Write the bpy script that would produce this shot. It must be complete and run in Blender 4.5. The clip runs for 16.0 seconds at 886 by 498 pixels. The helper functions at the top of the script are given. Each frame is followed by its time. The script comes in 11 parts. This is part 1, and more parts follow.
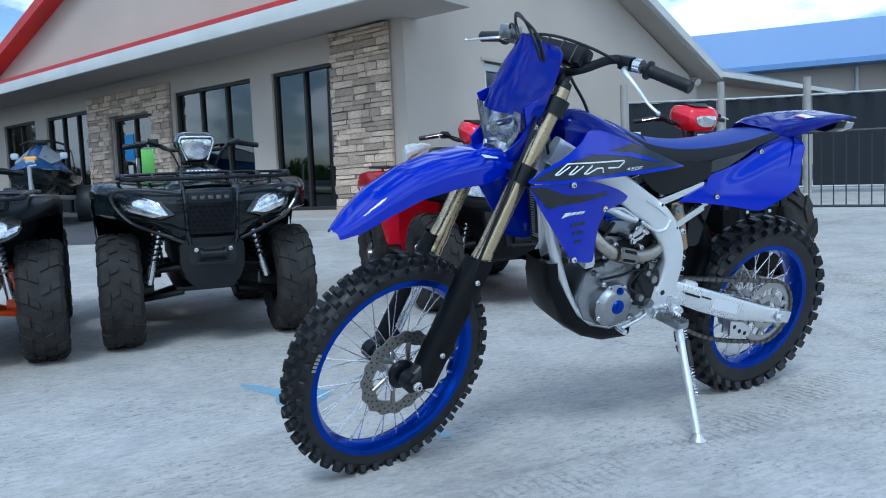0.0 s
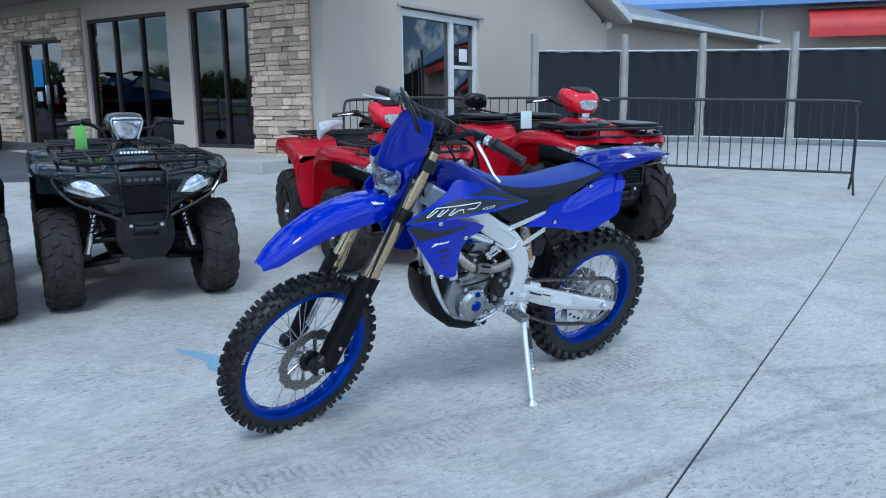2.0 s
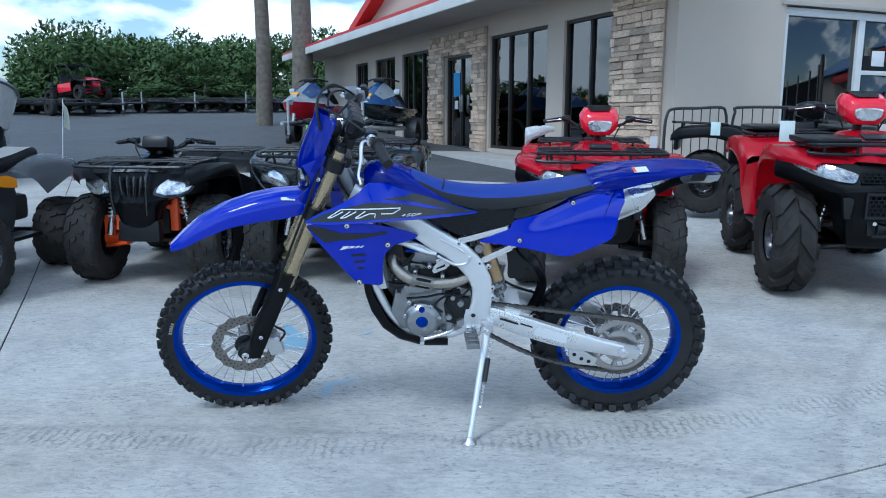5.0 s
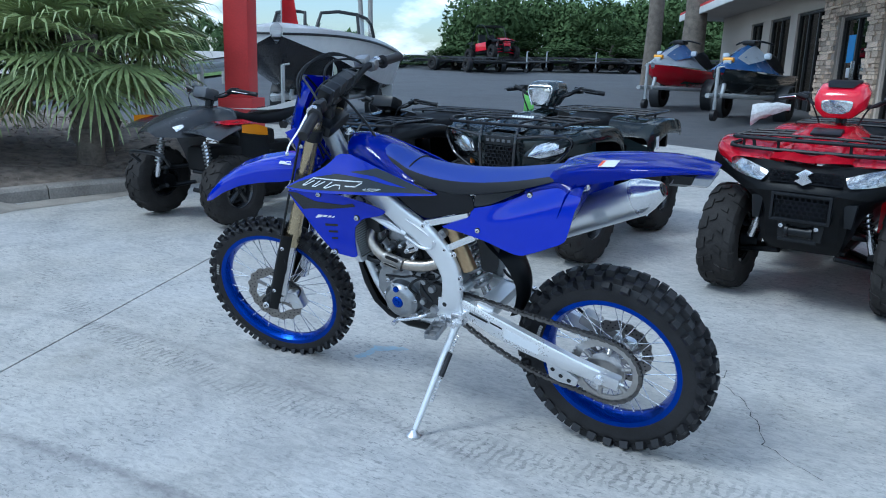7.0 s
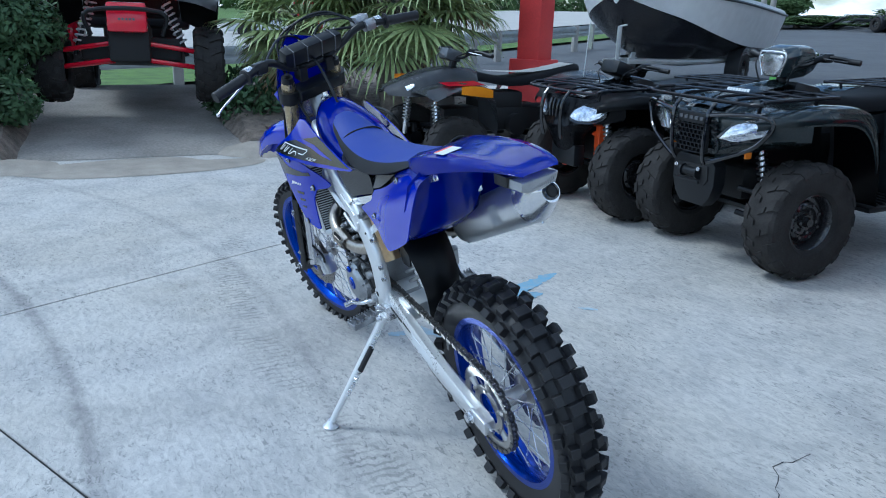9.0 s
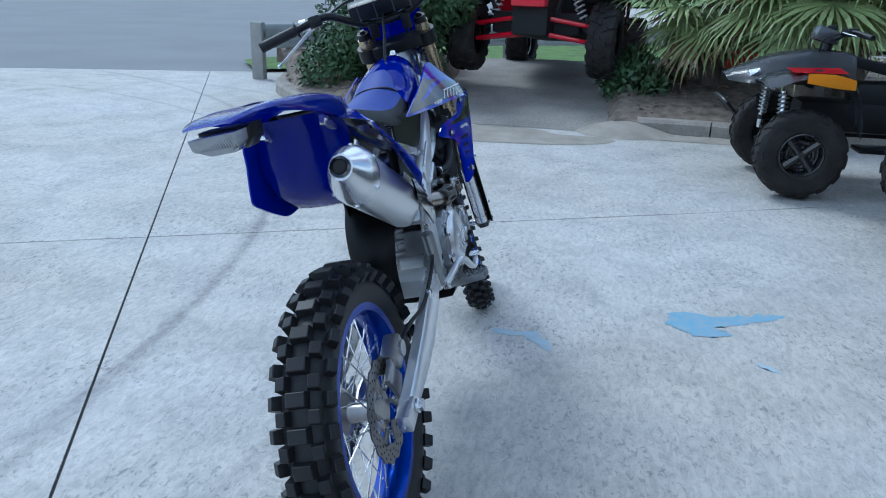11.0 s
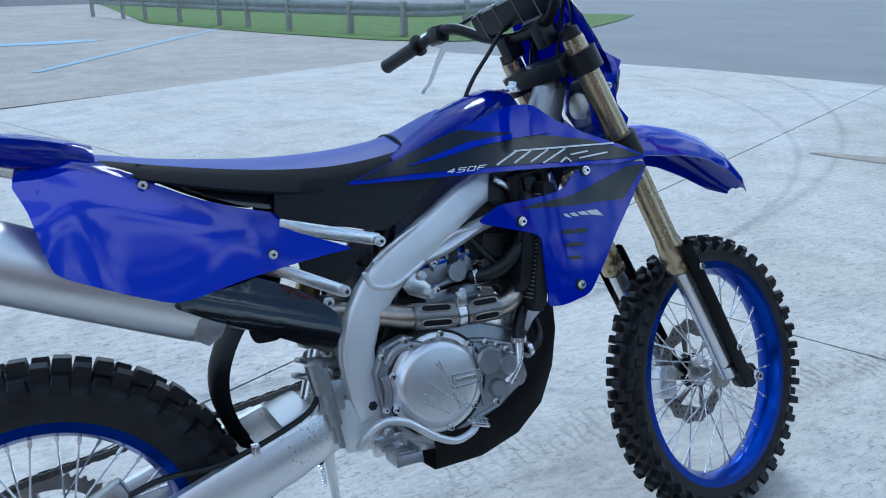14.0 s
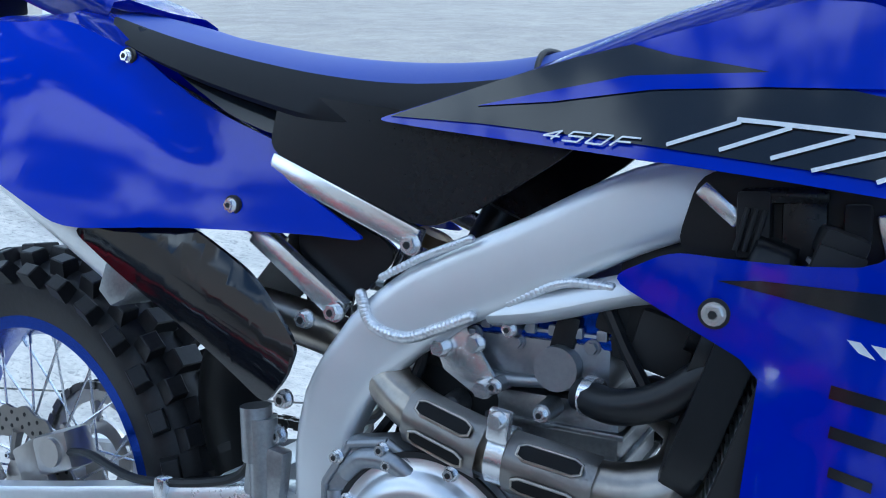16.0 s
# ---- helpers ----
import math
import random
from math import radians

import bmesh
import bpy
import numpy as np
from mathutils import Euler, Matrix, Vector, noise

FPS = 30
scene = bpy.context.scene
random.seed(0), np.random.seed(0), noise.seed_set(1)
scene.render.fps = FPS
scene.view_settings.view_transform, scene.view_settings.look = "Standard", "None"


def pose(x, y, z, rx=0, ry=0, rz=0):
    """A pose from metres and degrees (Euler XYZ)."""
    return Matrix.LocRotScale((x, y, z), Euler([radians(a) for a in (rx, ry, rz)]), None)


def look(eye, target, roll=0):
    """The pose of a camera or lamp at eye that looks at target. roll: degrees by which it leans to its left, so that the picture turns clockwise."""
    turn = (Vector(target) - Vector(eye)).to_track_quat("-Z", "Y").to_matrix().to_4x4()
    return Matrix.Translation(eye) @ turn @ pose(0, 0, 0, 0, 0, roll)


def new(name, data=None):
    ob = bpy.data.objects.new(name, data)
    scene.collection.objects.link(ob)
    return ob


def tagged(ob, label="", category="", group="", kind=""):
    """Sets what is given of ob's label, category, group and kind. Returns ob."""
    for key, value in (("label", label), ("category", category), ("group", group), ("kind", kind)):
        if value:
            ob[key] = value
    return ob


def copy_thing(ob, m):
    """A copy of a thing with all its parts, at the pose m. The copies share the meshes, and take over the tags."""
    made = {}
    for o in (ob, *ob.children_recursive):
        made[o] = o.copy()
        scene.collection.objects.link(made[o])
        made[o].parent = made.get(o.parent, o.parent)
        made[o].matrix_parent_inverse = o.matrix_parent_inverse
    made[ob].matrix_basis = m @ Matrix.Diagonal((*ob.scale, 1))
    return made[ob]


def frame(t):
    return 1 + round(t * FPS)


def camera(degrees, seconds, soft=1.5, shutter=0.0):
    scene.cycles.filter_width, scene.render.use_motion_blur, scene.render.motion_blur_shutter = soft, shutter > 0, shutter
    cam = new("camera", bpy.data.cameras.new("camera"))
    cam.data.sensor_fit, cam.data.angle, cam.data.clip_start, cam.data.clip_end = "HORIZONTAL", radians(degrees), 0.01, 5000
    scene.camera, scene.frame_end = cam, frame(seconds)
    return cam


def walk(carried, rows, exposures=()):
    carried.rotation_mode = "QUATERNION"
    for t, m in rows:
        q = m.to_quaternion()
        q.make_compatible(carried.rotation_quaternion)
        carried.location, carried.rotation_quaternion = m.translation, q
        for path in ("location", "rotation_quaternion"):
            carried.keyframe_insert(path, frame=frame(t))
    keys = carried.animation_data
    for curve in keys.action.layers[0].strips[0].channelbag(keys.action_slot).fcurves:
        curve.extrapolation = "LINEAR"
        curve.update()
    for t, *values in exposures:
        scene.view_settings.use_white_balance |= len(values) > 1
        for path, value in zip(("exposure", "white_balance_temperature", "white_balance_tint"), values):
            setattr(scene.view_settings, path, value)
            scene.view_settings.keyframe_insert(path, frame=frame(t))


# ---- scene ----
cam = camera(59.8, 16.0, 1.03)

PATH = [
    (0, (-1.657, -2.164, 0.842), (-0.748, -0.39, 0.684), -2.5),
    (0.5, (-1.723, -2.398, 0.904), (-0.714, -0.684, 0.692), -2.0),
    (1, (-1.833, -2.656, 1.047), (-0.757, -0.993, 0.773), -1.4),
    (1.5, (-1.909, -2.797, 1.205), (-0.811, -1.159, 0.873), -0.9),
    (2, (-1.891, -2.817, 1.283), (-0.82, -1.169, 0.912), -0.6),
    (2.5, (-1.781, -2.771, 1.302), (-0.782, -1.083, 0.911), -0.3),
    (3, (-1.494, -2.86, 1.303), (-0.616, -1.106, 0.912), -0.1),
    (3.2, (-1.374, -2.92, 1.317), (-0.558, -1.137, 0.929), -0.0),
    (5.3, (0.291, -3.156, 1.22), (0.123, -1.193, 0.876), 0.8),
    (5.5, (0.421, -3.111, 1.265), (0.17, -1.165, 0.881), 1.2),
    (6, (0.851, -2.993, 1.284), (0.334, -1.103, 0.882), 1.6),
    (6.5, (1.189, -2.778, 1.288), (0.422, -0.981, 0.864), 1.8),
    (7, (1.536, -2.54, 1.297), (0.527, -0.874, 0.844), 2.0),
    (7.5, (1.804, -2.219, 1.312), (0.576, -0.715, 0.833), 2.1),
    (8, (2.000, -1.874, 1.334), (0.595, -0.549, 0.815), 1.9),
    (8.5, (2.235, -1.534, 1.356), (0.677, -0.407, 0.807), 2.0),
    (9, (2.354, -1.152, 1.342), (0.660, -0.259, 0.764), 1.9),
    (9.5, (2.454, -0.742, 1.277), (0.644, -0.123, 0.692), 1.6),
    (10, (2.525, -0.339, 1.290), (0.649, -0.021, 0.676), 1.8),
    (10.2, (2.488, -0.188, 1.272), (0.597, 0.003, 0.650), 1.7),
    (12.3, (1.751, 1.079, 1.333), (0.181, 0.035, 0.668), 1.5),
    (12.5, (1.637, 1.154, 1.336), (0.127, 0.020, 0.678), 1.2),
    (13, (1.301, 1.214, 1.331), (-0.033, -0.125, 0.678), 0.6),
    (13.5, (0.945, 1.218, 1.326), (-0.162, -0.311, 0.664), -0.0),
    (14, (0.597, 1.207, 1.295), (-0.218, -0.492, 0.624), -0.4),
    (14.5, (0.308, 1.058, 1.257), (-0.151, -0.760, 0.561), -0.4),
    (15, (0.040, 0.916, 1.219), (0.007, -0.948, 0.495), -0.0),
    (15.5, (-0.167, 0.742, 1.187), (0.291, -1.064, 0.457), 0.4),
    (16, (-0.247, 0.503, 1.073), (0.665, -1.134, 0.377), 0.0),
]
walk(cam, [(t, look(eye, target, roll)) for t, eye, target, roll in PATH], ((0, 0.36, 5150, 1), (12.5, 0.42, 5150, 1), (14.5, 0.5, 5150, 1), (16, 0.84, 5150, 1)))

# ---------------------------------------------------------------- light
SUN_ELEV, SUN_AZ = 52.0, 215.0
world = bpy.data.worlds.new("sky")
world.use_nodes = True
scene.world = world
wt = world.node_tree
sky = wt.nodes.new("ShaderNodeTexSky")
sky.sky_type = 'NISHITA'
sky.sun_disc = False
sky.sun_elevation = radians(SUN_ELEV)
sky.sun_rotation = radians(SUN_AZ)
sky.dust_density = 1.0
wbg = wt.nodes["Background"]
wco = wt.nodes.new("ShaderNodeTexCoord")
wmap = wt.nodes.new("ShaderNodeMapping")
wmap.inputs["Scale"].default_value = (1.0, 1.0, 2.6)
wmap.inputs["Location"].default_value = (0.62, 0.0, 0.0)
wnz = wt.nodes.new("ShaderNodeTexNoise")
wnz.inputs["Scale"].default_value = 3.8
wnz.inputs["Detail"].default_value = 9.0
wnz.inputs["Roughness"].default_value = 0.55
wramp = wt.nodes.new("ShaderNodeValToRGB")
wramp.color_ramp.elements[0].position = 0.475
wramp.color_ramp.elements[1].position = 0.56
wmix = wt.nodes.new("ShaderNodeMixRGB")
wmix.inputs[2].default_value = (9.4, 9.6, 9.9, 1)
wt.links.new(wco.outputs["Generated"], wmap.inputs[0])
wt.links.new(wmap.outputs[0], wnz.inputs["Vector"])
wt.links.new(wnz.outputs[0], wramp.inputs[0])
wt.links.new(wramp.outputs[0], wmix.inputs[0])
wt.links.new(sky.outputs[0], wmix.inputs[1])
wt.links.new(wmix.outputs[0], wbg.inputs[0])
wbg.inputs[1].default_value = 0.115
sun = new("sun", bpy.data.lights.new("sun", 'SUN'))
sun.data.energy, sun.data.angle, sun.data.color = 1.1, radians(16), (1.0, 0.97, 0.92)
_az = radians(SUN_AZ)
sun.matrix_world = look((0, 0, 40), (-math.sin(_az) * 10, -math.cos(_az) * 10, 40 - 10 * math.tan(radians(SUN_ELEV))))


# ---------------------------------------------------------------- materials
def material(name, color, rough=0.5, metal=0.0, vary=0.12, scale=6.0, fine=90.0, bump=0.15, coat=0.0, dirt=None, rvary=0.12,
             spec=0.5, trans=0.0, stretch=None, per_object=0.0, dist=0.004, emit=0.0):
    m = bpy.data.materials.new(name)
    m.use_nodes = True
    t = m.node_tree
    p = t.nodes["Principled BSDF"]
    co = t.nodes.new("ShaderNodeTexCoord")
    src = co.outputs["Object"]
    if stretch:
        mp = t.nodes.new("ShaderNodeMapping")
        mp.inputs["Scale"].default_value = stretch
        t.links.new(src, mp.inputs[0])
        src = mp.outputs[0]
    big = t.nodes.new("ShaderNodeTexNoise")
    big.inputs["Scale"].default_value, big.inputs["Detail"].default_value = scale, 6.0
    small = t.nodes.new("ShaderNodeTexNoise")
    small.inputs["Scale"].default_value, small.inputs["Detail"].default_value = fine, 4.0
    t.links.new(src, big.inputs["Vector"])
    t.links.new(src, small.inputs["Vector"])
    both = t.nodes.new("ShaderNodeMath")
    both.operation = 'MULTIPLY_ADD'
    both.inputs[1].default_value = 0.6
    half = t.nodes.new("ShaderNodeMath")
    half.operation = 'MULTIPLY'
    half.inputs[1].default_value = 0.4
    t.links.new(small.outputs[0], half.inputs[0])
    t.links.new(big.outputs[0], both.inputs[0])
    t.links.new(half.outputs[0], both.inputs[2])
    ramp = t.nodes.new("ShaderNodeValToRGB")
    c = Vector(color)
    lo = Vector(dirt) if dirt else c * (1 - vary)
    hi = c * (1 + vary)
    ramp.color_ramp.elements[0].position, ramp.color_ramp.elements[0].color = 0.34, (*lo, 1)
    ramp.color_ramp.elements[1].position, ramp.color_ramp.elements[1].color = 0.62, (*[min(1, v) for v in hi], 1)
    t.links.new(both.outputs[0], ramp.inputs[0])
    col = ramp.outputs[0]
    if per_object:
        oi = t.nodes.new("ShaderNodeObjectInfo")
        hsv = t.nodes.new("ShaderNodeHueSaturation")
        mr = t.nodes.new("ShaderNodeMapRange")
        mr.inputs[3].default_value, mr.inputs[4].default_value = 1 - per_object, 1 + per_object
        t.links.new(oi.outputs["Random"], mr.inputs[0])
        t.links.new(mr.outputs[0], hsv.inputs["Value"])
        t.links.new(col, hsv.inputs["Color"])
        col = hsv.outputs[0]
    t.links.new(col, p.inputs["Base Color"])
    rr = t.nodes.new("ShaderNodeMapRange")
    rr.inputs[3].default_value, rr.inputs[4].default_value = max(0.02, rough - rvary), min(1, rough + rvary)
    t.links.new(both.outputs[0], rr.inputs[0])
    t.links.new(rr.outputs[0], p.inputs["Roughness"])
    p.inputs["Metallic"].default_value = metal
    p.inputs["Specular IOR Level"].default_value = spec
    p.inputs["Coat Weight"].default_value = coat
    p.inputs["Coat Roughness"].default_value = 0.06
    if trans:
        p.inputs["Transmission Weight"].default_value = trans
    if emit:
        p.inputs["Emission Color"].default_value = (*color, 1)
        p.inputs["Emission Strength"].default_value = emit
    if bump:
        bp = t.nodes.new("ShaderNodeBump")
        bp.inputs["Strength"].default_value = bump
        bp.inputs["Distance"].default_value = dist
        t.links.new(both.outputs[0], bp.inputs["Height"])
        t.links.new(bp.outputs[0], p.inputs["Normal"])
    return m


M_BLUE = material("blue_plastic", (0.002, 0.015, 0.40), 0.065, vary=0.04, scale=3, fine=40, bump=0.004, coat=0.20, rvary=0.03, spec=0.42)
M_SEATBLUE = material("blue_seat_vinyl", (0.012, 0.036, 0.25), 0.55, vary=0.08, fine=900, bump=0.25, dist=0.001, spec=0.4)
M_BLUEANOD = material("blue_anodised", (0.003, 0.040, 0.36), 0.22, metal=0.75, vary=0.08, bump=0.02)
M_BLACK = material("black_plastic", (0.007, 0.008, 0.010), 0.36, vary=0.2, fine=260, bump=0.08, dist=0.001, spec=0.35)
M_SATINBLACK = material("satin_black", (0.007, 0.008, 0.011), 0.26, vary=0.12, scale=5, fine=200, bump=0.02, rvary=0.05, spec=0.3)
M_GLOSSBLACK = material("gloss_black", (0.006, 0.007, 0.010), 0.08, vary=0.15, bump=0.006, coat=0.6, rvary=0.03)
M_SEATBLACK = material("black_seat_vinyl", (0.009, 0.010, 0.013), 0.58, vary=0.15, fine=700, bump=0.2, dist=0.001, spec=0.3)
M_GREYGRAPHIC = material("charcoal_graphic", (0.009, 0.011, 0.015), 0.14, vary=0.25, scale=9, bump=0.004, coat=0.30, spec=0.42, rvary=0.04)
M_WHITE = material("white_decal", (0.72, 0.74, 0.76), 0.35, vary=0.04, bump=0.0)
M_RUBBER = material("tyre_rubber", (0.015, 0.015, 0.017), 0.46, vary=0.35, scale=14, fine=160, bump=0.25, dist=0.002, dirt=(0.007, 0.007, 0.008), spec=0.36)
M_ATVRUBBER = material("dusty_rubber", (0.030, 0.028, 0.027), 0.8, vary=0.4, scale=9, fine=120, bump=0.3, dist=0.003, spec=0.2)
M_ALU = material("cast_aluminium", (0.76, 0.77, 0.79), 0.32, metal=0.9, vary=0.035, scale=8, fine=120, bump=0.006, rvary=0.03, dist=0.001)
M_FRAME = material("brushed_frame", (0.78, 0.795, 0.81), 0.36, metal=0.58, vary=0.025, scale=3, fine=30, bump=0.0, rvary=0.03, dist=0.001)
M_SUBFRAME = material("polished_alloy_tube", (0.86, 0.87, 0.88), 0.20, metal=0.85, vary=0.03, scale=8, fine=90, bump=0.004, rvary=0.03)
M_ENGINE = material("grey_engine_casting", (0.34, 0.35, 0.365), 0.34, metal=0.9, vary=0.18, scale=18, fine=260, bump=0.12, dist=0.001)
M_CASTING = material("bead_blasted_casting", (0.32, 0.335, 0.36), 0.38, metal=0.85, vary=0.10, scale=10, fine=220, bump=0.03, rvary=0.04, dist=0.001)
M_HEAT = material("dull_heat_shield", (0.46, 0.445, 0.43), 0.32, metal=0.9, vary=0.1, bump=0.04)
M_ARM = material("satin_swingarm", (0.82, 0.83, 0.84), 0.30, metal=0.7, vary=0.04, scale=6, fine=160, bump=0.012, dist=0.001)
M_DISC = material("brushed_disc", (0.27, 0.255, 0.24), 0.36, metal=0.95, vary=0.12, scale=20, bump=0.03)
M_STEEL = material("bright_steel", (0.76, 0.77, 0.79), 0.22, metal=0.85, vary=0.08, bump=0.02)
M_TITAN = material("exhaust_steel", (0.42, 0.38, 0.33), 0.32, metal=1.0, vary=0.2, scale=9, bump=0.04)
M_MUFFLER = material("satin_muffler", (0.76, 0.77, 0.78), 0.36, metal=0.9, vary=0.04, fine=400, bump=0.02, dist=0.0006)
M_GOLD = material("bronze_fork", (0.50, 0.41, 0.26), 0.26, metal=0.9, vary=0.06, bump=0.02)
M_CHAIN = material("chain_steel", (0.16, 0.155, 0.15), 0.4, metal=0.9, vary=0.25, fine=300, bump=0.1)
# near-black: shade of gaps and holes in the colour; black parts too
M_DARK = material("dark_parts_and_gap_shade", (0.010, 0.010, 0.011), 0.7, vary=0.3, bump=0.1)
M_GLASSY = material("headlight_reflector", (0.62, 0.64, 0.67), 0.10, metal=0.8, vary=0.35, scale=26, bump=0.22, dist=0.002, coat=0.6)
M_LENS = material("tail_lens", (0.33, 0.34, 0.36), 0.14, vary=0.08, scale=30, bump=0.15, coat=0.8)
M_AMBER = material("amber_reflector", (0.75, 0.22, 0.02), 0.25, vary=0.1, bump=0.05)
M_SPRING = material("shock_spring", (0.40, 0.41, 0.42), 0.35, metal=0.7, bump=0.05)
M_COPPER = material("bronze_shock_body", (0.46, 0.33, 0.19), 0.32, metal=0.85, bump=0.03)
M_RED = material("red_plastic", (0.72, 0.008, 0.034), 0.15, vary=0.06, scale=4, bump=0.006, coat=0.35)
M_DKGREEN = material("dark_green_plastic", (0.022, 0.033, 0.037), 0.16, vary=0.15, scale=4, bump=0.004, coat=0.8, rvary=0.04)
M_GREYPL = material("grey_plastic", (0.078, 0.082, 0.090), 0.24, vary=0.1, scale=4, bump=0.02, coat=0.2)
M_RIMBLACK = material("black_wheel", (0.018, 0.018, 0.020), 0.22, vary=0.15, bump=0.02, coat=0.4, rvary=0.05)
M_ORANGE = material("orange_paint", (0.75, 0.09, 0.015), 0.35, vary=0.12, bump=0.04)
M_YELLOW = material("yellow_decal", (0.80, 0.36, 0.01), 0.35, vary=0.05, bump=0.0)
M_STICKER = material("paper_tag", (0.62, 0.76, 0.74), 0.7, vary=0.05, bump=0.05)
M_GREENTAG = material("green_tag", (0.28, 0.72, 0.16), 0.7, vary=0.05, bump=0.05)
M_PAPER = material("crumpled_plastic", (0.55, 0.58, 0.58), 0.4, vary=0.2, scale=30, bump=0.5, dist=0.01)
M_STUCCO = material("tan_stucco", (0.50, 0.435, 0.37), 0.92, vary=0.06, scale=0.6, fine=70, bump=0.35, dist=0.006)
M_SOFFIT = material("soffit_paint", (0.40, 0.37, 0.34), 0.9, vary=0.06, scale=0.8, bump=0.1)
M_FASCIA = material("fascia_white", (0.62, 0.62, 0.60), 0.7, vary=0.1, scale=1.2, bump=0.1)
M_REDTRIM = material("red_trim_paint", (0.50, 0.035, 0.035), 0.55, vary=0.18, scale=2.5, bump=0.1)
M_STONE = material("ledge_stone", (0.55, 0.43, 0.325), 0.9, vary=0.30, scale=5, fine=60, bump=0.5, dist=0.01, per_object=0.36)
M_MORTAR = material("mortar", (0.36, 0.31, 0.26), 0.95, vary=0.1, bump=0.3)
M_BRONZEFR = material("dark_window_frame", (0.022, 0.020, 0.019), 0.45, vary=0.15, bump=0.05)
M_WHITEFR = material("white_door_frame", (0.62, 0.63, 0.63), 0.5, vary=0.05, bump=0.04)
M_ROOF = material("standing_seam_roof", (0.42, 0.47, 0.54), 0.4, metal=0.3, vary=0.08, scale=0.7, bump=0.05)
# blue put into the metal's colour for the sky it reflects
M_SKYROOF = material("sky_tinted_metal_roof", (0.15, 0.27, 0.52), 0.45, metal=0.1, vary=0.08, scale=0.4, fine=9, bump=0.03)
M_MESH = material("black_privacy_mesh", (0.012, 0.016, 0.022), 0.9, vary=0.2, scale=2, fine=300, bump=0.3)
M_GALV = material("galvanised_steel", (0.42, 0.44, 0.45), 0.5, metal=0.5, vary=0.15, scale=5, bump=0.1)
M_POST = material("weathered_post", (0.33, 0.32, 0.30), 0.85, vary=0.15, scale=5, bump=0.3)
M_RAILBLK = material("black_railing", (0.02, 0.022, 0.025), 0.5, vary=0.2, bump=0.05)
M_SIDEWALK = material("sidewalk_concrete", (0.42, 0.40, 0.37), 0.9, vary=0.12, scale=2, bump=0.3)
M_KERB = material("kerb_concrete", (0.27, 0.245, 0.215), 0.92, vary=0.30, scale=3.5, fine=60, bump=0.6, dist=0.012)
M_RAMP = material("dusty_ramp_concrete", (0.25, 0.232, 0.21), 0.92, vary=0.35, scale=1.6, fine=40, bump=0.5, dist=0.01)
M_SAND = material("washed_sand", (0.31, 0.28, 0.24), 0.95, vary=0.2, scale=5, fine=120, bump=0.4, dist=0.006)
M_MULCH = material("dark_mulch", (0.185, 0.152, 0.124), 0.97, vary=0.55, scale=9, fine=110, bump=1.0, dist=0.03)
M_ROAD = material("road_asphalt", (0.20, 0.205, 0.21), 0.88, vary=0.12, scale=0.5, fine=140, bump=0.3)
M_GRASS = material("grass_turf", (0.085, 0.15, 0.028), 0.95, vary=0.4, scale=3, fine=90, bump=0.8, dist=0.03)
M_FARLEAF = material("far_leaf_green", (0.082, 0.125, 0.052), 0.95, vary=0.30, scale=0.5, fine=8, bump=0.05, spec=0.03)
M_SHRUB = material("shrub_needles", (0.045, 0.090, 0.034), 0.65, vary=0.45, scale=5, fine=40, bump=0.1)
M_PALM = material("palm_frond", (0.255, 0.315, 0.125), 0.5, vary=0.35, scale=4, fine=40, bump=0.1)
M_PALMDRY = material("dry_palm_frond", (0.26, 0.20, 0.10), 0.8, vary=0.3, scale=4, bump=0.2)
M_BARK = material("bark", (0.15, 0.128, 0.105), 0.95, vary=0.35, scale=7, fine=50, bump=0.9, dist=0.02)
M_PAINTBLUE = material("worn_blue_paint", (0.13, 0.285, 0.40), 0.8, vary=0.3, scale=22, fine=120, bump=0.2, dirt=(0.30, 0.37, 0.42))
M_PAINTWORN = material("thin_blue_paint", (0.27, 0.385, 0.46), 0.8, vary=0.35, scale=26, fine=120, bump=0.2, dirt=(0.40, 0.43, 0.45))
M_STALLBLUE = material("faded_stall_paint", (0.27, 0.40, 0.50), 0.8, vary=0.2, scale=3, bump=0.2)
M_JOINT = material("joint_filler", (0.030, 0.030, 0.032), 0.9, vary=0.3, scale=9, bump=0.4)
M_BOATWHITE = material("boat_gelcoat", (0.86, 0.87, 0.88), 0.22, vary=0.05, bump=0.01, coat=0.4)
M_BOATDARK = material("boat_dark_hull", (0.012, 0.014, 0.022), 0.2, vary=0.1, bump=0.01, coat=0.4)
M_JETBLUE = material("jetski_blue", (0.05, 0.16, 0.42), 0.25, vary=0.1, bump=0.01, coat=0.3)
M_JETWHITE = material("jetski_silver", (0.50, 0.56, 0.62), 0.3, vary=0.08, bump=0.01, coat=0.3)
M_FLAGRED = material("red_flag_cloth", (0.55, 0.03, 0.04), 0.8, vary=0.15, bump=0.2)
M_FLAGPALE = material("pale_flag_cloth", (0.50, 0.53, 0.46), 0.85, vary=0.1, bump=0.2)
M_CARWHITE = material("car_paint", (0.55, 0.57, 0.60), 0.3, vary=0.05, bump=0.01, coat=0.4)
M_SIGNBLUE = material("blue_sticker", (0.05, 0.30, 0.68), 0.5, vary=0.05, bump=0.0)
# near-black on every inner surface: the room's dimness is in the colour
M_INSIDE = material("shop_interior_dimness", (0.05, 0.045, 0.045), 0.9, vary=0.4, scale=1.2, bump=0.0)
M_WOODFENCE = material("stained_boards", (0.17, 0.085, 0.04), 0.7, vary=0.3, scale=5, bump=0.3)


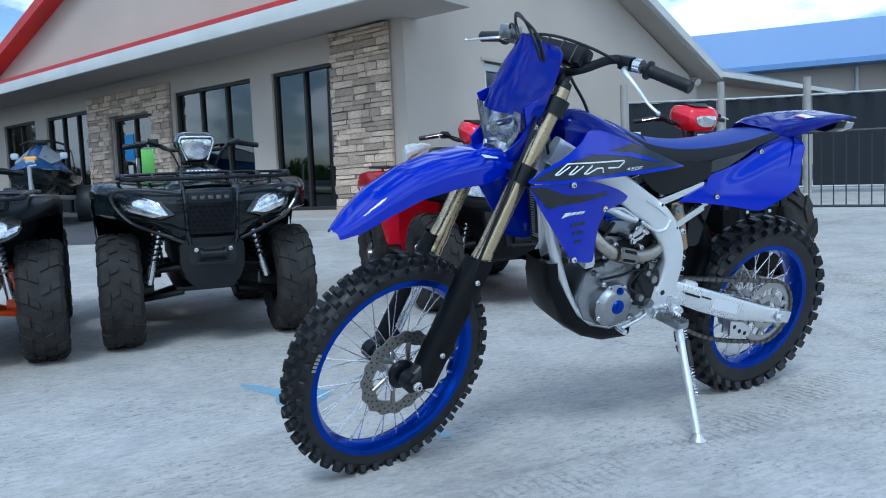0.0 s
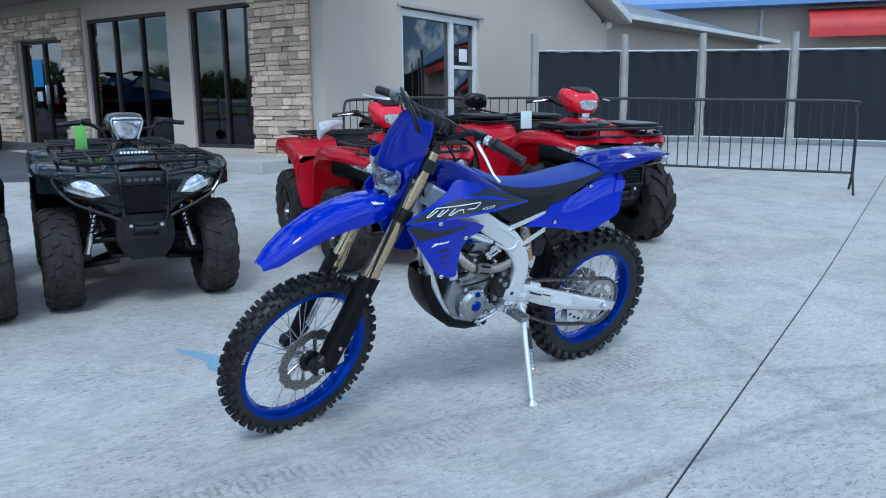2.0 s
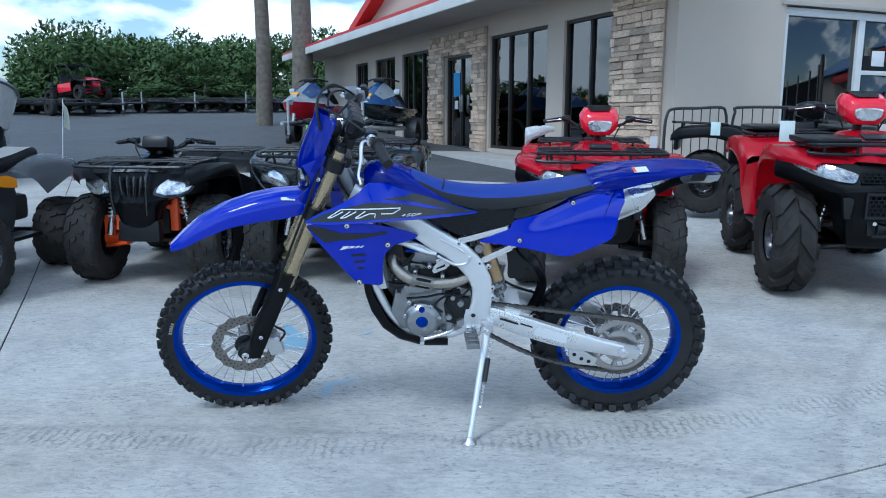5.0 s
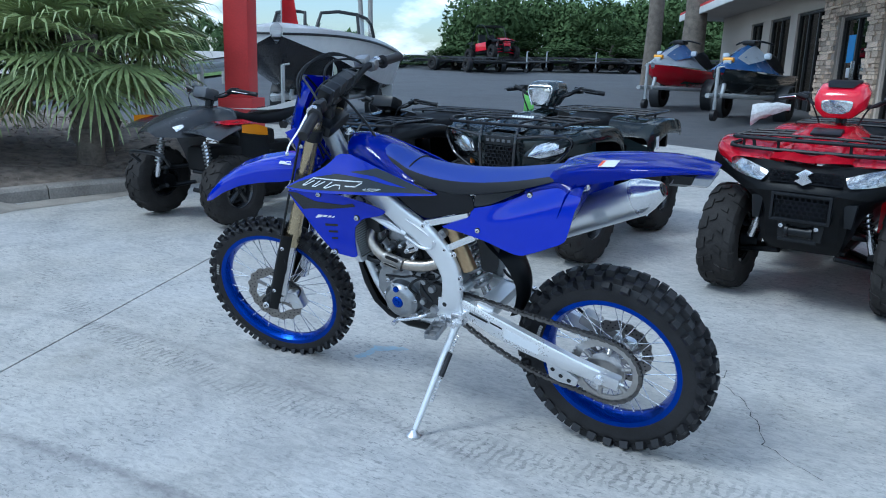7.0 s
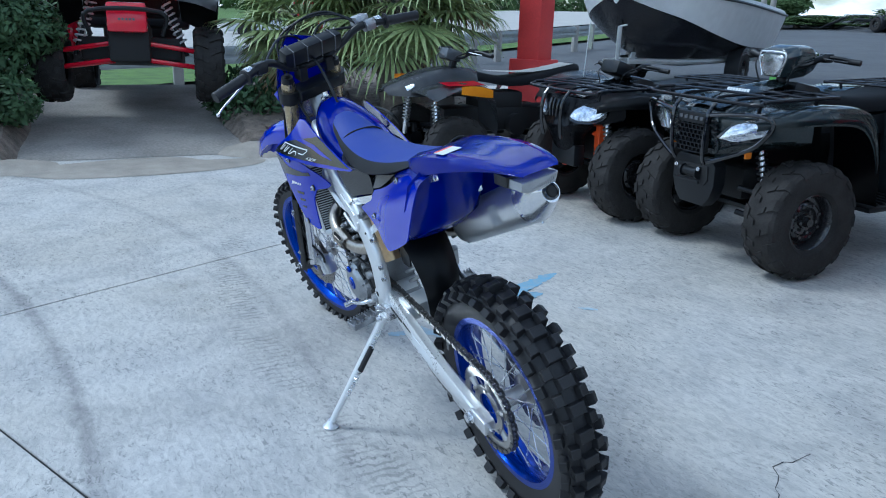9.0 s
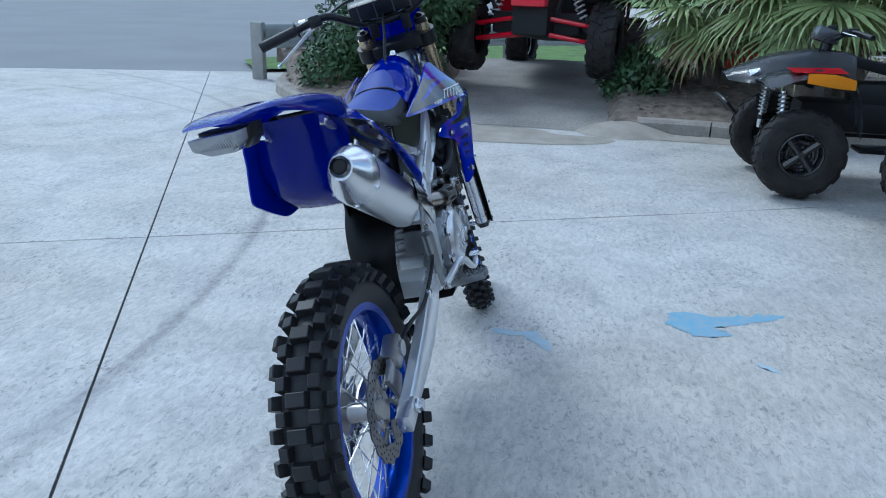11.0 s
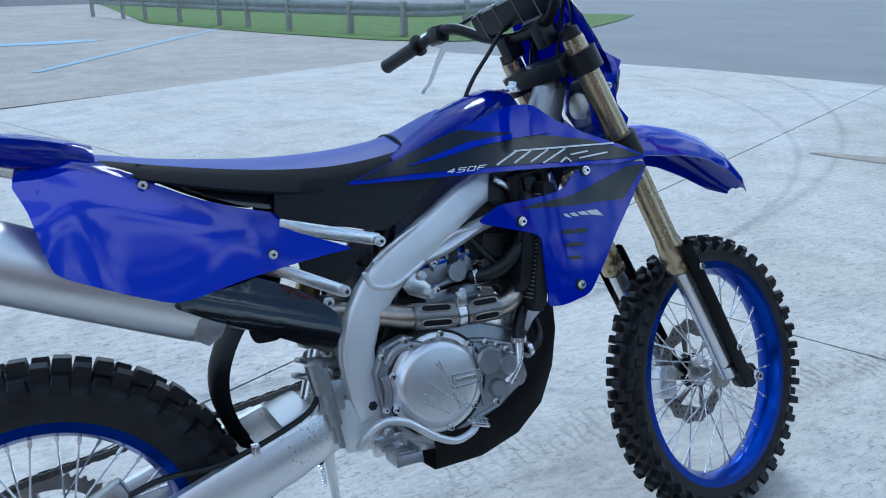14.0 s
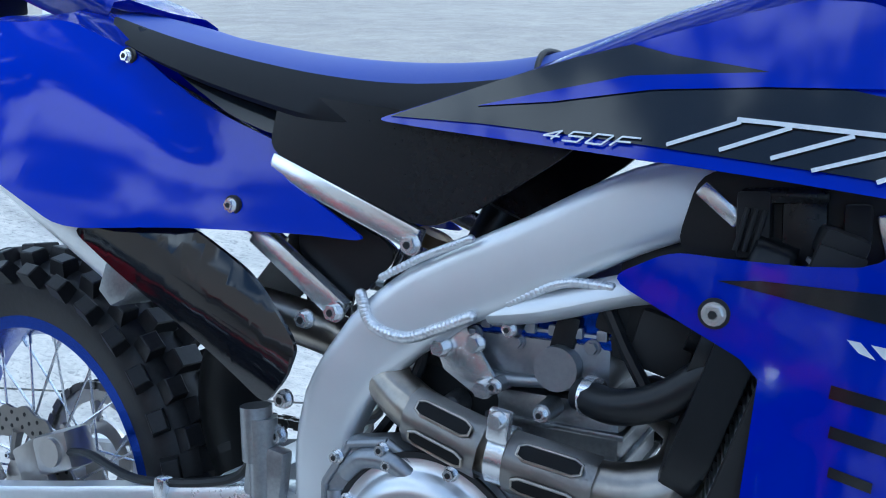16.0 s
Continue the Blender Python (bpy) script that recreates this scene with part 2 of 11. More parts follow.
def glass_material(name, tint, rough=0.02, ior=1.75):
    m = bpy.data.materials.new(name)
    m.use_nodes = True
    t = m.node_tree
    out = t.nodes["Material Output"]
    t.nodes.remove(t.nodes["Principled BSDF"])
    gl = t.nodes.new("ShaderNodeBsdfGlossy")
    gl.inputs["Roughness"].default_value = rough
    tr = t.nodes.new("ShaderNodeBsdfTransparent")
    tr.inputs[0].default_value = (*tint, 1)
    fr = t.nodes.new("ShaderNodeFresnel")
    fr.inputs[0].default_value = ior
    nz = t.nodes.new("ShaderNodeTexNoise")
    nz.inputs["Scale"].default_value = 0.8
    bp = t.nodes.new("ShaderNodeBump")
    bp.inputs["Strength"].default_value = 0.02
    t.links.new(nz.outputs[0], bp.inputs["Height"])
    t.links.new(bp.outputs[0], gl.inputs["Normal"])
    mx = t.nodes.new("ShaderNodeMixShader")
    t.links.new(fr.outputs[0], mx.inputs[0])
    t.links.new(tr.outputs[0], mx.inputs[1])
    t.links.new(gl.outputs[0], mx.inputs[2])
    t.links.new(mx.outputs[0], out.inputs[0])
    return m


M_GLASS = glass_material("tinted_window_glass", (0.16, 0.17, 0.18), 0.02, 2.1)
M_CLEAR = glass_material("clear_lens", (0.97, 0.98, 0.99), 0.02, 1.28)


def ground_material(name, base, dark, warm, scale=1.0, arcs=(), treads=()):
    """Worn concrete: broad stains, blotches, fine chatter marks and pits."""
    m = bpy.data.materials.new(name)
    m.use_nodes = True
    t = m.node_tree
    p = t.nodes["Principled BSDF"]
    co = t.nodes.new("ShaderNodeTexCoord")

    def nz(sc, detail, rough=0.55, stretch=(1, 1, 1), turn=0.0, dist=0.0):
        mp = t.nodes.new("ShaderNodeMapping")
        mp.inputs["Scale"].default_value = stretch
        mp.inputs["Rotation"].default_value = (0, 0, turn)
        t.links.new(co.outputs["Object"], mp.inputs[0])
        n = t.nodes.new("ShaderNodeTexNoise")
        n.inputs["Scale"].default_value, n.inputs["Detail"].default_value = sc, detail
        n.inputs["Roughness"].default_value, n.inputs["Distortion"].default_value = rough, dist
        t.links.new(mp.outputs[0], n.inputs["Vector"])
        return n.outputs[0]

    def ramp(src, a, b, ca, cb):
        r = t.nodes.new("ShaderNodeValToRGB")
        r.color_ramp.elements[0].position, r.color_ramp.elements[0].color = a, (*ca, 1)
        r.color_ramp.elements[1].position, r.color_ramp.elements[1].color = b, (*cb, 1)
        t.links.new(src, r.inputs[0])
        return r.outputs[0]

    def mul(a, b, f=1.0):
        x = t.nodes.new("ShaderNodeMixRGB")
        x.blend_type = 'MULTIPLY'
        x.inputs[0].default_value = f
        t.links.new(a, x.inputs[1])
        t.links.new(b, x.inputs[2])
        return x.outputs[0]

    broad = ramp(nz(0.55 * scale, 5), 0.36, 0.66, warm, base)
    blotch = ramp(nz(2.6 * scale, 8, 0.62, dist=0.6), 0.34, 0.58, (0.80, 0.81, 0.83), (1.04, 1.04, 1.04))
    chat = nz(17.0 * scale, 7, 0.66, (1.0, 2.3, 1), -0.42, 0.9)
    marks = ramp(chat, 0.36, 0.60, (0.70, 0.71, 0.73), (1.06, 1.06, 1.06))
    patch = ramp(nz(1.7 * scale, 4, 0.6), 0.40, 0.58, (0.25, 0.25, 0.25), (1.0, 1.0, 1.0))
    fleck = ramp(nz(30.0 * scale, 3, 0.55, (1.0, 1.9, 1), -0.42, 1.1), 0.36, 0.43, (0.55, 0.56, 0.58), (1.0, 1.0, 1.0))
    broken = t.nodes.new("ShaderNodeMixRGB")
    broken.inputs[1].default_value = (1, 1, 1, 1)
    t.links.new(patch, broken.inputs[0])
    t.links.new(fleck, broken.inputs[2])
    fleck = broken.outputs[0]
    pits = ramp(nz(75 * scale, 3, 0.6), 0.30, 0.42, (0.72, 0.72, 0.73), (1.0, 1.0, 1.0))
    stain = ramp(nz(0.9 * scale, 9, 0.7, dist=1.2), 0.28, 0.40, dark, (1, 1, 1))
    c = mul(mul(mul(mul(mul(broad, blotch, 0.9), marks, 0.68), pits, 0.75), stain, 0.9), fleck, 0.86)
    # curved tyre tracks worn into the surface
    for cx, cy, rad, wid, depth in arcs:
        off = t.nodes.new("ShaderNodeVectorMath")
        off.operation = 'DISTANCE'
        off.inputs[1].default_value = (cx, cy, 0)
        flat = t.nodes.new("ShaderNodeVectorMath")
        flat.operation = 'MULTIPLY'
        flat.inputs[1].default_value = (1, 1, 0)
        t.links.new(co.outputs["Object"], flat.inputs[0])
        t.links.new(flat.outputs[0], off.inputs[0])
        dev = t.nodes.new("ShaderNodeMath")
        dev.operation = 'SUBTRACT'
        dev.inputs[1].default_value = rad
        t.links.new(off.outputs["Value"], dev.inputs[0])
        ab = t.nodes.new("ShaderNodeMath")
        ab.operation = 'ABSOLUTE'
        t.links.new(dev.outputs[0], ab.inputs[0])
        wob = t.nodes.new("ShaderNodeMath")
        wob.operation = 'MULTIPLY_ADD'
        wob.inputs[1].default_value = wid * 1.6
        t.links.new(nz(26, 4, 0.6), wob.inputs[0])
        t.links.new(ab.outputs[0], wob.inputs[2])
        if wid > 0.06:
            tread = ramp(nz(30, 5, 0.6, (1.0, 2.2, 1), 0.1, 1.2), 0.42, 0.50, (0.52, 0.53, 0.55), (1, 1, 1))
            inside = ramp(ab.outputs[0], 0.10, 0.17, (1, 1, 1), (0, 0, 0))
            held = t.nodes.new("ShaderNodeMixRGB")
            held.inputs[1].default_value = (1, 1, 1, 1)
            t.links.new(inside, held.inputs[0])
            t.links.new(tread, held.inputs[2])
            c = mul(c, held.outputs[0], 0.75)
        track = ramp(wob.outputs[0], wid * 0.75, wid * 1.9, (depth, depth, depth * 1.02), (1, 1, 1))
        c = mul(c, track, 0.8)
    # rows of short bars pressed by knobbly tyres
    for cx, cy, rad, half in treads:
        off = t.nodes.new("ShaderNodeVectorMath")
        off.operation = 'DISTANCE'
        off.inputs[1].default_value = (cx, cy, 0)
        flat = t.nodes.new("ShaderNodeVectorMath")
        flat.operation = 'MULTIPLY'
        flat.inputs[1].default_value = (1, 1, 0)
        t.links.new(co.outputs["Object"], flat.inputs[0])
        t.links.new(flat.outputs[0], off.inputs[0])
        dev = t.nodes.new("ShaderNodeMath")
        dev.operation = 'SUBTRACT'
        dev.inputs[1].default_value = rad
        t.links.new(off.outputs["Value"], dev.inputs[0])
        ab = t.nodes.new("ShaderNodeMath")
        ab.operation = 'ABSOLUTE'
        t.links.new(dev.outputs[0], ab.inputs[0])
        wave = t.nodes.new("ShaderNodeTexWave")
        wave.inputs["Scale"].default_value, wave.inputs["Distortion"].default_value = 8.5, 5.0
        wave.inputs["Detail"].default_value, wave.inputs["Detail Scale"].default_value = 2.0, 2.2
        t.links.new(co.outputs["Object"], wave.inputs["Vector"])
        bars = ramp(wave.outputs["Fac"], 0.18, 0.42, (0.50, 0.51, 0.52), (1, 1, 1))
        soft = t.nodes.new("ShaderNodeMath")
        soft.operation = 'MULTIPLY_ADD'
        soft.inputs[1].default_value = half * 0.9
        t.links.new(nz(9, 4, 0.6), soft.inputs[0])
        t.links.new(ab.outputs[0], soft.inputs[2])
        inside = ramp(soft.outputs[0], half, half * 1.5, (1, 1, 1), (0, 0, 0))
        worn = ramp(nz(3.2, 5, 0.6), 0.40, 0.58, (0.1, 0.1, 0.1), (1, 1, 1))
        held = t.nodes.new("ShaderNodeMixRGB")
        held.inputs[1].default_value = (1, 1, 1, 1)
        t.links.new(mul(inside, worn), held.inputs[0])
        t.links.new(bars, held.inputs[2])
        c = mul(c, held.outputs[0], 0.6)
    t.links.new(c, p.inputs["Base Color"])
    p.inputs["Roughness"].default_value = 0.72
    p.inputs["Specular IOR Level"].default_value = 0.35
    bp = t.nodes.new("ShaderNodeBump")
    bp.inputs["Strength"].default_value, bp.inputs["Distance"].default_value = 0.35, 0.004
    add = t.nodes.new("ShaderNodeMath")
    add.operation = 'ADD'
    t.links.new(chat, add.inputs[0])
    t.links.new(nz(120 * scale, 3), add.inputs[1])
    t.links.new(add.outputs[0], bp.inputs["Height"])
    t.links.new(bp.outputs[0], p.inputs["Normal"])
    return m


M_CONCRETE = ground_material("worn_concrete", (0.54, 0.527, 0.505), (0.70, 0.685, 0.655), (0.485, 0.460, 0.415), 1.0,
                            ((0.5, -10.2, 9.1, 0.05, 0.72), (-0.05, -7.41, 6.28, 0.035, 0.74), (-1.03, -6.57, 6.31, 0.05, 0.78), (9.0, -4.0, 8.3, 0.06, 0.8)), ((-0.59, 5.03, 5.46, 0.10),))
M_ASPHALT = ground_material("lot_asphalt", (0.115, 0.118, 0.122), (0.75, 0.75, 0.75), (0.095, 0.095, 0.098), 0.8)
M_PARKING = ground_material("parking_concrete", (0.40, 0.365, 0.32), (0.8, 0.78, 0.75), (0.34, 0.31, 0.275), 0.7)


# ---------------------------------------------------------------- mesh helpers
def mesh_of(name, bm, mat, smooth=40):
    me = bpy.data.meshes.new(name)
    bmesh.ops.recalc_face_normals(bm, faces=bm.faces[:])
    bm.to_mesh(me)
    bm.free()
    for one in (mat if isinstance(mat, (list, tuple)) else [mat]):
        me.materials.append(one)
    if smooth:
        me.shade_smooth()
        me.set_sharp_from_angle(angle=radians(smooth))
    return me


def part(name, bm, mat, parent=None, label="", smooth=40):
    ob = new(name, mesh_of(name, bm, mat, smooth))
    ob.parent = parent
    if label:
        ob["label"] = label
    return ob


def thing(name, label, category, group="", m=None, kind=""):
    ob = new(name)
    ob.empty_display_size = 0.1
    if m is not None:
        ob.matrix_world = m
    return tagged(ob, label, category, group, kind)


def moved(bm, m, start=0):
    bm.verts.ensure_lookup_table()
    bmesh.ops.transform(bm, matrix=m, verts=bm.verts[start:])
    return bm


def box(bm, c, s, m=None, bevel=0.0):
    """A box about c of size s, in the turn m, with its edges bevelled."""
    r = bmesh.ops.create_cube(bm, size=1.0)
    vs = r["verts"]
    bmesh.ops.scale(bm, vec=s, verts=vs)
    if bevel:
        es = list({e for v in vs for e in v.link_edges})
        k = bmesh.ops.bevel(bm, geom=es, offset=min(bevel, 0.45 * min(s)), segments=2, affect='EDGES', profile=0.6)
        vs = list({v for f in k["faces"] for v in f.verts} | {v for v in vs if v.is_valid})
        vs = list({v for v in vs} | {w for v in vs for e in v.link_edges for w in e.verts})
    if m is not None:
        bmesh.ops.transform(bm, matrix=m, verts=vs)
    bmesh.ops.translate(bm, vec=c, verts=vs)
    return bm


def ring(bm, c, u, v, r, n):
    return [bm.verts.new(c + (u * math.cos(2 * math.pi * k / n) + v * math.sin(2 * math.pi * k / n)) * r) for k in range(n)]


def bridge(bm, a, b):
    n = len(a)
    for k in range(n):
        bm.faces.new((a[k], a[(k + 1) % n], b[(k + 1) % n], b[k]))


def frame_of(d):
    d = d.normalized()
    u = d.cross(Vector((0, 0, 1)) if abs(d.z) < 0.9 else Vector((0, 1, 0))).normalized()
    return u, d.cross(u).normalized()


def rod(bm, p0, p1, r0, r1=None, n=12):
    """A round bar, or a cone, with end faces."""
    p0, p1 = Vector(p0), Vector(p1)
    u, v = frame_of(p1 - p0)
    a, b = ring(bm, p0, u, v, r0, n), ring(bm, p1, u, v, r0 if r1 is None else r1, n)
    bridge(bm, a, b)
    bm.faces.new(a)
    bm.faces.new(b)
    return bm


def smooth_path(pts, k=6):
    pts = [Vector(p) for p in pts]
    if len(pts) < 3:
        return pts
    out = []
    for i in range(len(pts) - 1):
        p0, p1, p2, p3 = pts[max(i - 1, 0)], pts[i], pts[i + 1], pts[min(i + 2, len(pts) - 1)]
        for j in range(k):
            s = j / k
            out.append(0.5 * ((2 * p1) + (p2 - p0) * s + (2 * p0 - 5 * p1 + 4 * p2 - p3) * s * s + (3 * p1 - p0 - 3 * p2 + p3) * s ** 3))
    return out + [pts[-1]]


def tube(bm, pts, r, n=10, k=6, flat=1.0):
    """A round tube along a smooth path; r may be a list of radii, one a point."""
    path = smooth_path(pts, k)
    m = len(path)
    radii = r if isinstance(r, (list, tuple)) else [r] * len(pts)
    u = None
    last = None
    for i, p in enumerate(path):
        d = (path[min(i + 1, m - 1)] - path[max(i - 1, 0)]).normalized()
        if u is None:
            u, v = frame_of(d)
        else:
            u = (u - d * u.dot(d)).normalized()
            v = d.cross(u).normalized()
        f = i / (m - 1) * (len(radii) - 1)
        j = min(int(f), len(radii) - 2) if len(radii) > 1 else 0
        rr = radii[j] + (radii[min(j + 1, len(radii) - 1)] - radii[j]) * (f - j)
        now = [bm.verts.new(p + (u * math.cos(2 * math.pi * q / n) + v * flat * math.sin(2 * math.pi * q / n)) * rr) for q in range(n)]
        if last:
            bridge(bm, last, now)
        else:
            bm.faces.new(now)
        last = now
    bm.faces.new(last)
    return bm


def lathe(bm, profile, centre, axis=(0, 1, 0), n=48, closed=False, a0=0.0, a1=360.0):
    """Turns a profile of (radius, along) round an axis through centre."""
    c, ax = Vector(centre), Vector(axis).normalized()
    u, v = frame_of(ax)
    full = abs(a1 - a0) > 359
    steps = n if full else n + 1
    rows = []
    for k in range(steps):
        a = radians(a0 + (a1 - a0) * k / n)
        e = u * math.cos(a) + v * math.sin(a)
        rows.append([bm.verts.new(c + e * r + ax * h) for r, h in profile])
    m = len(profile)
    for k in range(steps if full else steps - 1):
        a, b = rows[k], rows[(k + 1) % steps]
        for j in range(m if closed else m - 1):
            bm.faces.new((a[j], a[(j + 1) % m], b[(j + 1) % m], b[j]))
    if not closed and full:
        for j, flip in ((0, 1), (m - 1, 0)):
            if profile[j][0] > 1e-4:
                bm.faces.new([r[j] for r in rows])
    return bm


def plate(bm, outline, y0, y1, bevel=0.0, axis="y"):
    """A flat piece: an outline of (x, z) between two y, edges bevelled (axis z: an outline of (x, y) between two heights; x: of (y, z))."""
    def put(a, b, h):
        return {"y": (a, h, b), "z": (a, b, h), "x": (h, a, b)}[axis]
    lo = [bm.verts.new(put(a, b, y0)) for a, b in outline]
    hi = [bm.verts.new(put(a, b, y1)) for a, b in outline]
    fs = [bm.faces.new(lo), bm.faces.new(hi)]
    n = len(outline)
    for k in range(n):
        fs.append(bm.faces.new((lo[k], lo[(k + 1) % n], hi[(k + 1) % n], hi[k])))
    if bevel:
        es = [e for e in {e for f in fs[:2] for e in f.edges}]
        bmesh.ops.bevel(bm, geom=es, offset=bevel, segments=2, affect='EDGES', profile=0.6)
    return bm


def loft(bm, rows, close=False, caps=False):
    """A skin over rows of points; close joins each row's ends."""
    vs = [[bm.verts.new(p) for p in row] for row in rows]
    n = len(vs[0])
    for a, b in zip(vs, vs[1:]):
        for k in range(n if close else n - 1):
            bm.faces.new((a[k], a[(k + 1) % n], b[(k + 1) % n], b[k]))
    if caps:
        bm.faces.new(vs[0])
        bm.faces.new(vs[-1])
    return bm


def bent(ctrl):
    """A smooth sideways bulge through control points (x, z, y)."""
    A = np.array([[1, x, z, x * z, x * x, z * z] for x, z, _ in ctrl])
    y = np.array([c[2] for c in ctrl])
    reg = np.diag([0, 1e-4, 1e-4, 2e-3, 2e-3, 2e-3])
    w = np.linalg.solve(A.T @ A + reg, A.T @ y)
    return lambda x, z: float(w @ np.array([1, x, z, x * z, x * x, z * z]))


def rounded(outline, k=4):
    """A closed outline with softened corners."""
    n = len(outline)
    out = []
    for i in range(n):
        p0, p1, p2 = (Vector(outline[(i + j) % n]) for j in (-1, 0, 1))
        a, b = p1.lerp(p0, 0.28), p1.lerp(p2, 0.28)
        for j in range(k + 1):
            s = j / k
            out.append(tuple(a.lerp(p1, s).lerp(p1.lerp(b, s), s)))
    return out


def panel(bm, outline, bulge, thick=0.004, side=1.0, step=0.03, soft=True):
    """A moulded panel: an outline of (x, z), bulging sideways by bulge(x, z), with thickness; side -1 mirrors it."""
    if soft:
        outline = rounded(outline)
    t = bmesh.new()
    t.faces.new([t.verts.new((x, 0, z)) for x, z in outline])
    bmesh.ops.triangulate(t, faces=t.faces[:])
    xs = [p[0] for p in outline]
    zs = [p[1] for p in outline]
    for lo, hi, nrm in ((min(xs), max(xs), (1, 0, 0)), (min(zs), max(zs), (0, 0, 1))):
        k = lo + step
        while k < hi:
            co = (k, 0, 0) if nrm[0] else (0, 0, k)
            bmesh.ops.bisect_plane(t, geom=t.verts[:] + t.edges[:] + t.faces[:], plane_co=co, plane_no=nrm)
            k += step
    bmesh.ops.remove_doubles(t, verts=t.verts[:], dist=0.0006)
    top = [bm.verts.new((v.co.x, side * bulge(v.co.x, v.co.z), v.co.z)) for v in t.verts]
    low = [bm.verts.new((v.co.x, side * (bulge(v.co.x, v.co.z) - thick), v.co.z)) for v in t.verts]
    t.verts.index_update()
    for f in t.faces:
        ids = [v.index for v in f.verts]
        bm.faces.new([top[i] for i in ids])
        bm.faces.new([low[i] for i in reversed(ids)])
    for e in t.edges:
        if len(e.link_faces) == 1:
            i, j = e.verts[0].index, e.verts[1].index
            bm.faces.new((top[i], top[j], low[j], low[i]))
    t.free()
    return bm


def bolt(bm, c, d, r=0.007, h=0.006):
    """A flanged hexagon bolt head at c that points along d."""
    c, d = Vector(c), Vector(d).normalized()
    rod(bm, c, c + d * h * 0.35, r * 1.32, n=14)
    rod(bm, c + d * h * 0.35, c + d * h * 1.25, r, n=6)
    return bm


def gz(x, y):
    """The height of the ground: level round the bike, rising gently toward the shop."""
    q = y + 0.5 * max(x, 0.0) - 2.2
    return 0.041 * max(0.0, min(q, 60.0) if q > 1 else (q + 1) ** 2 / 4 if q > -1 else 0.0)


A_DIR, B_DIR = Vector((-0.407, 0.914, 0)).normalized(), Vector((0.914, 0.407, 0)).normalized()


def at_grid(b, a, z=0.0):
    """A place from metres along the shop's side wall (b) and along its front (a)."""
    p = B_DIR * b + A_DIR * a
    return Vector((p.x, p.y, z))


def terrain(bm, outline, z, step=1.0, skirt=0.0):
    """A ground sheet inside an outline of (x, y) that follows gz, z above it."""
    t = bmesh.new()
    t.faces.new([t.verts.new((x, y, 0)) for x, y in outline])
    bmesh.ops.triangulate(t, faces=t.faces[:])
    for ax in (0, 1):
        lo, hi = min(p[ax] for p in outline), max(p[ax] for p in outline)
        k = lo + step
        while k < hi:
            bmesh.ops.bisect_plane(t, geom=t.verts[:] + t.edges[:] + t.faces[:], plane_co=(k, 0, 0) if ax == 0 else (0, k, 0), plane_no=(1, 0, 0) if ax == 0 else (0, 1, 0))
            k += step
    t.verts.index_update()
    top = [bm.verts.new((v.co.x, v.co.y, gz(v.co.x, v.co.y) + z)) for v in t.verts]
    for f in t.faces:
        bm.faces.new([top[v.index] for v in f.verts])
    if skirt:
        for e in t.edges:
            if len(e.link_faces) == 1:
                a, b = top[e.verts[0].index], top[e.verts[1].index]
                bm.faces.new((a, b, bm.verts.new(b.co - Vector((0, 0, skirt))), bm.verts.new(a.co - Vector((0, 0, skirt)))))
    t.free()
    return bm


# ---------------------------------------------------------------- ground
def far_ground():
    xs = [-900, -400, -150, -70, -40, -28, -20] + list(range(-14, 21, 1)) + [24, 30, 40, 70, 150, 400, 900]
    ys = [-900, -400, -150, -70, -40, -30, -20, -10, -4] + list(range(0, 20, 1)) + list(range(20, 64, 3)) + [80, 150, 400, 900]
    bm = bmesh.new()
    loft(bm, [[(x, y, gz(x, y) - 0.03) for x in xs] for y in ys])
    tagged(part("ground", bm, M_ASPHALT), "weathered dark grey asphalt ground of the lot", "ground", kind="structure")


def slabs():
    gap = 0.005
    floor = thing("pavement", "pale worn concrete slabs with dark joints", "pavement", kind="structure")
    main, cross = -1.14, -1.83
    shapes = [
        [(cross + gap, -7.85), (18, -7.75), (18, main - gap), (cross + gap, main - gap)],
        [(cross + gap, main + gap), (18, main + gap), (18, 6.6), (6.3, 6.6), (6.0, 7.3), (4.4, 7.0), (3.0, 8.6), (1.5, 10.0), (cross + gap, 10.6)],
        [(-9.7, -8.25), (cross - gap, -7.85), (cross - gap, main - gap), (-9.6, main - gap), (-9.9, -3.6)],
        [(-9.6, main + gap), (cross - gap, main + gap), (cross - gap, 10.6), (-5.0, 10.6), (-9.5, 8.0), (-9.5, 0.5)],
    ]
    for s in shapes:
        bm = bmesh.new()
        terrain(bm, [tuple(at_grid(b, a))[:2] for b, a in s], 0.0, 0.9, 0.09)
        part("slab", bm, M_CONCRETE, floor, smooth=0)
    bm = bmesh.new()
    for b0, a0, b1, a1 in ((-9.6, main, 18, main), (cross, -7.85, cross, 10.6)):
        n = 30
        rows = []
        for k in range(n + 1):
            b, a = b0 + (b1 - b0) * k / n, a0 + (a1 - a0) * k / n
            w = 0.007
            p, q = (at_grid(b, a - w), at_grid(b, a + w)) if a0 == a1 else (at_grid(b - w, a), at_grid(b + w, a))
            rows.append([(p.x, p.y, gz(p.x, p.y) - 0.006), (q.x, q.y, gz(q.x, q.y) - 0.006)])
        loft(bm, rows)
    part("joint_filler", bm, M_JOINT, floor, "dark joint filler", 0)


def flat_patch(name, pts, z, mat, label, category, kind="structure", step=1.5, skirt=0.0):
    bm = bmesh.new()
    terrain(bm, pts, z, step, skirt)
    return tagged(part(name, bm, mat, smooth=0), label, category, kind=kind)


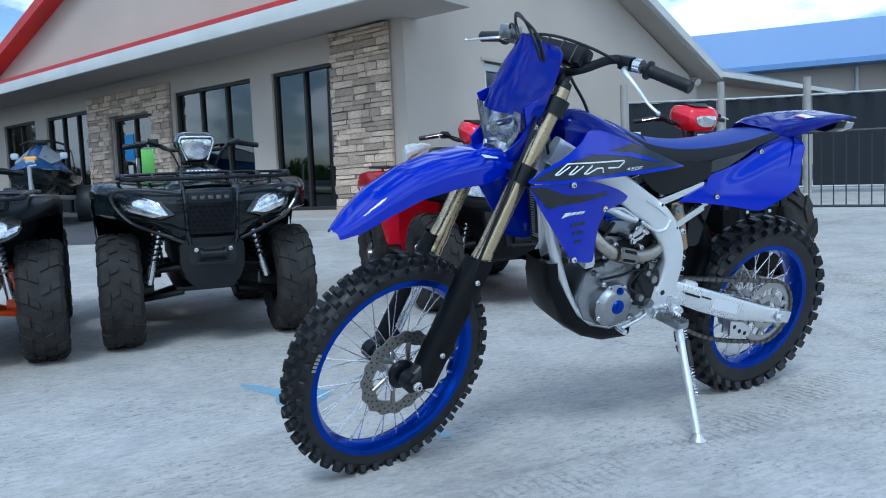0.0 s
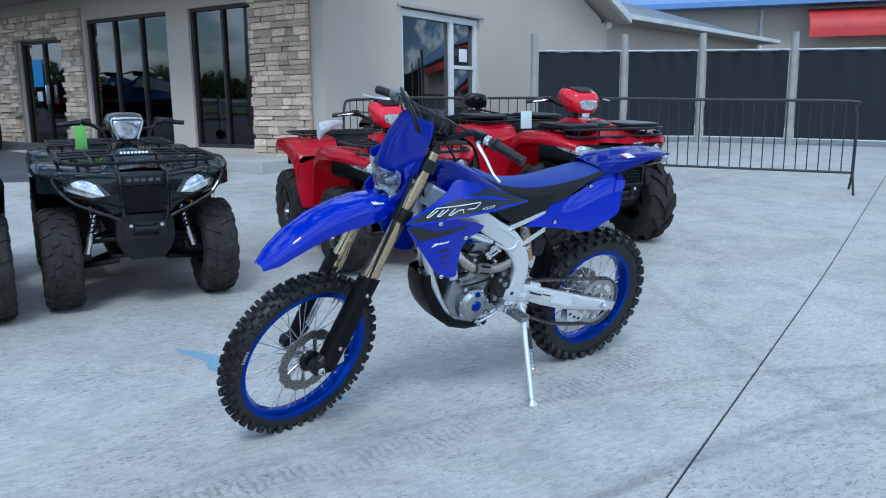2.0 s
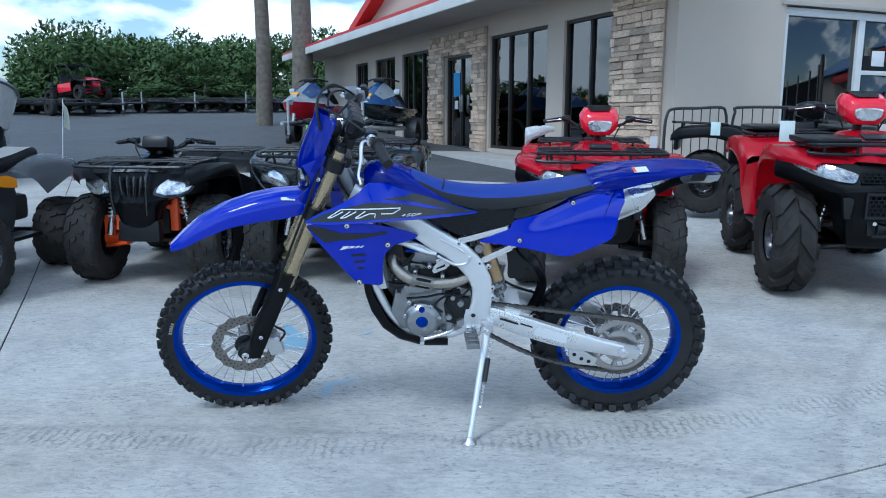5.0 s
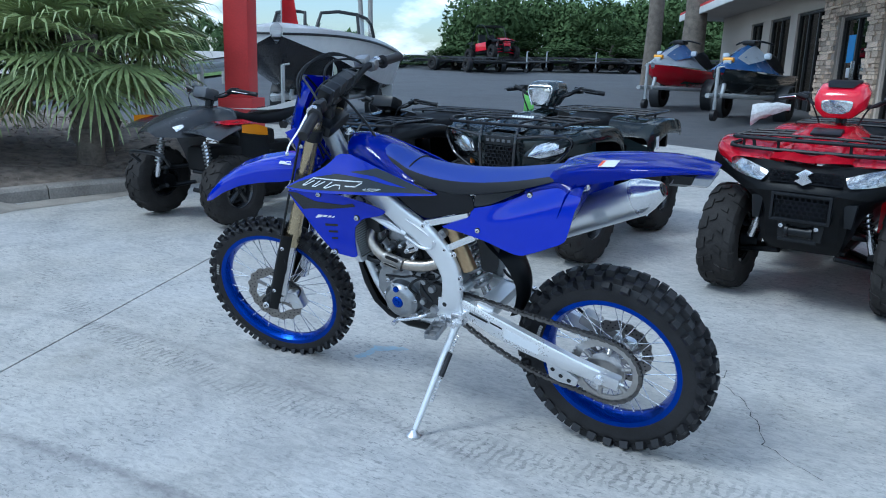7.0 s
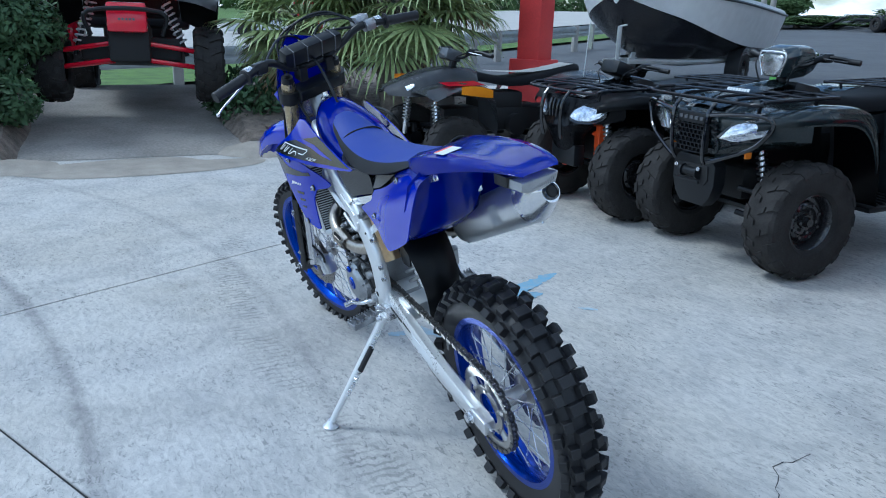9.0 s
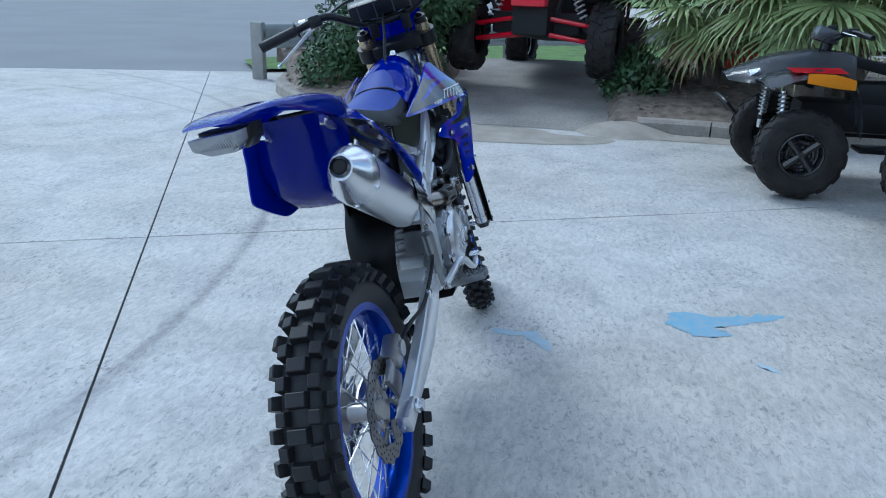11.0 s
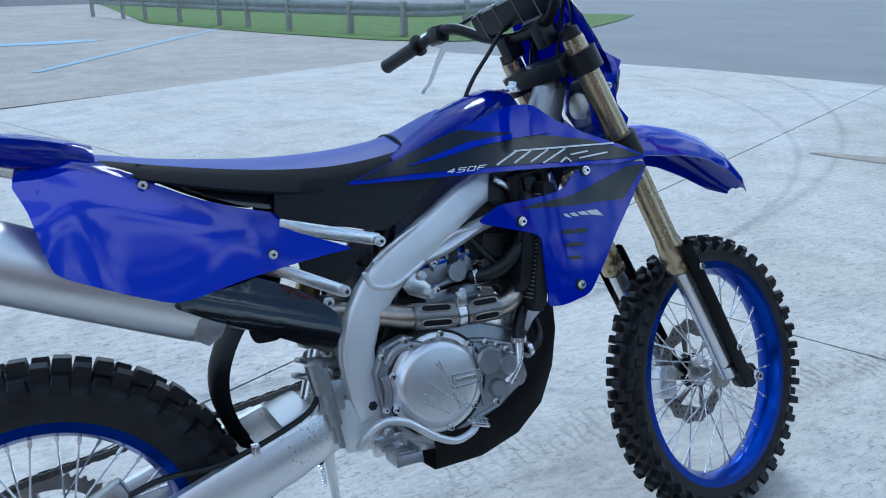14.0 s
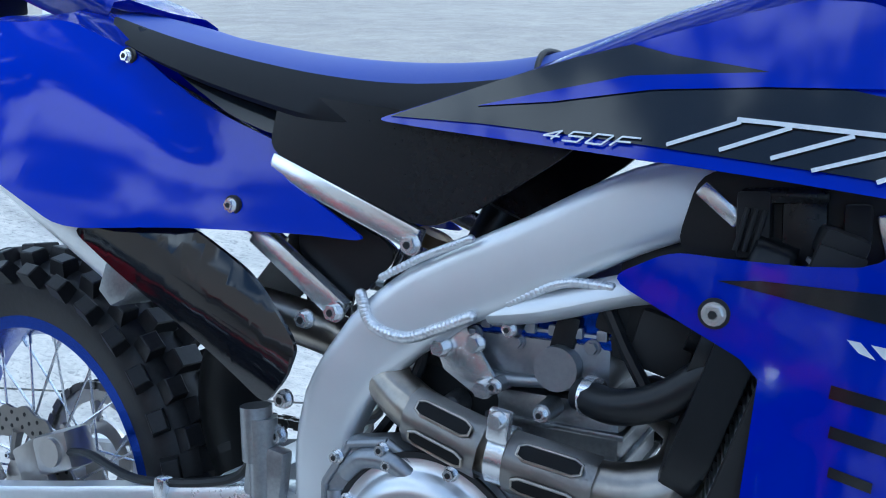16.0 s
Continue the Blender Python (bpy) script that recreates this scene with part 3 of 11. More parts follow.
def blob(cx, cy, rx, ry, turn, n, seed, rough=0.25):
    rnd = random.Random(seed)
    ph = [(rnd.uniform(0, 6.28), rnd.uniform(0.4, 1.0) / k) for k in range(1, 7)]
    out = []
    for k in range(n):
        t = 2 * math.pi * k / n
        r = 1 + rough * sum(a * math.sin((i + 2) * t + p) for i, (p, a) in enumerate(ph))
        x, y = rx * r * math.cos(t), ry * r * math.sin(t)
        out.append((cx + x * math.cos(turn) - y * math.sin(turn), cy + x * math.sin(turn) + y * math.cos(turn)))
    return out


def torn(outline, seed, rough=0.012):
    """An outline with its long edges broken up, as worn paint has."""
    rnd = random.Random(seed)
    out = []
    n = len(outline)
    for k in range(n):
        p, q = Vector(outline[k]), Vector(outline[(k + 1) % n])
        m = max(2, int((q - p).length / 0.014))
        for j in range(m):
            u = p.lerp(q, j / m)
            out.append((u.x + rnd.gauss(0, rough * 0.5), u.y + rnd.gauss(0, rough * 0.5)))
    return out


def paint_patches():
    spills = (((-0.857, 0.809), (-0.800, 0.800), (-0.745, 0.779), (-0.700, 0.830), (-0.642, 0.883), (-0.650, 0.960), (-0.687, 1.038), (-0.735, 0.985), (-0.778, 1.030), (-0.790, 1.080), (-0.832, 1.138), (-0.870, 1.215), (-0.926, 1.295), (-0.940, 1.226), (-0.900, 1.110), (-0.859, 0.988), (-0.892, 0.883)),
              ((-0.461, 1.082), (-0.430, 1.085), (-0.384, 1.154), (-0.405, 1.165), (-0.445, 1.120)),
              ((-0.525, 0.105), (-0.495, 0.095), (-0.470, 0.170), (-0.490, 0.230), (-0.430, 0.265), (-0.375, 0.320), (-0.400, 0.340), (-0.470, 0.305), (-0.530, 0.270), (-0.515, 0.190)))
    for k, outline in enumerate(spills):
        flat_patch("paint_patch", torn(outline, 20 + k), 0.0022, M_PAINTBLUE if k == 0 else M_PAINTWORN, "worn spilled blue paint on the concrete", "paint patch", "thing", 0.5)
    p, q = Vector((0.98, -11.6, 0)), Vector((-3.5, -20.9, 0))
    d = (q - p).normalized().cross(Vector((0, 0, 1))) * 0.07
    flat_patch("parking_line", [tuple(v)[:2] for v in (p + d, q + d, q - d, p - d)], 0.004, M_STALLBLUE, "faded pale blue painted parking line", "line", "structure", 2)
    flat_patch("parking_symbol", blob(0.85, -17.4, 1.05, 0.45, 0.25, 40, 4, 0.2), 0.004, M_STALLBLUE, "faded blue painted parking symbol", "symbol", "structure", 2)


def crack(pts, w, seed):
    rnd = random.Random(seed)
    bm = bmesh.new()
    path = []
    for (x0, y0), (x1, y1) in zip(pts, pts[1:]):
        n = max(3, int(math.hypot(x1 - x0, y1 - y0) / 0.035))
        path += [(x0 + (x1 - x0) * k / n + rnd.uniform(-.012, .012), y0 + (y1 - y0) * k / n + rnd.uniform(-.012, .012)) for k in range(n)]
    rows = []
    for k, (x, y) in enumerate(path):
        ww = w * rnd.uniform(0.3, 1.0)
        rows.append([(x - ww, y, gz(x, y) + 0.0018), (x + ww, y + ww * .4, gz(x, y) + 0.0018)])
    loft(bm, rows)
    return tagged(part("crack", bm, M_JOINT, smooth=0), "fine dark crack in the concrete", "crack", kind="structure")


far_ground()
slabs()
paint_patches()
crack([(0.95, 0.98), (0.95, 0.81), (1.08, 0.66), (1.15, 0.50), (1.22, 0.30), (1.45, 0.10)], 0.0022, 3)
_c = [at_grid(b, a) for b, a in ((16, -40), (18, -7.6), (-9.7, -8.1))]
flat_patch("parking_lot", [(p.x, p.y) for p in _c] + [(-6.1, -13.6), (-3.9, -18.0), (-1.8, -24.0), (-1.5, -44.0)], -0.004, M_PARKING, "warm grey worn concrete parking lot", "parking lot", step=6)
flat_patch("road", [(-2.0, -9.0), (-5.4, -11.2), (-6.1, -13.6), (-4, -40), (-4, -70), (-120, -70), (-120, -12), (-24, -1), (-14, -4.0), (-9.0, -3.4), (-6.2, -3.4)],
           -0.007, M_ROAD, "light grey asphalt road", "road", step=8)
flat_patch("grass_verge", [(-1.8, -24.0), (-3.9, -18.0), (-5.4, -14.6), (-6.3, -13.6), (-7.4, -13.2), (-8.9, -13.5), (-11.3, -15.2), (-14.0, -17.4), (-16.6, -19.9), (-16.2, -21.0), (-13.0, -22.5), (-9.0, -32.0), (-1.5, -44.0)],
           0.012, M_GRASS, "short green grass verge beside the road", "grass", step=2)
flat_patch("far_grass_verge", [(-9.6, -5.0), (-8.4, -4.3), (-10.5, -1.5), (-15.5, 6.0), (-22, 18), (-30, 32), (-38, 32), (-24, 10), (-17.5, 0.5), (-13, -4.0)],
           0.05, M_GRASS, "dull green grass verge beside the highway", "grass", step=4)
flat_patch("highway", [(-20, -3), (-24.5, 9), (-38, 31), (-60, 60), (-95, 60), (-60, 20), (-46, -3)], 0.07, M_SIDEWALK, "pale concrete highway beyond the guardrail", "road", step=12)
flat_patch("far_field", [(-46, -3), (-60, 20), (-95, 60), (-220, 60), (-220, -8)], 0.09, M_GRASS, "pale grassy field beyond the highway", "field", step=40)


# ---------------------------------------------------------------- planting bed
def bed():
    edge = [(-8.3, -0.10), (-7.4, -0.20), (-6.5, -0.05), (-5.6, 0.25), (-5.05, 0.9), (-4.85, 1.6), (-4.7, 2.5), (-4.35, 3.4), (-3.5, 4.6), (-2.75, 5.7), (-3.6, 6.6)]
    pts = [at_grid(b, a) for b, a in edge]
    path = smooth_path(pts, 5)
    kerb = thing("kerb", "rough weathered concrete kerb round the planting bed", "kerb", kind="structure")
    n = 0
    for i in range(0, len(path) - 1, 3):
        seg = path[i:i + 4]
        if len(seg) < 2:
            break
        if -1.50 < seg[1].y < 0.72 and seg[1].x > -6.2:
            continue
        bm = bmesh.new()
        rows = []
        for k, p in enumerate(seg):
            j = min(i + k, len(path) - 2)
            d = (path[j + 1] - path[j]).normalized()
            s = Vector((-d.y, d.x, 0))
            if k == len(seg) - 1:
                p = p - d * 0.012
            z = gz(p.x, p.y)
            h = 0.13 + 0.02 * noise.noise(p * 2.0)
            w = 0.10
            rows.append([(p + s * (-w)).to_tuple()[:2] + (z - 0.05,), (p + s * (-w * 0.8)).to_tuple()[:2] + (z + h - 0.03,), (p + s * (-w * 0.45)).to_tuple()[:2] + (z + h,),
                         (p + s * (w * 0.7)).to_tuple()[:2] + (z + h,), (p + s * w).to_tuple()[:2] + (z + h - 0.03,), (p + s * w).to_tuple()[:2] + (z - 0.05,)])
        loft(bm, rows, True, True)
        part("kerb_stone", bm, M_KERB, kerb)
    # mounded mulch behind the kerb
    bm = bmesh.new()
    back = [at_grid(b, a) for b, a in ((-9.4, -0.2), (-9.2, 0.4), (-8.9, 1.0), (-8.6, 1.8), (-8.4, 2.6), (-8.2, 3.4), (-8.0, 4.4), (-7.9, 5.4), (-7.8, 6.4), (-7.7, 7.4), (-7.6, 8.2))]
    rows = []
    for p, q in zip(pts, back):
        row = []
        for k in range(17):
            s = k / 16
            c = p.lerp(q, s)
            h = 0.10 + 0.30 * math.sin(min(1, s * 1.5) * math.pi / 2) + 0.05 * noise.noise(c * 1.3) + 0.02 * noise.noise(c * 6)
            row.append((c.x, c.y, gz(c.x, c.y) + h - (0.25 if k == 16 else 0)))
        rows.append(row)
    loft(bm, rows)
    bmesh.ops.subdivide_edges(bm, edges=bm.edges[:], cuts=2, use_grid_fill=True)
    for v in bm.verts:
        v.co.z += 0.02 * noise.noise(v.co * 9)
        # the bed dips under the ramp
        if -1.28 < v.co.y < 0.52 + 0.10 * (-5.0 - v.co.x):
            v.co.z -= 0.34
    tagged(part("planting_bed", bm, M_MULCH), "mounded planting bed of dark dry mulch", "bed", kind="structure")
    rnd = random.Random(11)
    bm = bmesh.new()
    for k in range(1500):
        i = rnd.uniform(1, 9.9)
        a, s = int(i), i - int(i)
        p, q = pts[a].lerp(pts[a + 1], s), back[a].lerp(back[a + 1], s)
        r = rnd.uniform(0.05, 0.7)
        c = p.lerp(q, r)
        h = 0.12 + 0.30 * math.sin(min(1, r * 1.5) * math.pi / 2) + 0.05 * noise.noise(c * 1.3)
        if -1.55 < c.y < 0.85 + 0.10 * (-5.0 - c.x):
            continue
        m = Euler((rnd.uniform(-.5, .5), rnd.uniform(-.5, .5), rnd.uniform(0, 6.28))).to_matrix().to_4x4()
        box(bm, (c.x, c.y, gz(c.x, c.y) + h + 0.005), (rnd.uniform(.02, .07), rnd.uniform(.008, .02), 0.008), m)
    tagged(part("mulch_chips", bm, M_MULCH, smooth=0), "loose dark mulch chips on the bed", "mulch", kind="stuff")


def ramp():
    bm = bmesh.new()
    f0, f1 = Vector((-5.25, -1.42, 0)), Vector((-5.15, 0.62, 0))
    b0, b1 = Vector((-9.0, -1.62, 0)), Vector((-9.2, 1.12, 0))
    rows = []
    for k in range(17):
        s = k / 16
        h = 0.004 + 0.30 * s ** 0.8
        p, q = f0.lerp(b0, s), f1.lerp(b1, s)
        row = [(p.x, p.y - 0.02, -0.05)]
        for j in range(13):
            c = p.lerp(q, j / 12)
            row.append((c.x, c.y, h + (0.018 * noise.noise(c * 1.7) if k else 0.0)))
        row.append((q.x, q.y + 0.02, -0.05))
        rows.append(row)
    loft(bm, rows, False)
    tagged(part("display_ramp", bm, M_RAMP), "sloping weathered concrete display ramp", "ramp", kind="structure")


bed()
ramp()
def dirt_mound(x, y, r, h, seed):
    bm = bmesh.new()
    rows = []
    for k in range(9):
        s = k / 8
        rows.append([(x + math.cos(a) * r * s * (1 + 0.25 * noise.noise(Vector((math.cos(a), math.sin(a), seed)))), y + math.sin(a) * r * s * 1.2, 0.002 + h * (1 - s * s) ** 1.5 + 0.015 * noise.noise(Vector((x + s * math.cos(a), y + s * math.sin(a), seed)) * 5) * (1 - s)) for a in np.linspace(0, 2 * math.pi, 25)])
    loft(bm, rows)
    tagged(part("dirt_mound", bm, M_SAND), "low mound of sandy dirt beside the ramp", "dirt", kind="structure")


dirt_mound(-5.05, -1.55, 0.42, 0.06, 3)
dirt_mound(-5.25, 0.78, 0.40, 0.10, 7)
flat_patch("washed_dirt", blob(-4.72, -0.40, 0.34, 1.15, 0.06, 70, 21, 0.22), 0.003, M_SAND, "washed sandy dirt along the foot of the ramp", "dirt", "structure", 0.6)
flat_patch("washed_dirt", blob(-4.92, -1.95, 0.16, 0.75, 0.62, 60, 23, 0.30), 0.004, M_SAND, "washed sandy dirt along the kerb", "dirt", "structure", 0.6)
flat_patch("washed_dirt", blob(-5.05, 1.75, 0.16, 1.0, -0.05, 60, 25, 0.30), 0.004, M_SAND, "washed sandy dirt along the kerb", "dirt", "structure", 0.6)


# ---------------------------------------------------------------- the shop
CORNER = Vector((3.16, 8.68, 0))
SHOP = Matrix(((A_DIR.x, B_DIR.x, 0, CORNER.x), (A_DIR.y, B_DIR.y, 0, CORNER.y), (0, 0, 1, 0), (0, 0, 0, 1)))


def shop_box(bm, s0, s1, d0, d1, z0, z1, bevel=0.0):
    """A box in the shop's own metres: s along the front, d inward from the front, z up."""
    box(bm, ((s0 + s1) / 2, (d0 + d1) / 2, (z0 + z1) / 2), (s1 - s0, d1 - d0, z1 - z0), None, bevel)
    return bm


def shop_part(name, bm, mat, parent=None, label="", smooth=40):
    moved(bm, SHOP)
    return part(name, bm, mat, parent, label, smooth)


def shop_walls():
    bm = bmesh.new()
    z0, zt, zc = 0.1, 2.95, 3.52
    for s0, s1 in ((0.02, 1.24), (2.83, 3.42), (5.85, 6.65), (8.27, 9.22), (11.4, 12.0), (13.8, 14.6), (15.9, 20.0)):
        shop_box(bm, s0, s1, 0.0, 0.25, z0, zt)
    shop_box(bm, 0.02, 20.0, 0.0, 0.25, zt, zc)
    shop_box(bm, 6.65, 8.27, 0.0, 0.25, 2.65, zt)
    for s0, s1 in ((1.24, 2.83), (3.42, 5.85), (9.22, 11.4), (12.0, 13.8), (14.6, 15.9)):
        shop_box(bm, s0, s1, 0.0, 0.25, z0, 0.56)
    tagged(shop_part("wall_front", bm, M_STUCCO, smooth=0), "tan stucco shop front with dark tinted windows", "wall", kind="structure")
    bm = bmesh.new()
    for d0, d1 in ((0.0, 2.07), (4.78, 11.85)):
        shop_box(bm, -0.26, 0.0, d0, d1, z0, 3.4)
    shop_box(bm, -0.26, 0.0, 2.07, 4.78, 2.96, 3.4)
    shop_box(bm, -0.26, 0.0, 2.07, 4.78, z0, 0.5)
    plate(bm, [(0.0, 3.4), (11.4, 3.4), (11.3, 3.52), (2.2, 6.3), (0.0, 6.3)], -0.26, -0.0, 0, "x")
    tagged(shop_part("wall_side", bm, M_STUCCO, smooth=0), "tan stucco gabled side wall of the shop", "wall", kind="structure")
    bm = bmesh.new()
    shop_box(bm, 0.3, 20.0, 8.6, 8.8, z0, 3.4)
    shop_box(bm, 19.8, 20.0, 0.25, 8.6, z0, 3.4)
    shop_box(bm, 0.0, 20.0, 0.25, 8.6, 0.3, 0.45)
    tagged(shop_part("wall_inner", bm, M_INSIDE, smooth=0), "shop interior walls and floor with dimness painted in near-black", "wall", kind="structure")
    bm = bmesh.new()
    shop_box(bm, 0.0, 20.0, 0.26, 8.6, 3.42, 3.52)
    tagged(shop_part("ceiling", bm, M_INSIDE, smooth=0), "shop ceiling with dimness painted in near-black", "ceiling", kind="structure")
    bm = bmesh.new()
    shop_box(bm, -0.1, 20.0, -1.25, -0.002, 0.0, 0.47, 0.02)
    tagged(shop_part("sidewalk", bm, M_SIDEWALK), "raised concrete walk along the shop front", "sidewalk", kind="structure")


def shop_window(number, s0, s1, z0, z1, cuts, label):
    win = thing("window_%d" % number, label, "window", kind="structure")
    w = 0.06
    for a, b, c, d in ((s0, s1, z1 - w, z1), (s0, s1, z0, z0 + w), (s0, s0 + w, z0 + w, z1 - w), (s1 - w, s1, z0 + w, z1 - w)):
        bm = bmesh.new()
        shop_box(bm, a, b, 0.05, 0.16, c, d, 0.006)
        shop_part("window_frame", bm, M_BRONZEFR, win)
    edges = [s0 + w] + [s0 + (s1 - s0) * c for c in cuts] + [s1 - w]
    for c in edges[1:-1]:
        bm = bmesh.new()
        shop_box(bm, c - 0.03, c + 0.03, 0.05, 0.16, z0 + w, z1 - w, 0.006)
        shop_part("mullion", bm, M_BRONZEFR, win)
    for a, b in zip(edges, edges[1:]):
        bm = bmesh.new()
        shop_box(bm, a, b, 0.10, 0.108, z0 + w, z1 - w)
        shop_part("pane", bm, M_GLASS, win, "tinted glass pane", 0)
    return win


def stone_face(name, s0, s1, z0, z1, d0, label, skip=None, seed=1):
    """Ledge stones in courses, proud of a mortar bed."""
    base = thing(name, label, "stone cladding", kind="structure")
    bm = bmesh.new()
    if skip:
        a, b, c = skip
        for q in ((s0, a, z0, z1), (b, s1, z0, z1), (a, b, c, z1)):
            shop_box(bm, q[0], q[1], d0, -0.003, q[2], q[3])
    else:
        shop_box(bm, s0, s1, d0, -0.003, z0, z1)
    shop_part("mortar_bed", bm, M_MORTAR, base, smooth=0)
    rnd = random.Random(seed)
    meshes = []
    for k in range(7):
        bm = bmesh.new()
        box(bm, (0, 0, 0), (1, 1, 1))
        for v in bm.verts:
            v.co += Vector((rnd.uniform(-.03, .03), rnd.uniform(-.2, .1) if v.co.y < 0 else 0, rnd.uniform(-.10, .10)))
        meshes.append(mesh_of("stone", bm, M_STONE, 0))
    z = z0 + 0.01
    while z < z1 - 0.05:
        h = min(rnd.choice((0.06, 0.075, 0.09, 0.11, 0.13)), z1 - z)
        s = s0 - rnd.uniform(0, .05)
        while s < s1 - 0.04:
            w = rnd.uniform(0.14, 0.46)
            e = min(s + w, s1 + 0.012)
            b = max(s, s0 - 0.012)
            mid = (b + e) / 2
            if not (skip and skip[0] - 0.05 < mid < skip[1] + 0.05 and z + h * 0.5 < skip[2]):
                if skip and b < skip[0] < e and z < skip[2]:
                    e = skip[0]
                if skip and b < skip[1] < e and z < skip[2]:
                    b = skip[1]
                ob = new("stone", rnd.choice(meshes))
                ob.parent = base
                dep = rnd.uniform(0.035, 0.075)
                ob.matrix_world = SHOP @ Matrix.Translation(((b + e) / 2, d0 - dep / 2 + 0.012, z + h / 2)) @ Matrix.Diagonal((max(0.03, e - b - 0.008), dep, h - 0.008, 1))
            s += w
        z += h
    return base


def shop_roof():
    bm = bmesh.new()
    shop_box(bm, -1.3, 21.5, -1.25, 0.3, 3.40, 3.46)
    tagged(shop_part("eave_soffit", bm, M_SOFFIT, smooth=0), "grey-tan soffit under the shop eave", "soffit", kind="structure")
    bm = bmesh.new()
    shop_box(bm, -1.35, 21.6, -1.31, -1.25, 3.36, 3.58, 0.008)
    tagged(shop_part("fascia", bm, M_FASCIA), "weathered white fascia board and gutter", "trim", kind="structure")
    bm = bmesh.new()
    plate(bm, [(-1.30, 3.585), (-1.24, 3.585), (-0.35, 3.92), (-0.35, 3.97), (-1.30, 3.66)], -1.3, 21.5, 0, "x")
    for k in range(38):
        s = -1.2 + k * 0.6
        box(bm, (s, -0.82, 3.80), (0.03, 1.02, 0.03), Euler((radians(19.5), 0, 0)).to_matrix().to_4x4())
    tagged(shop_part("pent_roof", bm, M_REDTRIM, smooth=0), "faded red metal pent roof above the shop front", "roof", kind="structure")
    bm = bmesh.new()
    plate(bm, [(-1.2, 3.6), (0.3, 3.6), (13.6, 3.95), (8.6, 5.65), (1.5, 6.9), (-1.2, 6.9)], -0.34, -0.10, 0, "y")
    tagged(shop_part("gable_wall", bm, M_STUCCO, smooth=0), "tan stucco gable above the red pent roof", "wall", kind="structure")
    bm = bmesh.new()
    for e0, e1 in (((14.2, 3.8), (1.2, 8.2)),):
        d = Vector((e1[0] - e0[0], 0, e1[1] - e0[1]))
        L = d.length
        ang = math.atan2(d.z, -d.x)
        box(bm, ((e0[0] + e1[0]) / 2, -0.35, (e0[1] + e1[1]) / 2), (L, 0.75, 0.22), Euler((0, ang, 0)).to_matrix().to_4x4())
    tagged(shop_part("rake_trim", bm, M_REDTRIM, smooth=0), "faded red raking trim of the gable", "trim", kind="structure")
    # raking eave of the side wall
    bm = bmesh.new()
    plate(bm, [(12.2, 3.38), (12.2, 3.56), (6.4, 5.20), (2.0, 6.55), (2.0, 6.35), (6.4, 5.0)], -0.75, 0.2, 0, "x")
    tagged(shop_part("side_eave", bm, M_SOFFIT, smooth=0), "grey-tan raking eave of the side gable", "eave", kind="structure")
    bm = bmesh.new()
    plate(bm, [(12.23, 3.42), (12.23, 3.64), (6.4, 5.28), (2.0, 6.63), (2.0, 6.43), (6.4, 5.08)], -0.82, -0.751, 0, "x")
    tagged(shop_part("side_fascia", bm, M_FASCIA, smooth=0), "weathered white raking fascia", "trim", kind="structure")


def side_wing():
    """The lower wing behind the fence, set back and turned a little, with its hipped metal roof."""
    turn = Matrix.Translation((0.45, 12.0, 0)) @ Matrix.Rotation(radians(7.1), 4, 'Z') @ Matrix.Translation((0, -12.0, 0))

    def wing_part(name, bm, mat, label, category):
        tagged(shop_part(name, moved(bm, turn), mat, smooth=0), label, category, kind="structure")
    bm = bmesh.new()
    shop_box(bm, 0.70, 0.95, 10.4, 28.6, 0.1, 3.88)
    shop_box(bm, 0.95, 8.0, 28.35, 28.6, 0.1, 3.88)
    wing_part("wall_wing", bm, M_STUCCO, "tan stucco wall of the long side wing", "wall")
    bm = bmesh.new()
    lo = [(0.0, 11.2, 3.86), (0.0, 29.2, 3.86), (10.0, 29.2, 3.86), (10.0, 11.2, 3.86)]
    hi = [(5.0, 11.2, 5.55), (5.0, 24.6, 5.55)]
    v = [bm.verts.new(p) for p in lo + hi]
    for f in ((0, 1, 5, 4), (1, 2, 5), (2, 3, 4, 5), (3, 0, 4)):
        bm.faces.new([v[i] for i in f])
    bmesh.ops.solidify(bm, geom=bm.faces[:], thickness=0.06)
    wing_part("wing_roof", bm, M_ROOF, "pale blue-grey standing seam metal roof", "roof")
    bm = bmesh.new()
    shop_box(bm, -0.13, -0.01, 11.0, 29.2, 3.78, 3.93, 0.01)
    wing_part("gutter", bm, M_FASCIA, "white gutter along the wing roof", "gutter")
    bm = bmesh.new()
    shop_box(bm, 0.0, 0.70, 11.2, 29.0, 3.76, 3.80)
    wing_part("wing_soffit", bm, M_SOFFIT, "grey soffit under the wing's eave", "soffit")
    light = thing("floodlight", "white floodlight under the corner of the roof", "floodlight")
    bm = bmesh.new()
    rod(bm, (0.05, 11.75, 3.45), (-0.25, 11.75, 3.45), 0.03)
    shop_part("bracket", bm, M_FASCIA, light)
    bm = bmesh.new()
    rod(bm, (-0.20, 11.8, 3.46), (-0.36, 11.7, 3.34), 0.07, 0.10, 14)
    shop_part("lamp_head", bm, M_FASCIA, light)


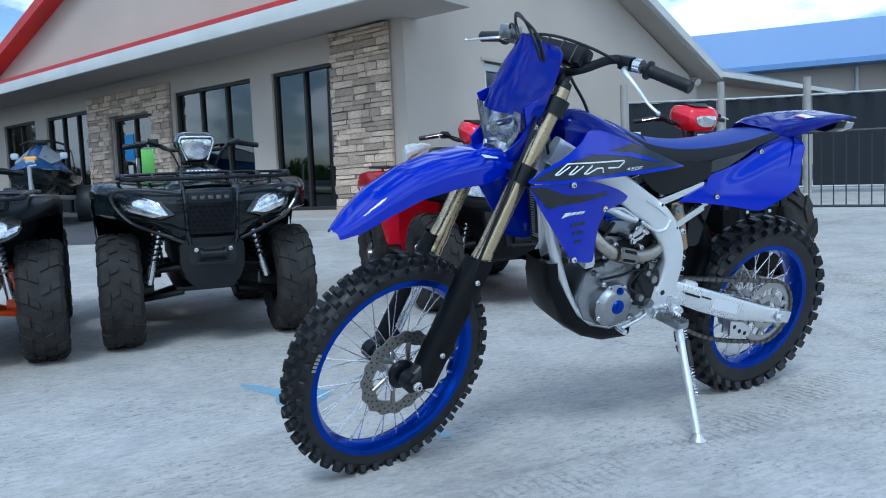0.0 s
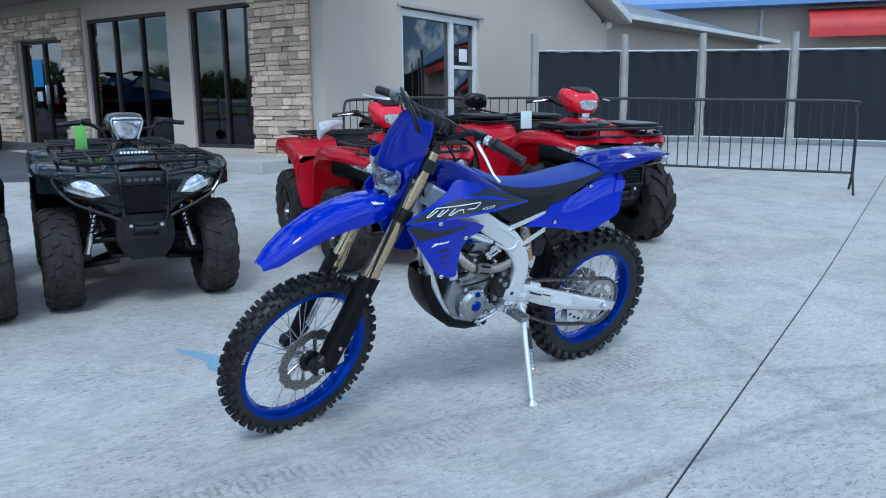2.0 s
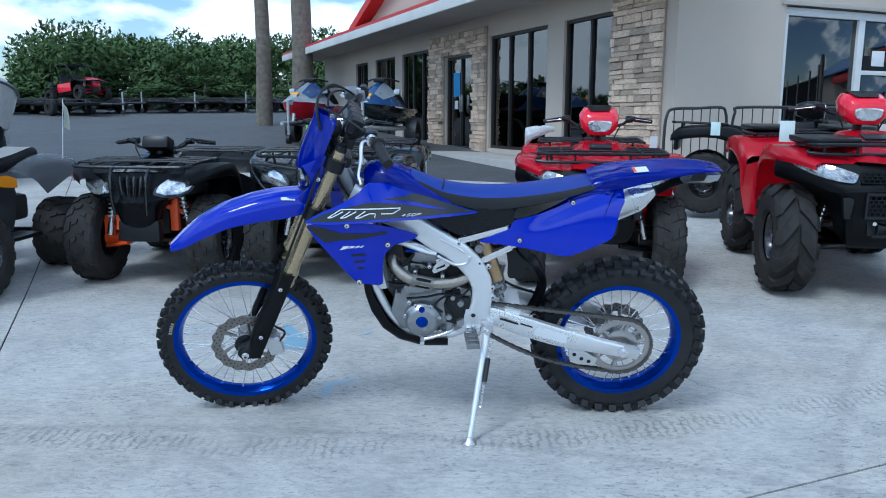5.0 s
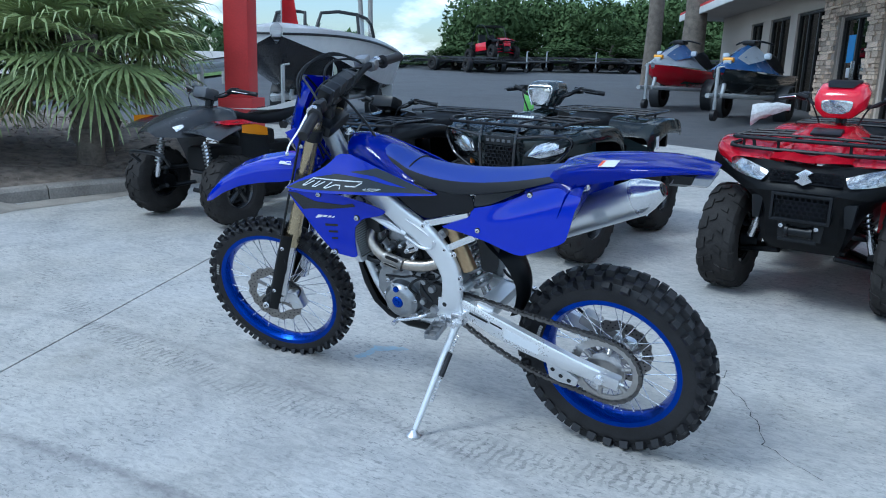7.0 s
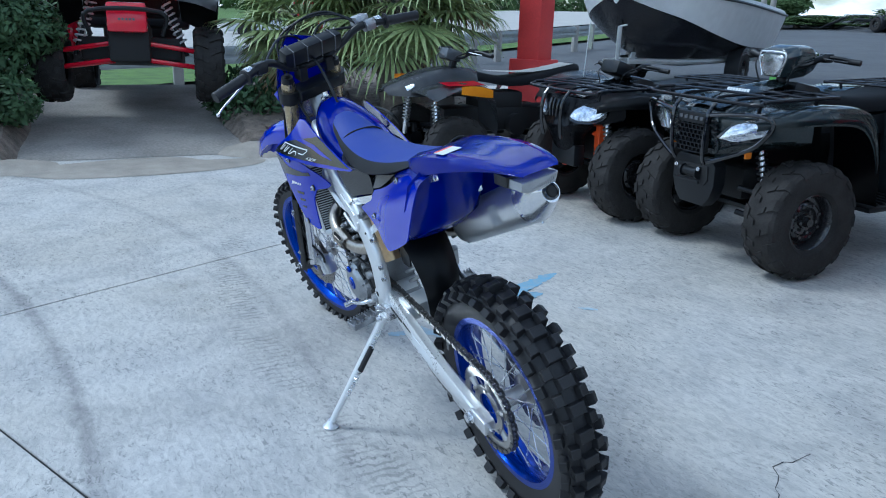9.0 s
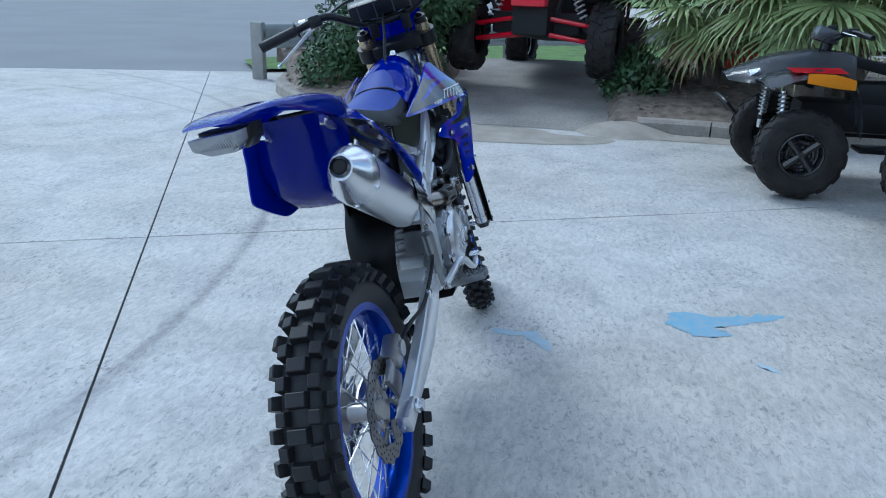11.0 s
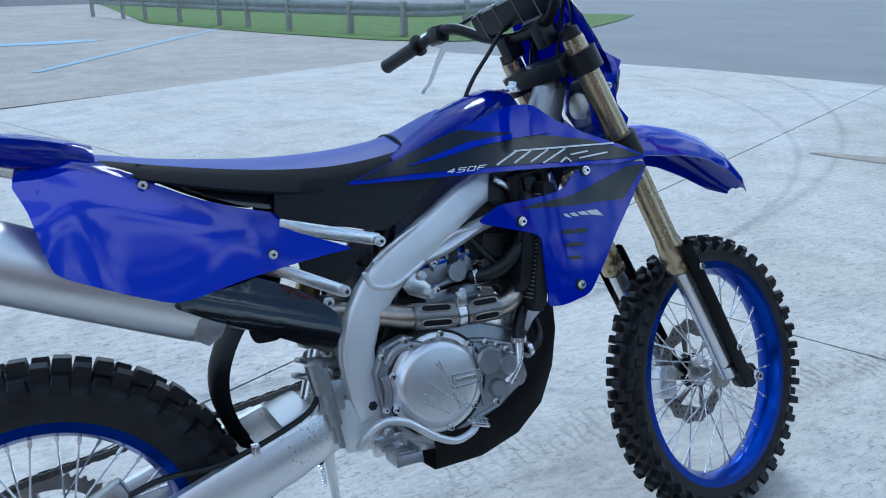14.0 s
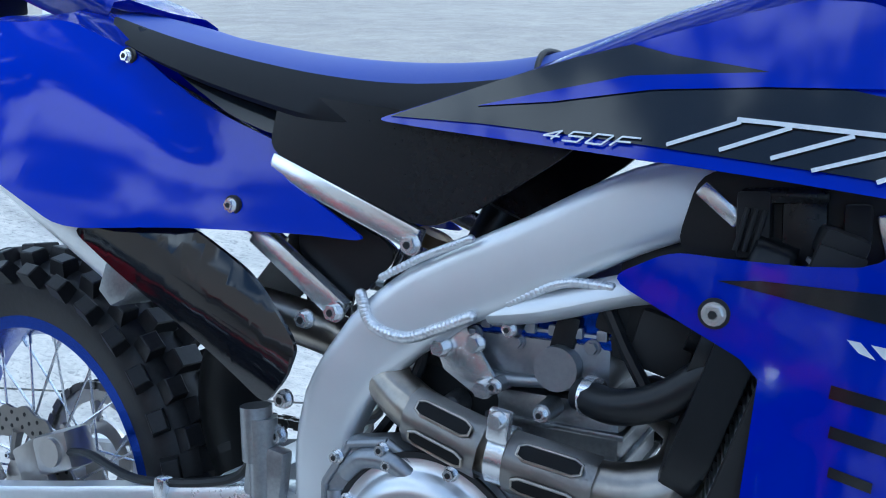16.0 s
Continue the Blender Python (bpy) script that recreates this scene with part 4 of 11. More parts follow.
shop_walls()
shop_window(1, 1.24, 2.83, 0.56, 2.95, (0.5,), "tall dark tinted shop window in a bronze frame")
shop_window(2, 3.42, 5.85, 0.56, 2.95, (0.33, 0.66), "tall dark tinted three-pane shop window")
shop_window(3, 6.65, 8.27, 0.48, 2.65, (0.5,), "dark tinted double entrance door with stickers")
shop_window(4, 9.22, 11.4, 0.56, 2.95, (0.33, 0.66), "tall dark tinted three-pane shop window")
shop_window(5, 12.0, 13.8, 0.56, 2.95, (0.5,), "tall dark tinted shop window")
shop_window(6, 14.6, 15.9, 0.56, 2.95, (0.5,), "narrow dark tinted shop window")
shop_roof()
side_wing()


def shop_stickers():
    for name, s0, s1, d0, d1, z0, z1, m, label in (
            ("window_sticker", 7.62, 7.98, 0.085, 0.098, 1.72, 2.28, M_SIGNBLUE, "blue sticker on the entrance glass"),
            ("window_sticker", 7.72, 7.90, 0.085, 0.098, 1.42, 1.62, M_WHITE, "small white notice on the entrance glass"),
            ("door_handle", 7.36, 7.40, -0.02, 0.05, 1.35, 1.75, M_STEEL, "upright steel pull handle")):
        bm = bmesh.new()
        shop_box(bm, s0, s1, d0, d1, z0, z1, 0.003)
        tagged(shop_part(name, bm, m), label, name.replace("_", " "))
    # stained boards and a red hanging behind the first window
    rack_ob = thing("display_boards", "stained boards and red cloth behind the shop glass", "display")
    rnd = random.Random(12)
    for k in range(9):
        bm = bmesh.new()
        s = 1.30 + 0.17 * k
        shop_box(bm, s, s + 0.15, 0.50 + rnd.uniform(0, .04), 0.54 + rnd.uniform(0, .04), 0.5, 1.6 + 0.16 * (k % 3) + (0.9 if k < 3 else 0), 0.004)
        shop_part("board", bm, M_WOODFENCE if k > 2 else M_FLAGRED, rack_ob)


shop_stickers()
stone_face("stone_pier", 0.0, 1.24, 0.44, 3.38, -0.05, "stacked tan and brown ledge stone corner pier", None, 3)
stone_face("stone_portal", 5.95, 9.20, 0.44, 3.18, -0.05, "stacked ledge stone portal round the entrance", (6.62, 8.30, 2.66), 7)


def side_door():
    """White-framed glazed double door in the side wall."""
    door = thing("door_1", "white-framed glazed double door with dark glass", "door", kind="structure")
    def bar(d0, d1, z0, z1, mat=M_WHITEFR, s0=-0.20, s1=-0.08, name="door_frame"):
        bm = bmesh.new()
        shop_box(bm, s0, s1, d0, d1, z0, z1, 0.006)
        return shop_part(name, bm, mat, door)
    bar(2.07, 4.78, 2.82, 2.94)
    bar(2.07, 2.19, 0.5, 2.82)
    bar(4.66, 4.78, 0.5, 2.82)
    bar(3.74, 3.88, 0.5, 2.82)
    bar(3.88, 4.66, 1.95, 2.02)
    for d0, d1, z0, z1 in ((2.19, 3.74, 0.5, 2.82), (3.88, 4.66, 0.5, 1.95), (3.88, 4.66, 2.02, 2.82)):
        bar(d0, d1, z0, z1, M_GLASS, -0.15, -0.14, "pane")
    bar(4.15, 4.45, 2.10, 2.35, M_WHITE, -0.158, -0.152, "notice")
    bm = bmesh.new()
    shop_box(bm, -0.30, -0.2, 1.95, 4.9, 2.96, 3.02, 0.005)
    shop_part("lintel_trim", bm, M_SOFFIT, door)


side_door()


# ---------------------------------------------------------------- fence, awning and far roofs
def fence():
    line = [Vector((8.1, 9.2, 0)), Vector((9.9, 8.55, 0)), Vector((11.1, 7.6, 0)), Vector((12.1, 6.25, 0)), Vector((13.2, 4.6, 0)), Vector((14.6, 2.4, 0)), Vector((16.5, -0.6, 0))]
    fence_ob = thing("mesh_fence", "chain fence with black privacy mesh on weathered posts", "fence")
    for i, p in enumerate(line):
        g = gz(p.x, p.y)
        bm = bmesh.new()
        rod(bm, (p.x, p.y, g - 0.1), (p.x, p.y, g + 2.15), 0.075, 0.07, 14)
        part("post", bm, M_POST, fence_ob)
    for p, q in zip(line, line[1:]):
        d = (q - p).normalized()
        bm = bmesh.new()
        rows = []
        for k in range(13):
            c = (p + d * 0.09).lerp(q - d * 0.09, k / 12)
            w = 0.012 * math.sin(k * 2.1)
            s = Vector((-d.y, d.x, 0)) * w
            g = gz(c.x, c.y)
            rows.append([(c.x + s.x * j, c.y + s.y * j, g + 0.12 + 1.68 * j / 4 + 0.012 * math.sin(k * 1.3)) for j in range(5)])
        loft(bm, rows)
        part("privacy_mesh", bm, M_MESH, fence_ob)
        bm = bmesh.new()
        for z in (1.82, 0.12):
            rod(bm, (p.x, p.y, gz(p.x, p.y) + z), (q.x, q.y, gz(q.x, q.y) + z), 0.022)
        part("rail", bm, M_GALV, fence_ob)


def barrier(p0, p1, h=1.1):
    """A steel crowd barrier from p0 to p1."""
    p0, p1 = Vector((*p0, 0)), Vector((*p1, 0))
    b = thing("crowd_barrier", "dark steel crowd barrier with thin bars", "barrier", "crowd barriers")
    d = p1 - p0
    L = d.length
    d.normalize()
    z0, z1 = gz(p0.x, p0.y), gz(p1.x, p1.y)

    def at(s, z):
        c = p0 + d * s
        return (c.x, c.y, z0 + (z1 - z0) * s / L + z)
    bm = bmesh.new()
    tube(bm, [at(0, 0.22), at(0, 0.8), at(0.03, h - 0.07), at(0.12, h), at(L * 0.5, h), at(L - 0.12, h), at(L - 0.03, h - 0.07), at(L, 0.8), at(L, 0.22)], 0.019, 8, 5)
    rod(bm, at(0, 0.24), at(L, 0.24), 0.016, n=8)
    part("frame", bm, M_RAILBLK, b)
    n = int(L / 0.125)
    bm = bmesh.new()
    rod(bm, (0, 0, 0), (0, 0, h - 0.24), 0.007, n=6)
    me = mesh_of("bar", bm, M_RAILBLK)
    for k in range(1, n):
        ob = new("bar", me)
        ob.parent = b
        ob.location = at(k * L / n, 0.24)
    for s in (0.0, L):
        bm = bmesh.new()
        c = Vector(at(s, 0))
        t = Vector((-d.y, d.x, 0))
        tube(bm, [c - t * 0.28, c - t * 0.2 + Vector((0, 0, 0.06)), c + Vector((0, 0, 0.22)), c + t * 0.2 + Vector((0, 0, 0.06)), c + t * 0.28], 0.015, 8, 4)
        part("foot", bm, M_RAILBLK, b)


def far_building():
    hall = thing("far_hall", "long tan hall with a sky-tinted metal roof and red awning", "building")
    o = Vector((34.5, 18.1, 0))
    u, v = Vector((0.66, -0.75, 0)), Vector((0.75, 0.66, 0))
    m = Matrix(((u.x, v.x, 0, o.x), (u.y, v.y, 0, o.y), (0, 0, 1, 0.26), (0, 0, 0, 1))) @ Matrix.Scale(1.6, 4)
    bm = bmesh.new()
    box(bm, (6, 4, 1.7), (34, 8, 3.4))
    part("wall", moved(bm, m), M_STUCCO, hall, smooth=0)
    bm = bmesh.new()
    plate(bm, [(-0.8, 3.35), (-0.8, 3.5), (9, 6.2), (18, 3.5), (18, 3.35)], -12, 23, 0, "x")
    part("roof", moved(bm, m), M_SKYROOF, hall, "standing seam roof with the sky's reflection in its blue", 0)
    bm = bmesh.new()
    rows = []
    for x in np.linspace(-1.2, 12, 20):
        rows.append([(x, -0.05 - 0.9 * math.sin(a), 2.60 + 0.66 * math.cos(a)) for a in np.linspace(0, math.pi / 2, 9)] + [(x, -0.95, 2.40)])
    loft(bm, rows)
    part("awning", moved(bm, m), M_REDTRIM, hall, "faded red barrel awning", 30)
    bm = bmesh.new()
    rod(bm, (-2.4, -0.1, 0), (-2.4, -0.1, 3.3), 0.05)
    part("downpipe", moved(bm, m), M_FASCIA, hall)


fence()
barrier((5.6, 5.0), (7.45, 2.35))
barrier((3.6, 6.9), (5.3, 5.4))
barrier((2.65, 6.55), (3.55, 6.95))
far_building()


# ---------------------------------------------------------------- the dirt bike
LEAN = Matrix.Translation((0, 0.017, 0)) @ Matrix.Rotation(radians(14.3), 4, 'X')
AXIS_P, AXIS_D = Vector((-0.338, 0, 1.158)), Vector((0.393, 0, 0.92)).normalized()
STEER = Matrix.Translation(AXIS_P) @ Matrix.Rotation(radians(12.5), 4, AXIS_D) @ Matrix.Translation(-AXIS_P)
REAR, FRONT = Vector((0.745, 0, 0.350)), Vector((-0.785, 0, 0.343))
FORK_U = Vector((0.453, 0, 1.0)).normalized()


def fork_at(w, y=0.0, off=0.0):
    """A point on a fork leg's centre line at height w."""
    return Vector((-0.365 - (1.158 - w) * 0.453 - off, y, w))


bike = thing("dirt_bike", "blue off-road motorcycle leaning on its side stand", "motorcycle", m=LEAN)


BODY = Matrix.Translation((0.020, 0, 0.010))
set_back = ""


def bp(name, bm, mat, label="", parent=None, steer=False, smooth=40, still=False):
    """One part of the bike; steered parts turn with the fork, and bodywork sits a little further back ("right": its right half alone)."""
    if steer:
        moved(bm, STEER)
    elif still:
        pass
    elif set_back == "both" or (set_back == "right" and sum(v.co.y for v in bm.verts) / max(1, len(bm.verts)) > 0.03):
        moved(bm, BODY)
    return part(name, bm, mat, parent or bike, label, smooth)


def one_bolt(parent, steer, c, d, r=0.007, h=0.006):
    bm = bmesh.new()
    bolt(bm, c, d, r, h)
    bp("bolt", bm, M_STEEL, "", parent, steer)
    # near-black disc on the head, painting in the socket's shade
    c, d = Vector(c), Vector(d).normalized()
    bp("bolt_socket", rod(bmesh.new(), c + d * h * 1.2, c + d * (h * 1.25 + 0.0006), r * 0.5, n=6), M_DARK, "", parent, steer)


def carcass(bm, c, R, width, rim_r, depth):
    """The rounded carcass of a knobby tyre."""
    hw = width / 2
    rc = R - depth
    prof = []
    for k in range(13):
        a = -math.pi * 0.5 + math.pi * k / 12
        prof.append((rim_r + (rc - rim_r) * (math.cos(a) ** 0.55 if abs(math.cos(a)) > 1e-6 else 0), hw * math.sin(a) * (1.0 - 0.12 * (abs(math.sin(a)) ** 8))))
    prof = [(rim_r - 0.004, -hw * 0.62)] + prof[1:-1] + [(rim_r - 0.004, hw * 0.62)]
    lathe(bm, prof, c, (0, 1, 0), 72, closed=True)


def tread_knobs(w, c, R, width, rim_r, rows, depth, steer):
    """Blocks of tread, alike in each ring, standing on the carcass."""
    hw, rc = width / 2, R - depth
    for count, off, size, tilt, shift in rows:
        bm = bmesh.new()
        vs = bmesh.ops.create_cube(bm, size=1.0)["verts"]
        for v in vs:
            if v.co.z > 0:
                v.co.x *= 0.84
                v.co.y *= 0.86
        bmesh.ops.scale(bm, vec=(size[0], size[1], size[2] * 1.6), verts=vs)
        bmesh.ops.bevel(bm, geom=[e for e in bm.edges if all(v.co.z > 0 for v in e.verts)], offset=0.0016, segments=1, affect='EDGES')
        block = mesh_of("knob", bm, M_RUBBER, 30)
        drop = (1 - (1 - (off * 0.93) ** 2) ** 0.5) * (rc - rim_r) * 0.52
        for k in range(count):
            a = 2 * math.pi * (k + shift) / count
            for side in ((-1, 1) if off > 0 else (1,)):
                m = Matrix.Rotation(-a, 4, 'Y') @ Matrix.Translation((0, off * hw * side, rc - drop + size[2] * 0.30)) @ Matrix.Rotation(radians(-tilt * side), 4, 'X')
                knob = new("knob", block)
                knob.parent = w
                knob.matrix_local = (STEER if steer else Matrix.Identity(4)) @ Matrix.Translation(c) @ m


def wheel(name, c, R, width, rim_r, hub, disc_y, disc_r, steer, rows, label):
    w = bp(name, lathe(bmesh.new(), [(0.0, -hub[1]), (hub[0] * 1.25, -hub[1]), (hub[0] * 1.25, -hub[1] + 0.012), (hub[0] * 0.62, -hub[1] + 0.02), (hub[0] * 0.55, 0), (hub[0] * 0.62, hub[1] - 0.02),
                                      (hub[0] * 1.25, hub[1] - 0.012), (hub[0] * 1.25, hub[1]), (0.0, hub[1])], c, (0, 1, 0), 40), M_HEAT, label, steer=steer)
    bm = bmesh.new()
    carcass(bm, c, R, width, rim_r, 0.012)
    bp("tyre", bm, M_RUBBER, "black knobby off-road tyre", w, steer, 30)
    tread_knobs(w, c, R, width, rim_r, rows, 0.012, steer)
    bm = bmesh.new()
    hw = width * 0.30
    lathe(bm, [(rim_r + 0.010, -hw - 0.006), (rim_r + 0.012, -hw + 0.004), (rim_r - 0.002, -hw + 0.008), (rim_r - 0.012, -hw * 0.45), (rim_r - 0.016, 0), (rim_r - 0.012, hw * 0.45), (rim_r - 0.002, hw - 0.008),
               (rim_r + 0.012, hw - 0.004), (rim_r + 0.010, hw + 0.006), (rim_r - 0.008, hw + 0.005), (rim_r - 0.020, hw * 0.5), (rim_r - 0.024, 0), (rim_r - 0.020, -hw * 0.5), (rim_r - 0.008, -hw - 0.005)], c, (0, 1, 0), 72, closed=True)
    bp("rim", bm, M_BLUEANOD, "blue anodised rim", w, steer, 35)
    # crossed spokes with nipples
    for k in range(36):
        side = 1 if k % 2 else -1
        a = 2 * math.pi * k / 36
        lean = radians(34) * (1 if (k // 2) % 2 else -1)
        p0 = Vector((math.cos(a + lean) * hub[0] * 1.1, side * (hub[1] - 0.006), math.sin(a + lean) * hub[0] * 1.1)) + c
        p1 = Vector((math.cos(a) * (rim_r - 0.018), side * 0.006, math.sin(a) * (rim_r - 0.018))) + c
        bm = bmesh.new()
        rod(bm, p0, p1, 0.0019, n=6)
        rod(bm, p1 + (p0 - p1) * 0.10, p1, 0.0036, n=6)
        bp("spoke", bm, M_STEEL, "", w, steer)
    # wave disc
    bm = bmesh.new()
    n = 96
    outer, inner = [], []
    for k in range(n):
        a = 2 * math.pi * k / n
        ro = disc_r + 0.0035 * math.cos(a * 16)
        outer.append((math.cos(a) * ro, math.sin(a) * ro))
        ri = disc_r - 0.040 + 0.004 * math.cos(a * 8)
        inner.append((math.cos(a) * ri, math.sin(a) * ri))
    vs = [[bm.verts.new((c.x + x, c.y + disc_y + t, c.z + z)) for x, z in ring_] for t in (-0.0018, 0.0018) for ring_ in (outer, inner)]
    for a, b in ((0, 1), (2, 3), (0, 2), (1, 3)):
        bridge(bm, vs[a], vs[b])
    bp("brake_disc", bm, M_DISC, "wave-edged steel brake disc with holes", w, steer)
    for k in range(6):
        a = 2 * math.pi * k / 6
        bm = bmesh.new()
        rod(bm, (c.x + math.cos(a) * 0.045, c.y + disc_y, c.z + math.sin(a) * 0.045), (c.x + math.cos(a + 0.35) * (disc_r - 0.036), c.y + disc_y, c.z + math.sin(a + 0.35) * (disc_r - 0.036)), 0.0055, 0.008, 8)
        bp("disc_arm", bm, M_DISC, "", w, steer)
    # near-black pegs paint the shaded holes onto the disc
    bm = bmesh.new()
    for k in range(72):
        a = 2 * math.pi * (k + 0.3 * (k % 3)) / 72
        r = disc_r - (0.009, 0.019, 0.029)[k % 3]
        rod(bm, (c.x + math.cos(a) * r, c.y + disc_y - 0.0022, c.z + math.sin(a) * r), (c.x + math.cos(a) * r, c.y + disc_y + 0.0022, c.z + math.sin(a) * r), 0.0032, n=8)
    bp("hole_ring", bm, M_DARK, "", w, steer)
    for k in range(6):
        a = 2 * math.pi * k / 6
        one_bolt(w, steer, (c.x + math.cos(a) * 0.052, c.y + disc_y + (0.003 if disc_y > 0 else -0.003), c.z + math.sin(a) * 0.052), (0, 1 if disc_y > 0 else -1, 0), 0.005, 0.005)
    if disc_y < 0:
        bm = bmesh.new()
        lathe(bm, [(0.0, 0.012), (0.030, 0.012), (0.044, 0.006), (0.046, 0.0), (0.0, 0.0)], (c.x, c.y + disc_y - 0.006, c.z), (0, -1, 0), 32)
        bp("hub_cap", bm, M_SATINBLACK, "black hub cap", w, steer)
    # moulded letters on the wall of the tyre, as plain bars
    bm = bmesh.new()
    for k in range(5):
        a = radians(156 + k * 2.2)
        m = Matrix.Translation((c.x + math.cos(a) * (rim_r + 0.022), c.y - width * 0.455, c.z + math.sin(a) * (rim_r + 0.022))) @ Matrix.Rotation(-a, 4, 'Y')
        box(bm, (0, 0, 0), (0.012, 0.002, 0.007), m)
    bp("tyre_marking", bm, M_POST, "worn pale bars of tyre lettering", w, steer)
    return w


wheel("rear_wheel", REAR, 0.350, 0.125, 0.242, (0.040, 0.050), 0.058, 0.122, False,
      ((32, 0.0, (0.034, 0.046, 0.0165), 0, 0.0), (32, 0.52, (0.032, 0.027, 0.0165), 16, 0.5), (32, 0.93, (0.032, 0.024, 0.0165), 42, 0.0)), "spoked rear wheel with blue rim")
wheel("front_wheel", FRONT, 0.349, 0.090, 0.275, (0.030, 0.040), -0.050, 0.135, True,
      ((40, 0.0, (0.022, 0.028, 0.015), 0, 0.0), (40, 0.52, (0.022, 0.018, 0.015), 18, 0.5), (40, 0.95, (0.020, 0.016, 0.014), 44, 0.0)), "spoked front wheel with blue rim")


# --- forks, clamps and front guard
def forks():
    fork = bp("fork", rod(bmesh.new(), FRONT + Vector((0, -0.105, 0)), FRONT + Vector((0, 0.105, 0)), 0.010, n=16), M_STEEL, "upside-down fork with bronze tubes", steer=True)
    for y in (-0.099, 0.099):
        bm = bmesh.new()
        u = FORK_U
        p = fork_at(1.175, y)
        q = fork_at(0.635, y)
        lathe(bm, [(0.0, 0.0), (0.024, 0.0), (0.025, 0.06), (0.0262, 0.25), (0.0262, 0.50), (0.029, 0.512), (0.0305, 0.53), (0.0305, 0.552), (0.028, 0.562), (0.031, 0.57), (0.031, 0.585), (0.025, 0.59), (0.0, 0.59)], p, -u, 28)
        bp("outer_tube", bm, M_GOLD, "bronze anodised outer fork tube", fork, True)
        bm = bmesh.new()
        rod(bm, p + u * 0.0, p + u * 0.020, 0.022, 0.020, 20)
        bolt(bm, p + u * 0.02, u, 0.009, 0.008)
        bp("fork_cap", bm, M_BLACK, "", fork, True)
        bm = bmesh.new()
        rod(bm, q, fork_at(0.36, y, 0.0), 0.0225, 0.0235, 24)
        bp("inner_tube", bm, M_STEEL, "polished inner fork tube", fork, True)
        bm = bmesh.new()
        b = fork_at(0.40, y)
        tube(bm, [b, b.lerp(FRONT + Vector((0, y, 0)), 0.6), FRONT + Vector((0, y, -0.005))], [0.027, 0.028, 0.030], 16, 4)
        rod(bm, FRONT + Vector((0, y - 0.018, 0)), FRONT + Vector((0, y + 0.018, 0)), 0.030, n=20)
        bp("axle_clamp", bm, M_BLACK, "", fork, True)
        # plastic guard in front of the inner tube
        bm = bmesh.new()
        rows = []
        s = 1 if y > 0 else -1
        for k in range(9):
            w = 0.70 - k * 0.046
            c = fork_at(w, y)
            wid = 0.030 + 0.010 * math.sin(math.pi * min(1, k / 7)) + (0.006 if k > 5 else 0)
            rows.append([(c.x + 0.012, c.y + s * 0.040, c.z - 0.006), (c.x - 0.012 - wid * 0.4, c.y + s * (0.036 + 0.006), c.z), (c.x - 0.028 - wid * 0.5, c.y + s * 0.022, c.z + 0.004),
                         (c.x - 0.034 - wid * 0.5, c.y - s * 0.006, c.z + 0.006), (c.x - 0.026 - wid * 0.3, c.y - s * 0.030, c.z + 0.004)])
        loft(bm, rows)
        bmesh.ops.solidify(bm, geom=bm.faces[:], thickness=0.004)
        bp("fork_guard", bm, M_BLACK, "black plastic fork guard", fork, True, 50)
    for y in (-0.10, 0.10):
        one_bolt(fork, True, FRONT + Vector((0, y * 1.32, 0)), (0, y, 0), 0.011, 0.010)
        one_bolt(fork, True, fork_at(0.43, y * 1.42, 0.02), (0, y, 0), 0.006, 0.006)
        one_bolt(fork, True, fork_at(0.64, y * 1.42, 0.02), (0, y, 0), 0.006, 0.006)
    for w, h, mat in ((1.135, 0.034, M_BLACK), (0.945, 0.040, M_BLACK)):
        bm = bmesh.new()
        for y in (-0.099, 0.099):
            rod(bm, fork_at(w, y) - FORK_U * h, fork_at(w, y) + FORK_U * h * 0.4, 0.037, n=24)
        mid = fork_at(w, 0, -0.028)
        box(bm, mid - FORK_U * h * 0.3, (0.066, 0.17, h * 1.2), Matrix.Rotation(radians(23), 4, 'Y'), 0.008)
        bp("triple_clamp", bm, mat, "black fork clamp", fork, True)
    # brake caliper, hose and guide
    bm = bmesh.new()
    c = FRONT + Vector((0.115, -0.062, -0.002))
    box(bm, c, (0.060, 0.052, 0.085), Matrix.Rotation(radians(-12), 4, 'Y'), 0.010)
    rod(bm, c + Vector((0, -0.03, 0.022)), c + Vector((0, 0.03, 0.022)), 0.017)
    rod(bm, c + Vector((0, -0.03, -0.018)), c + Vector((0, 0.03, -0.018)), 0.017)
    box(bm, FRONT + Vector((0.062, -0.075, 0.01)), (0.07, 0.014, 0.05), None, 0.005)
    bp("front_caliper", bm, M_ALU, "silver brake caliper", fork, True)
    bm = bmesh.new()
    tube(bm, [c + Vector((0.02, -0.02, 0.02)), c + Vector((0.045, -0.03, 0.07)), c + Vector((0.00, -0.045, 0.13)), fork_at(0.56, -0.135, -0.01), fork_at(0.66, -0.130, 0.035), fork_at(0.95, -0.115, 0.045), fork_at(1.12, -0.09, 0.05), Vector((-0.37, -0.02, 1.26)), Vector((-0.30, 0.10, 1.29)), Vector((-0.26, 0.20, 1.27))], 0.0048, 8, 6)
    bp("brake_hose", bm, M_BLACK, "", fork, True)
    return fork


forks()


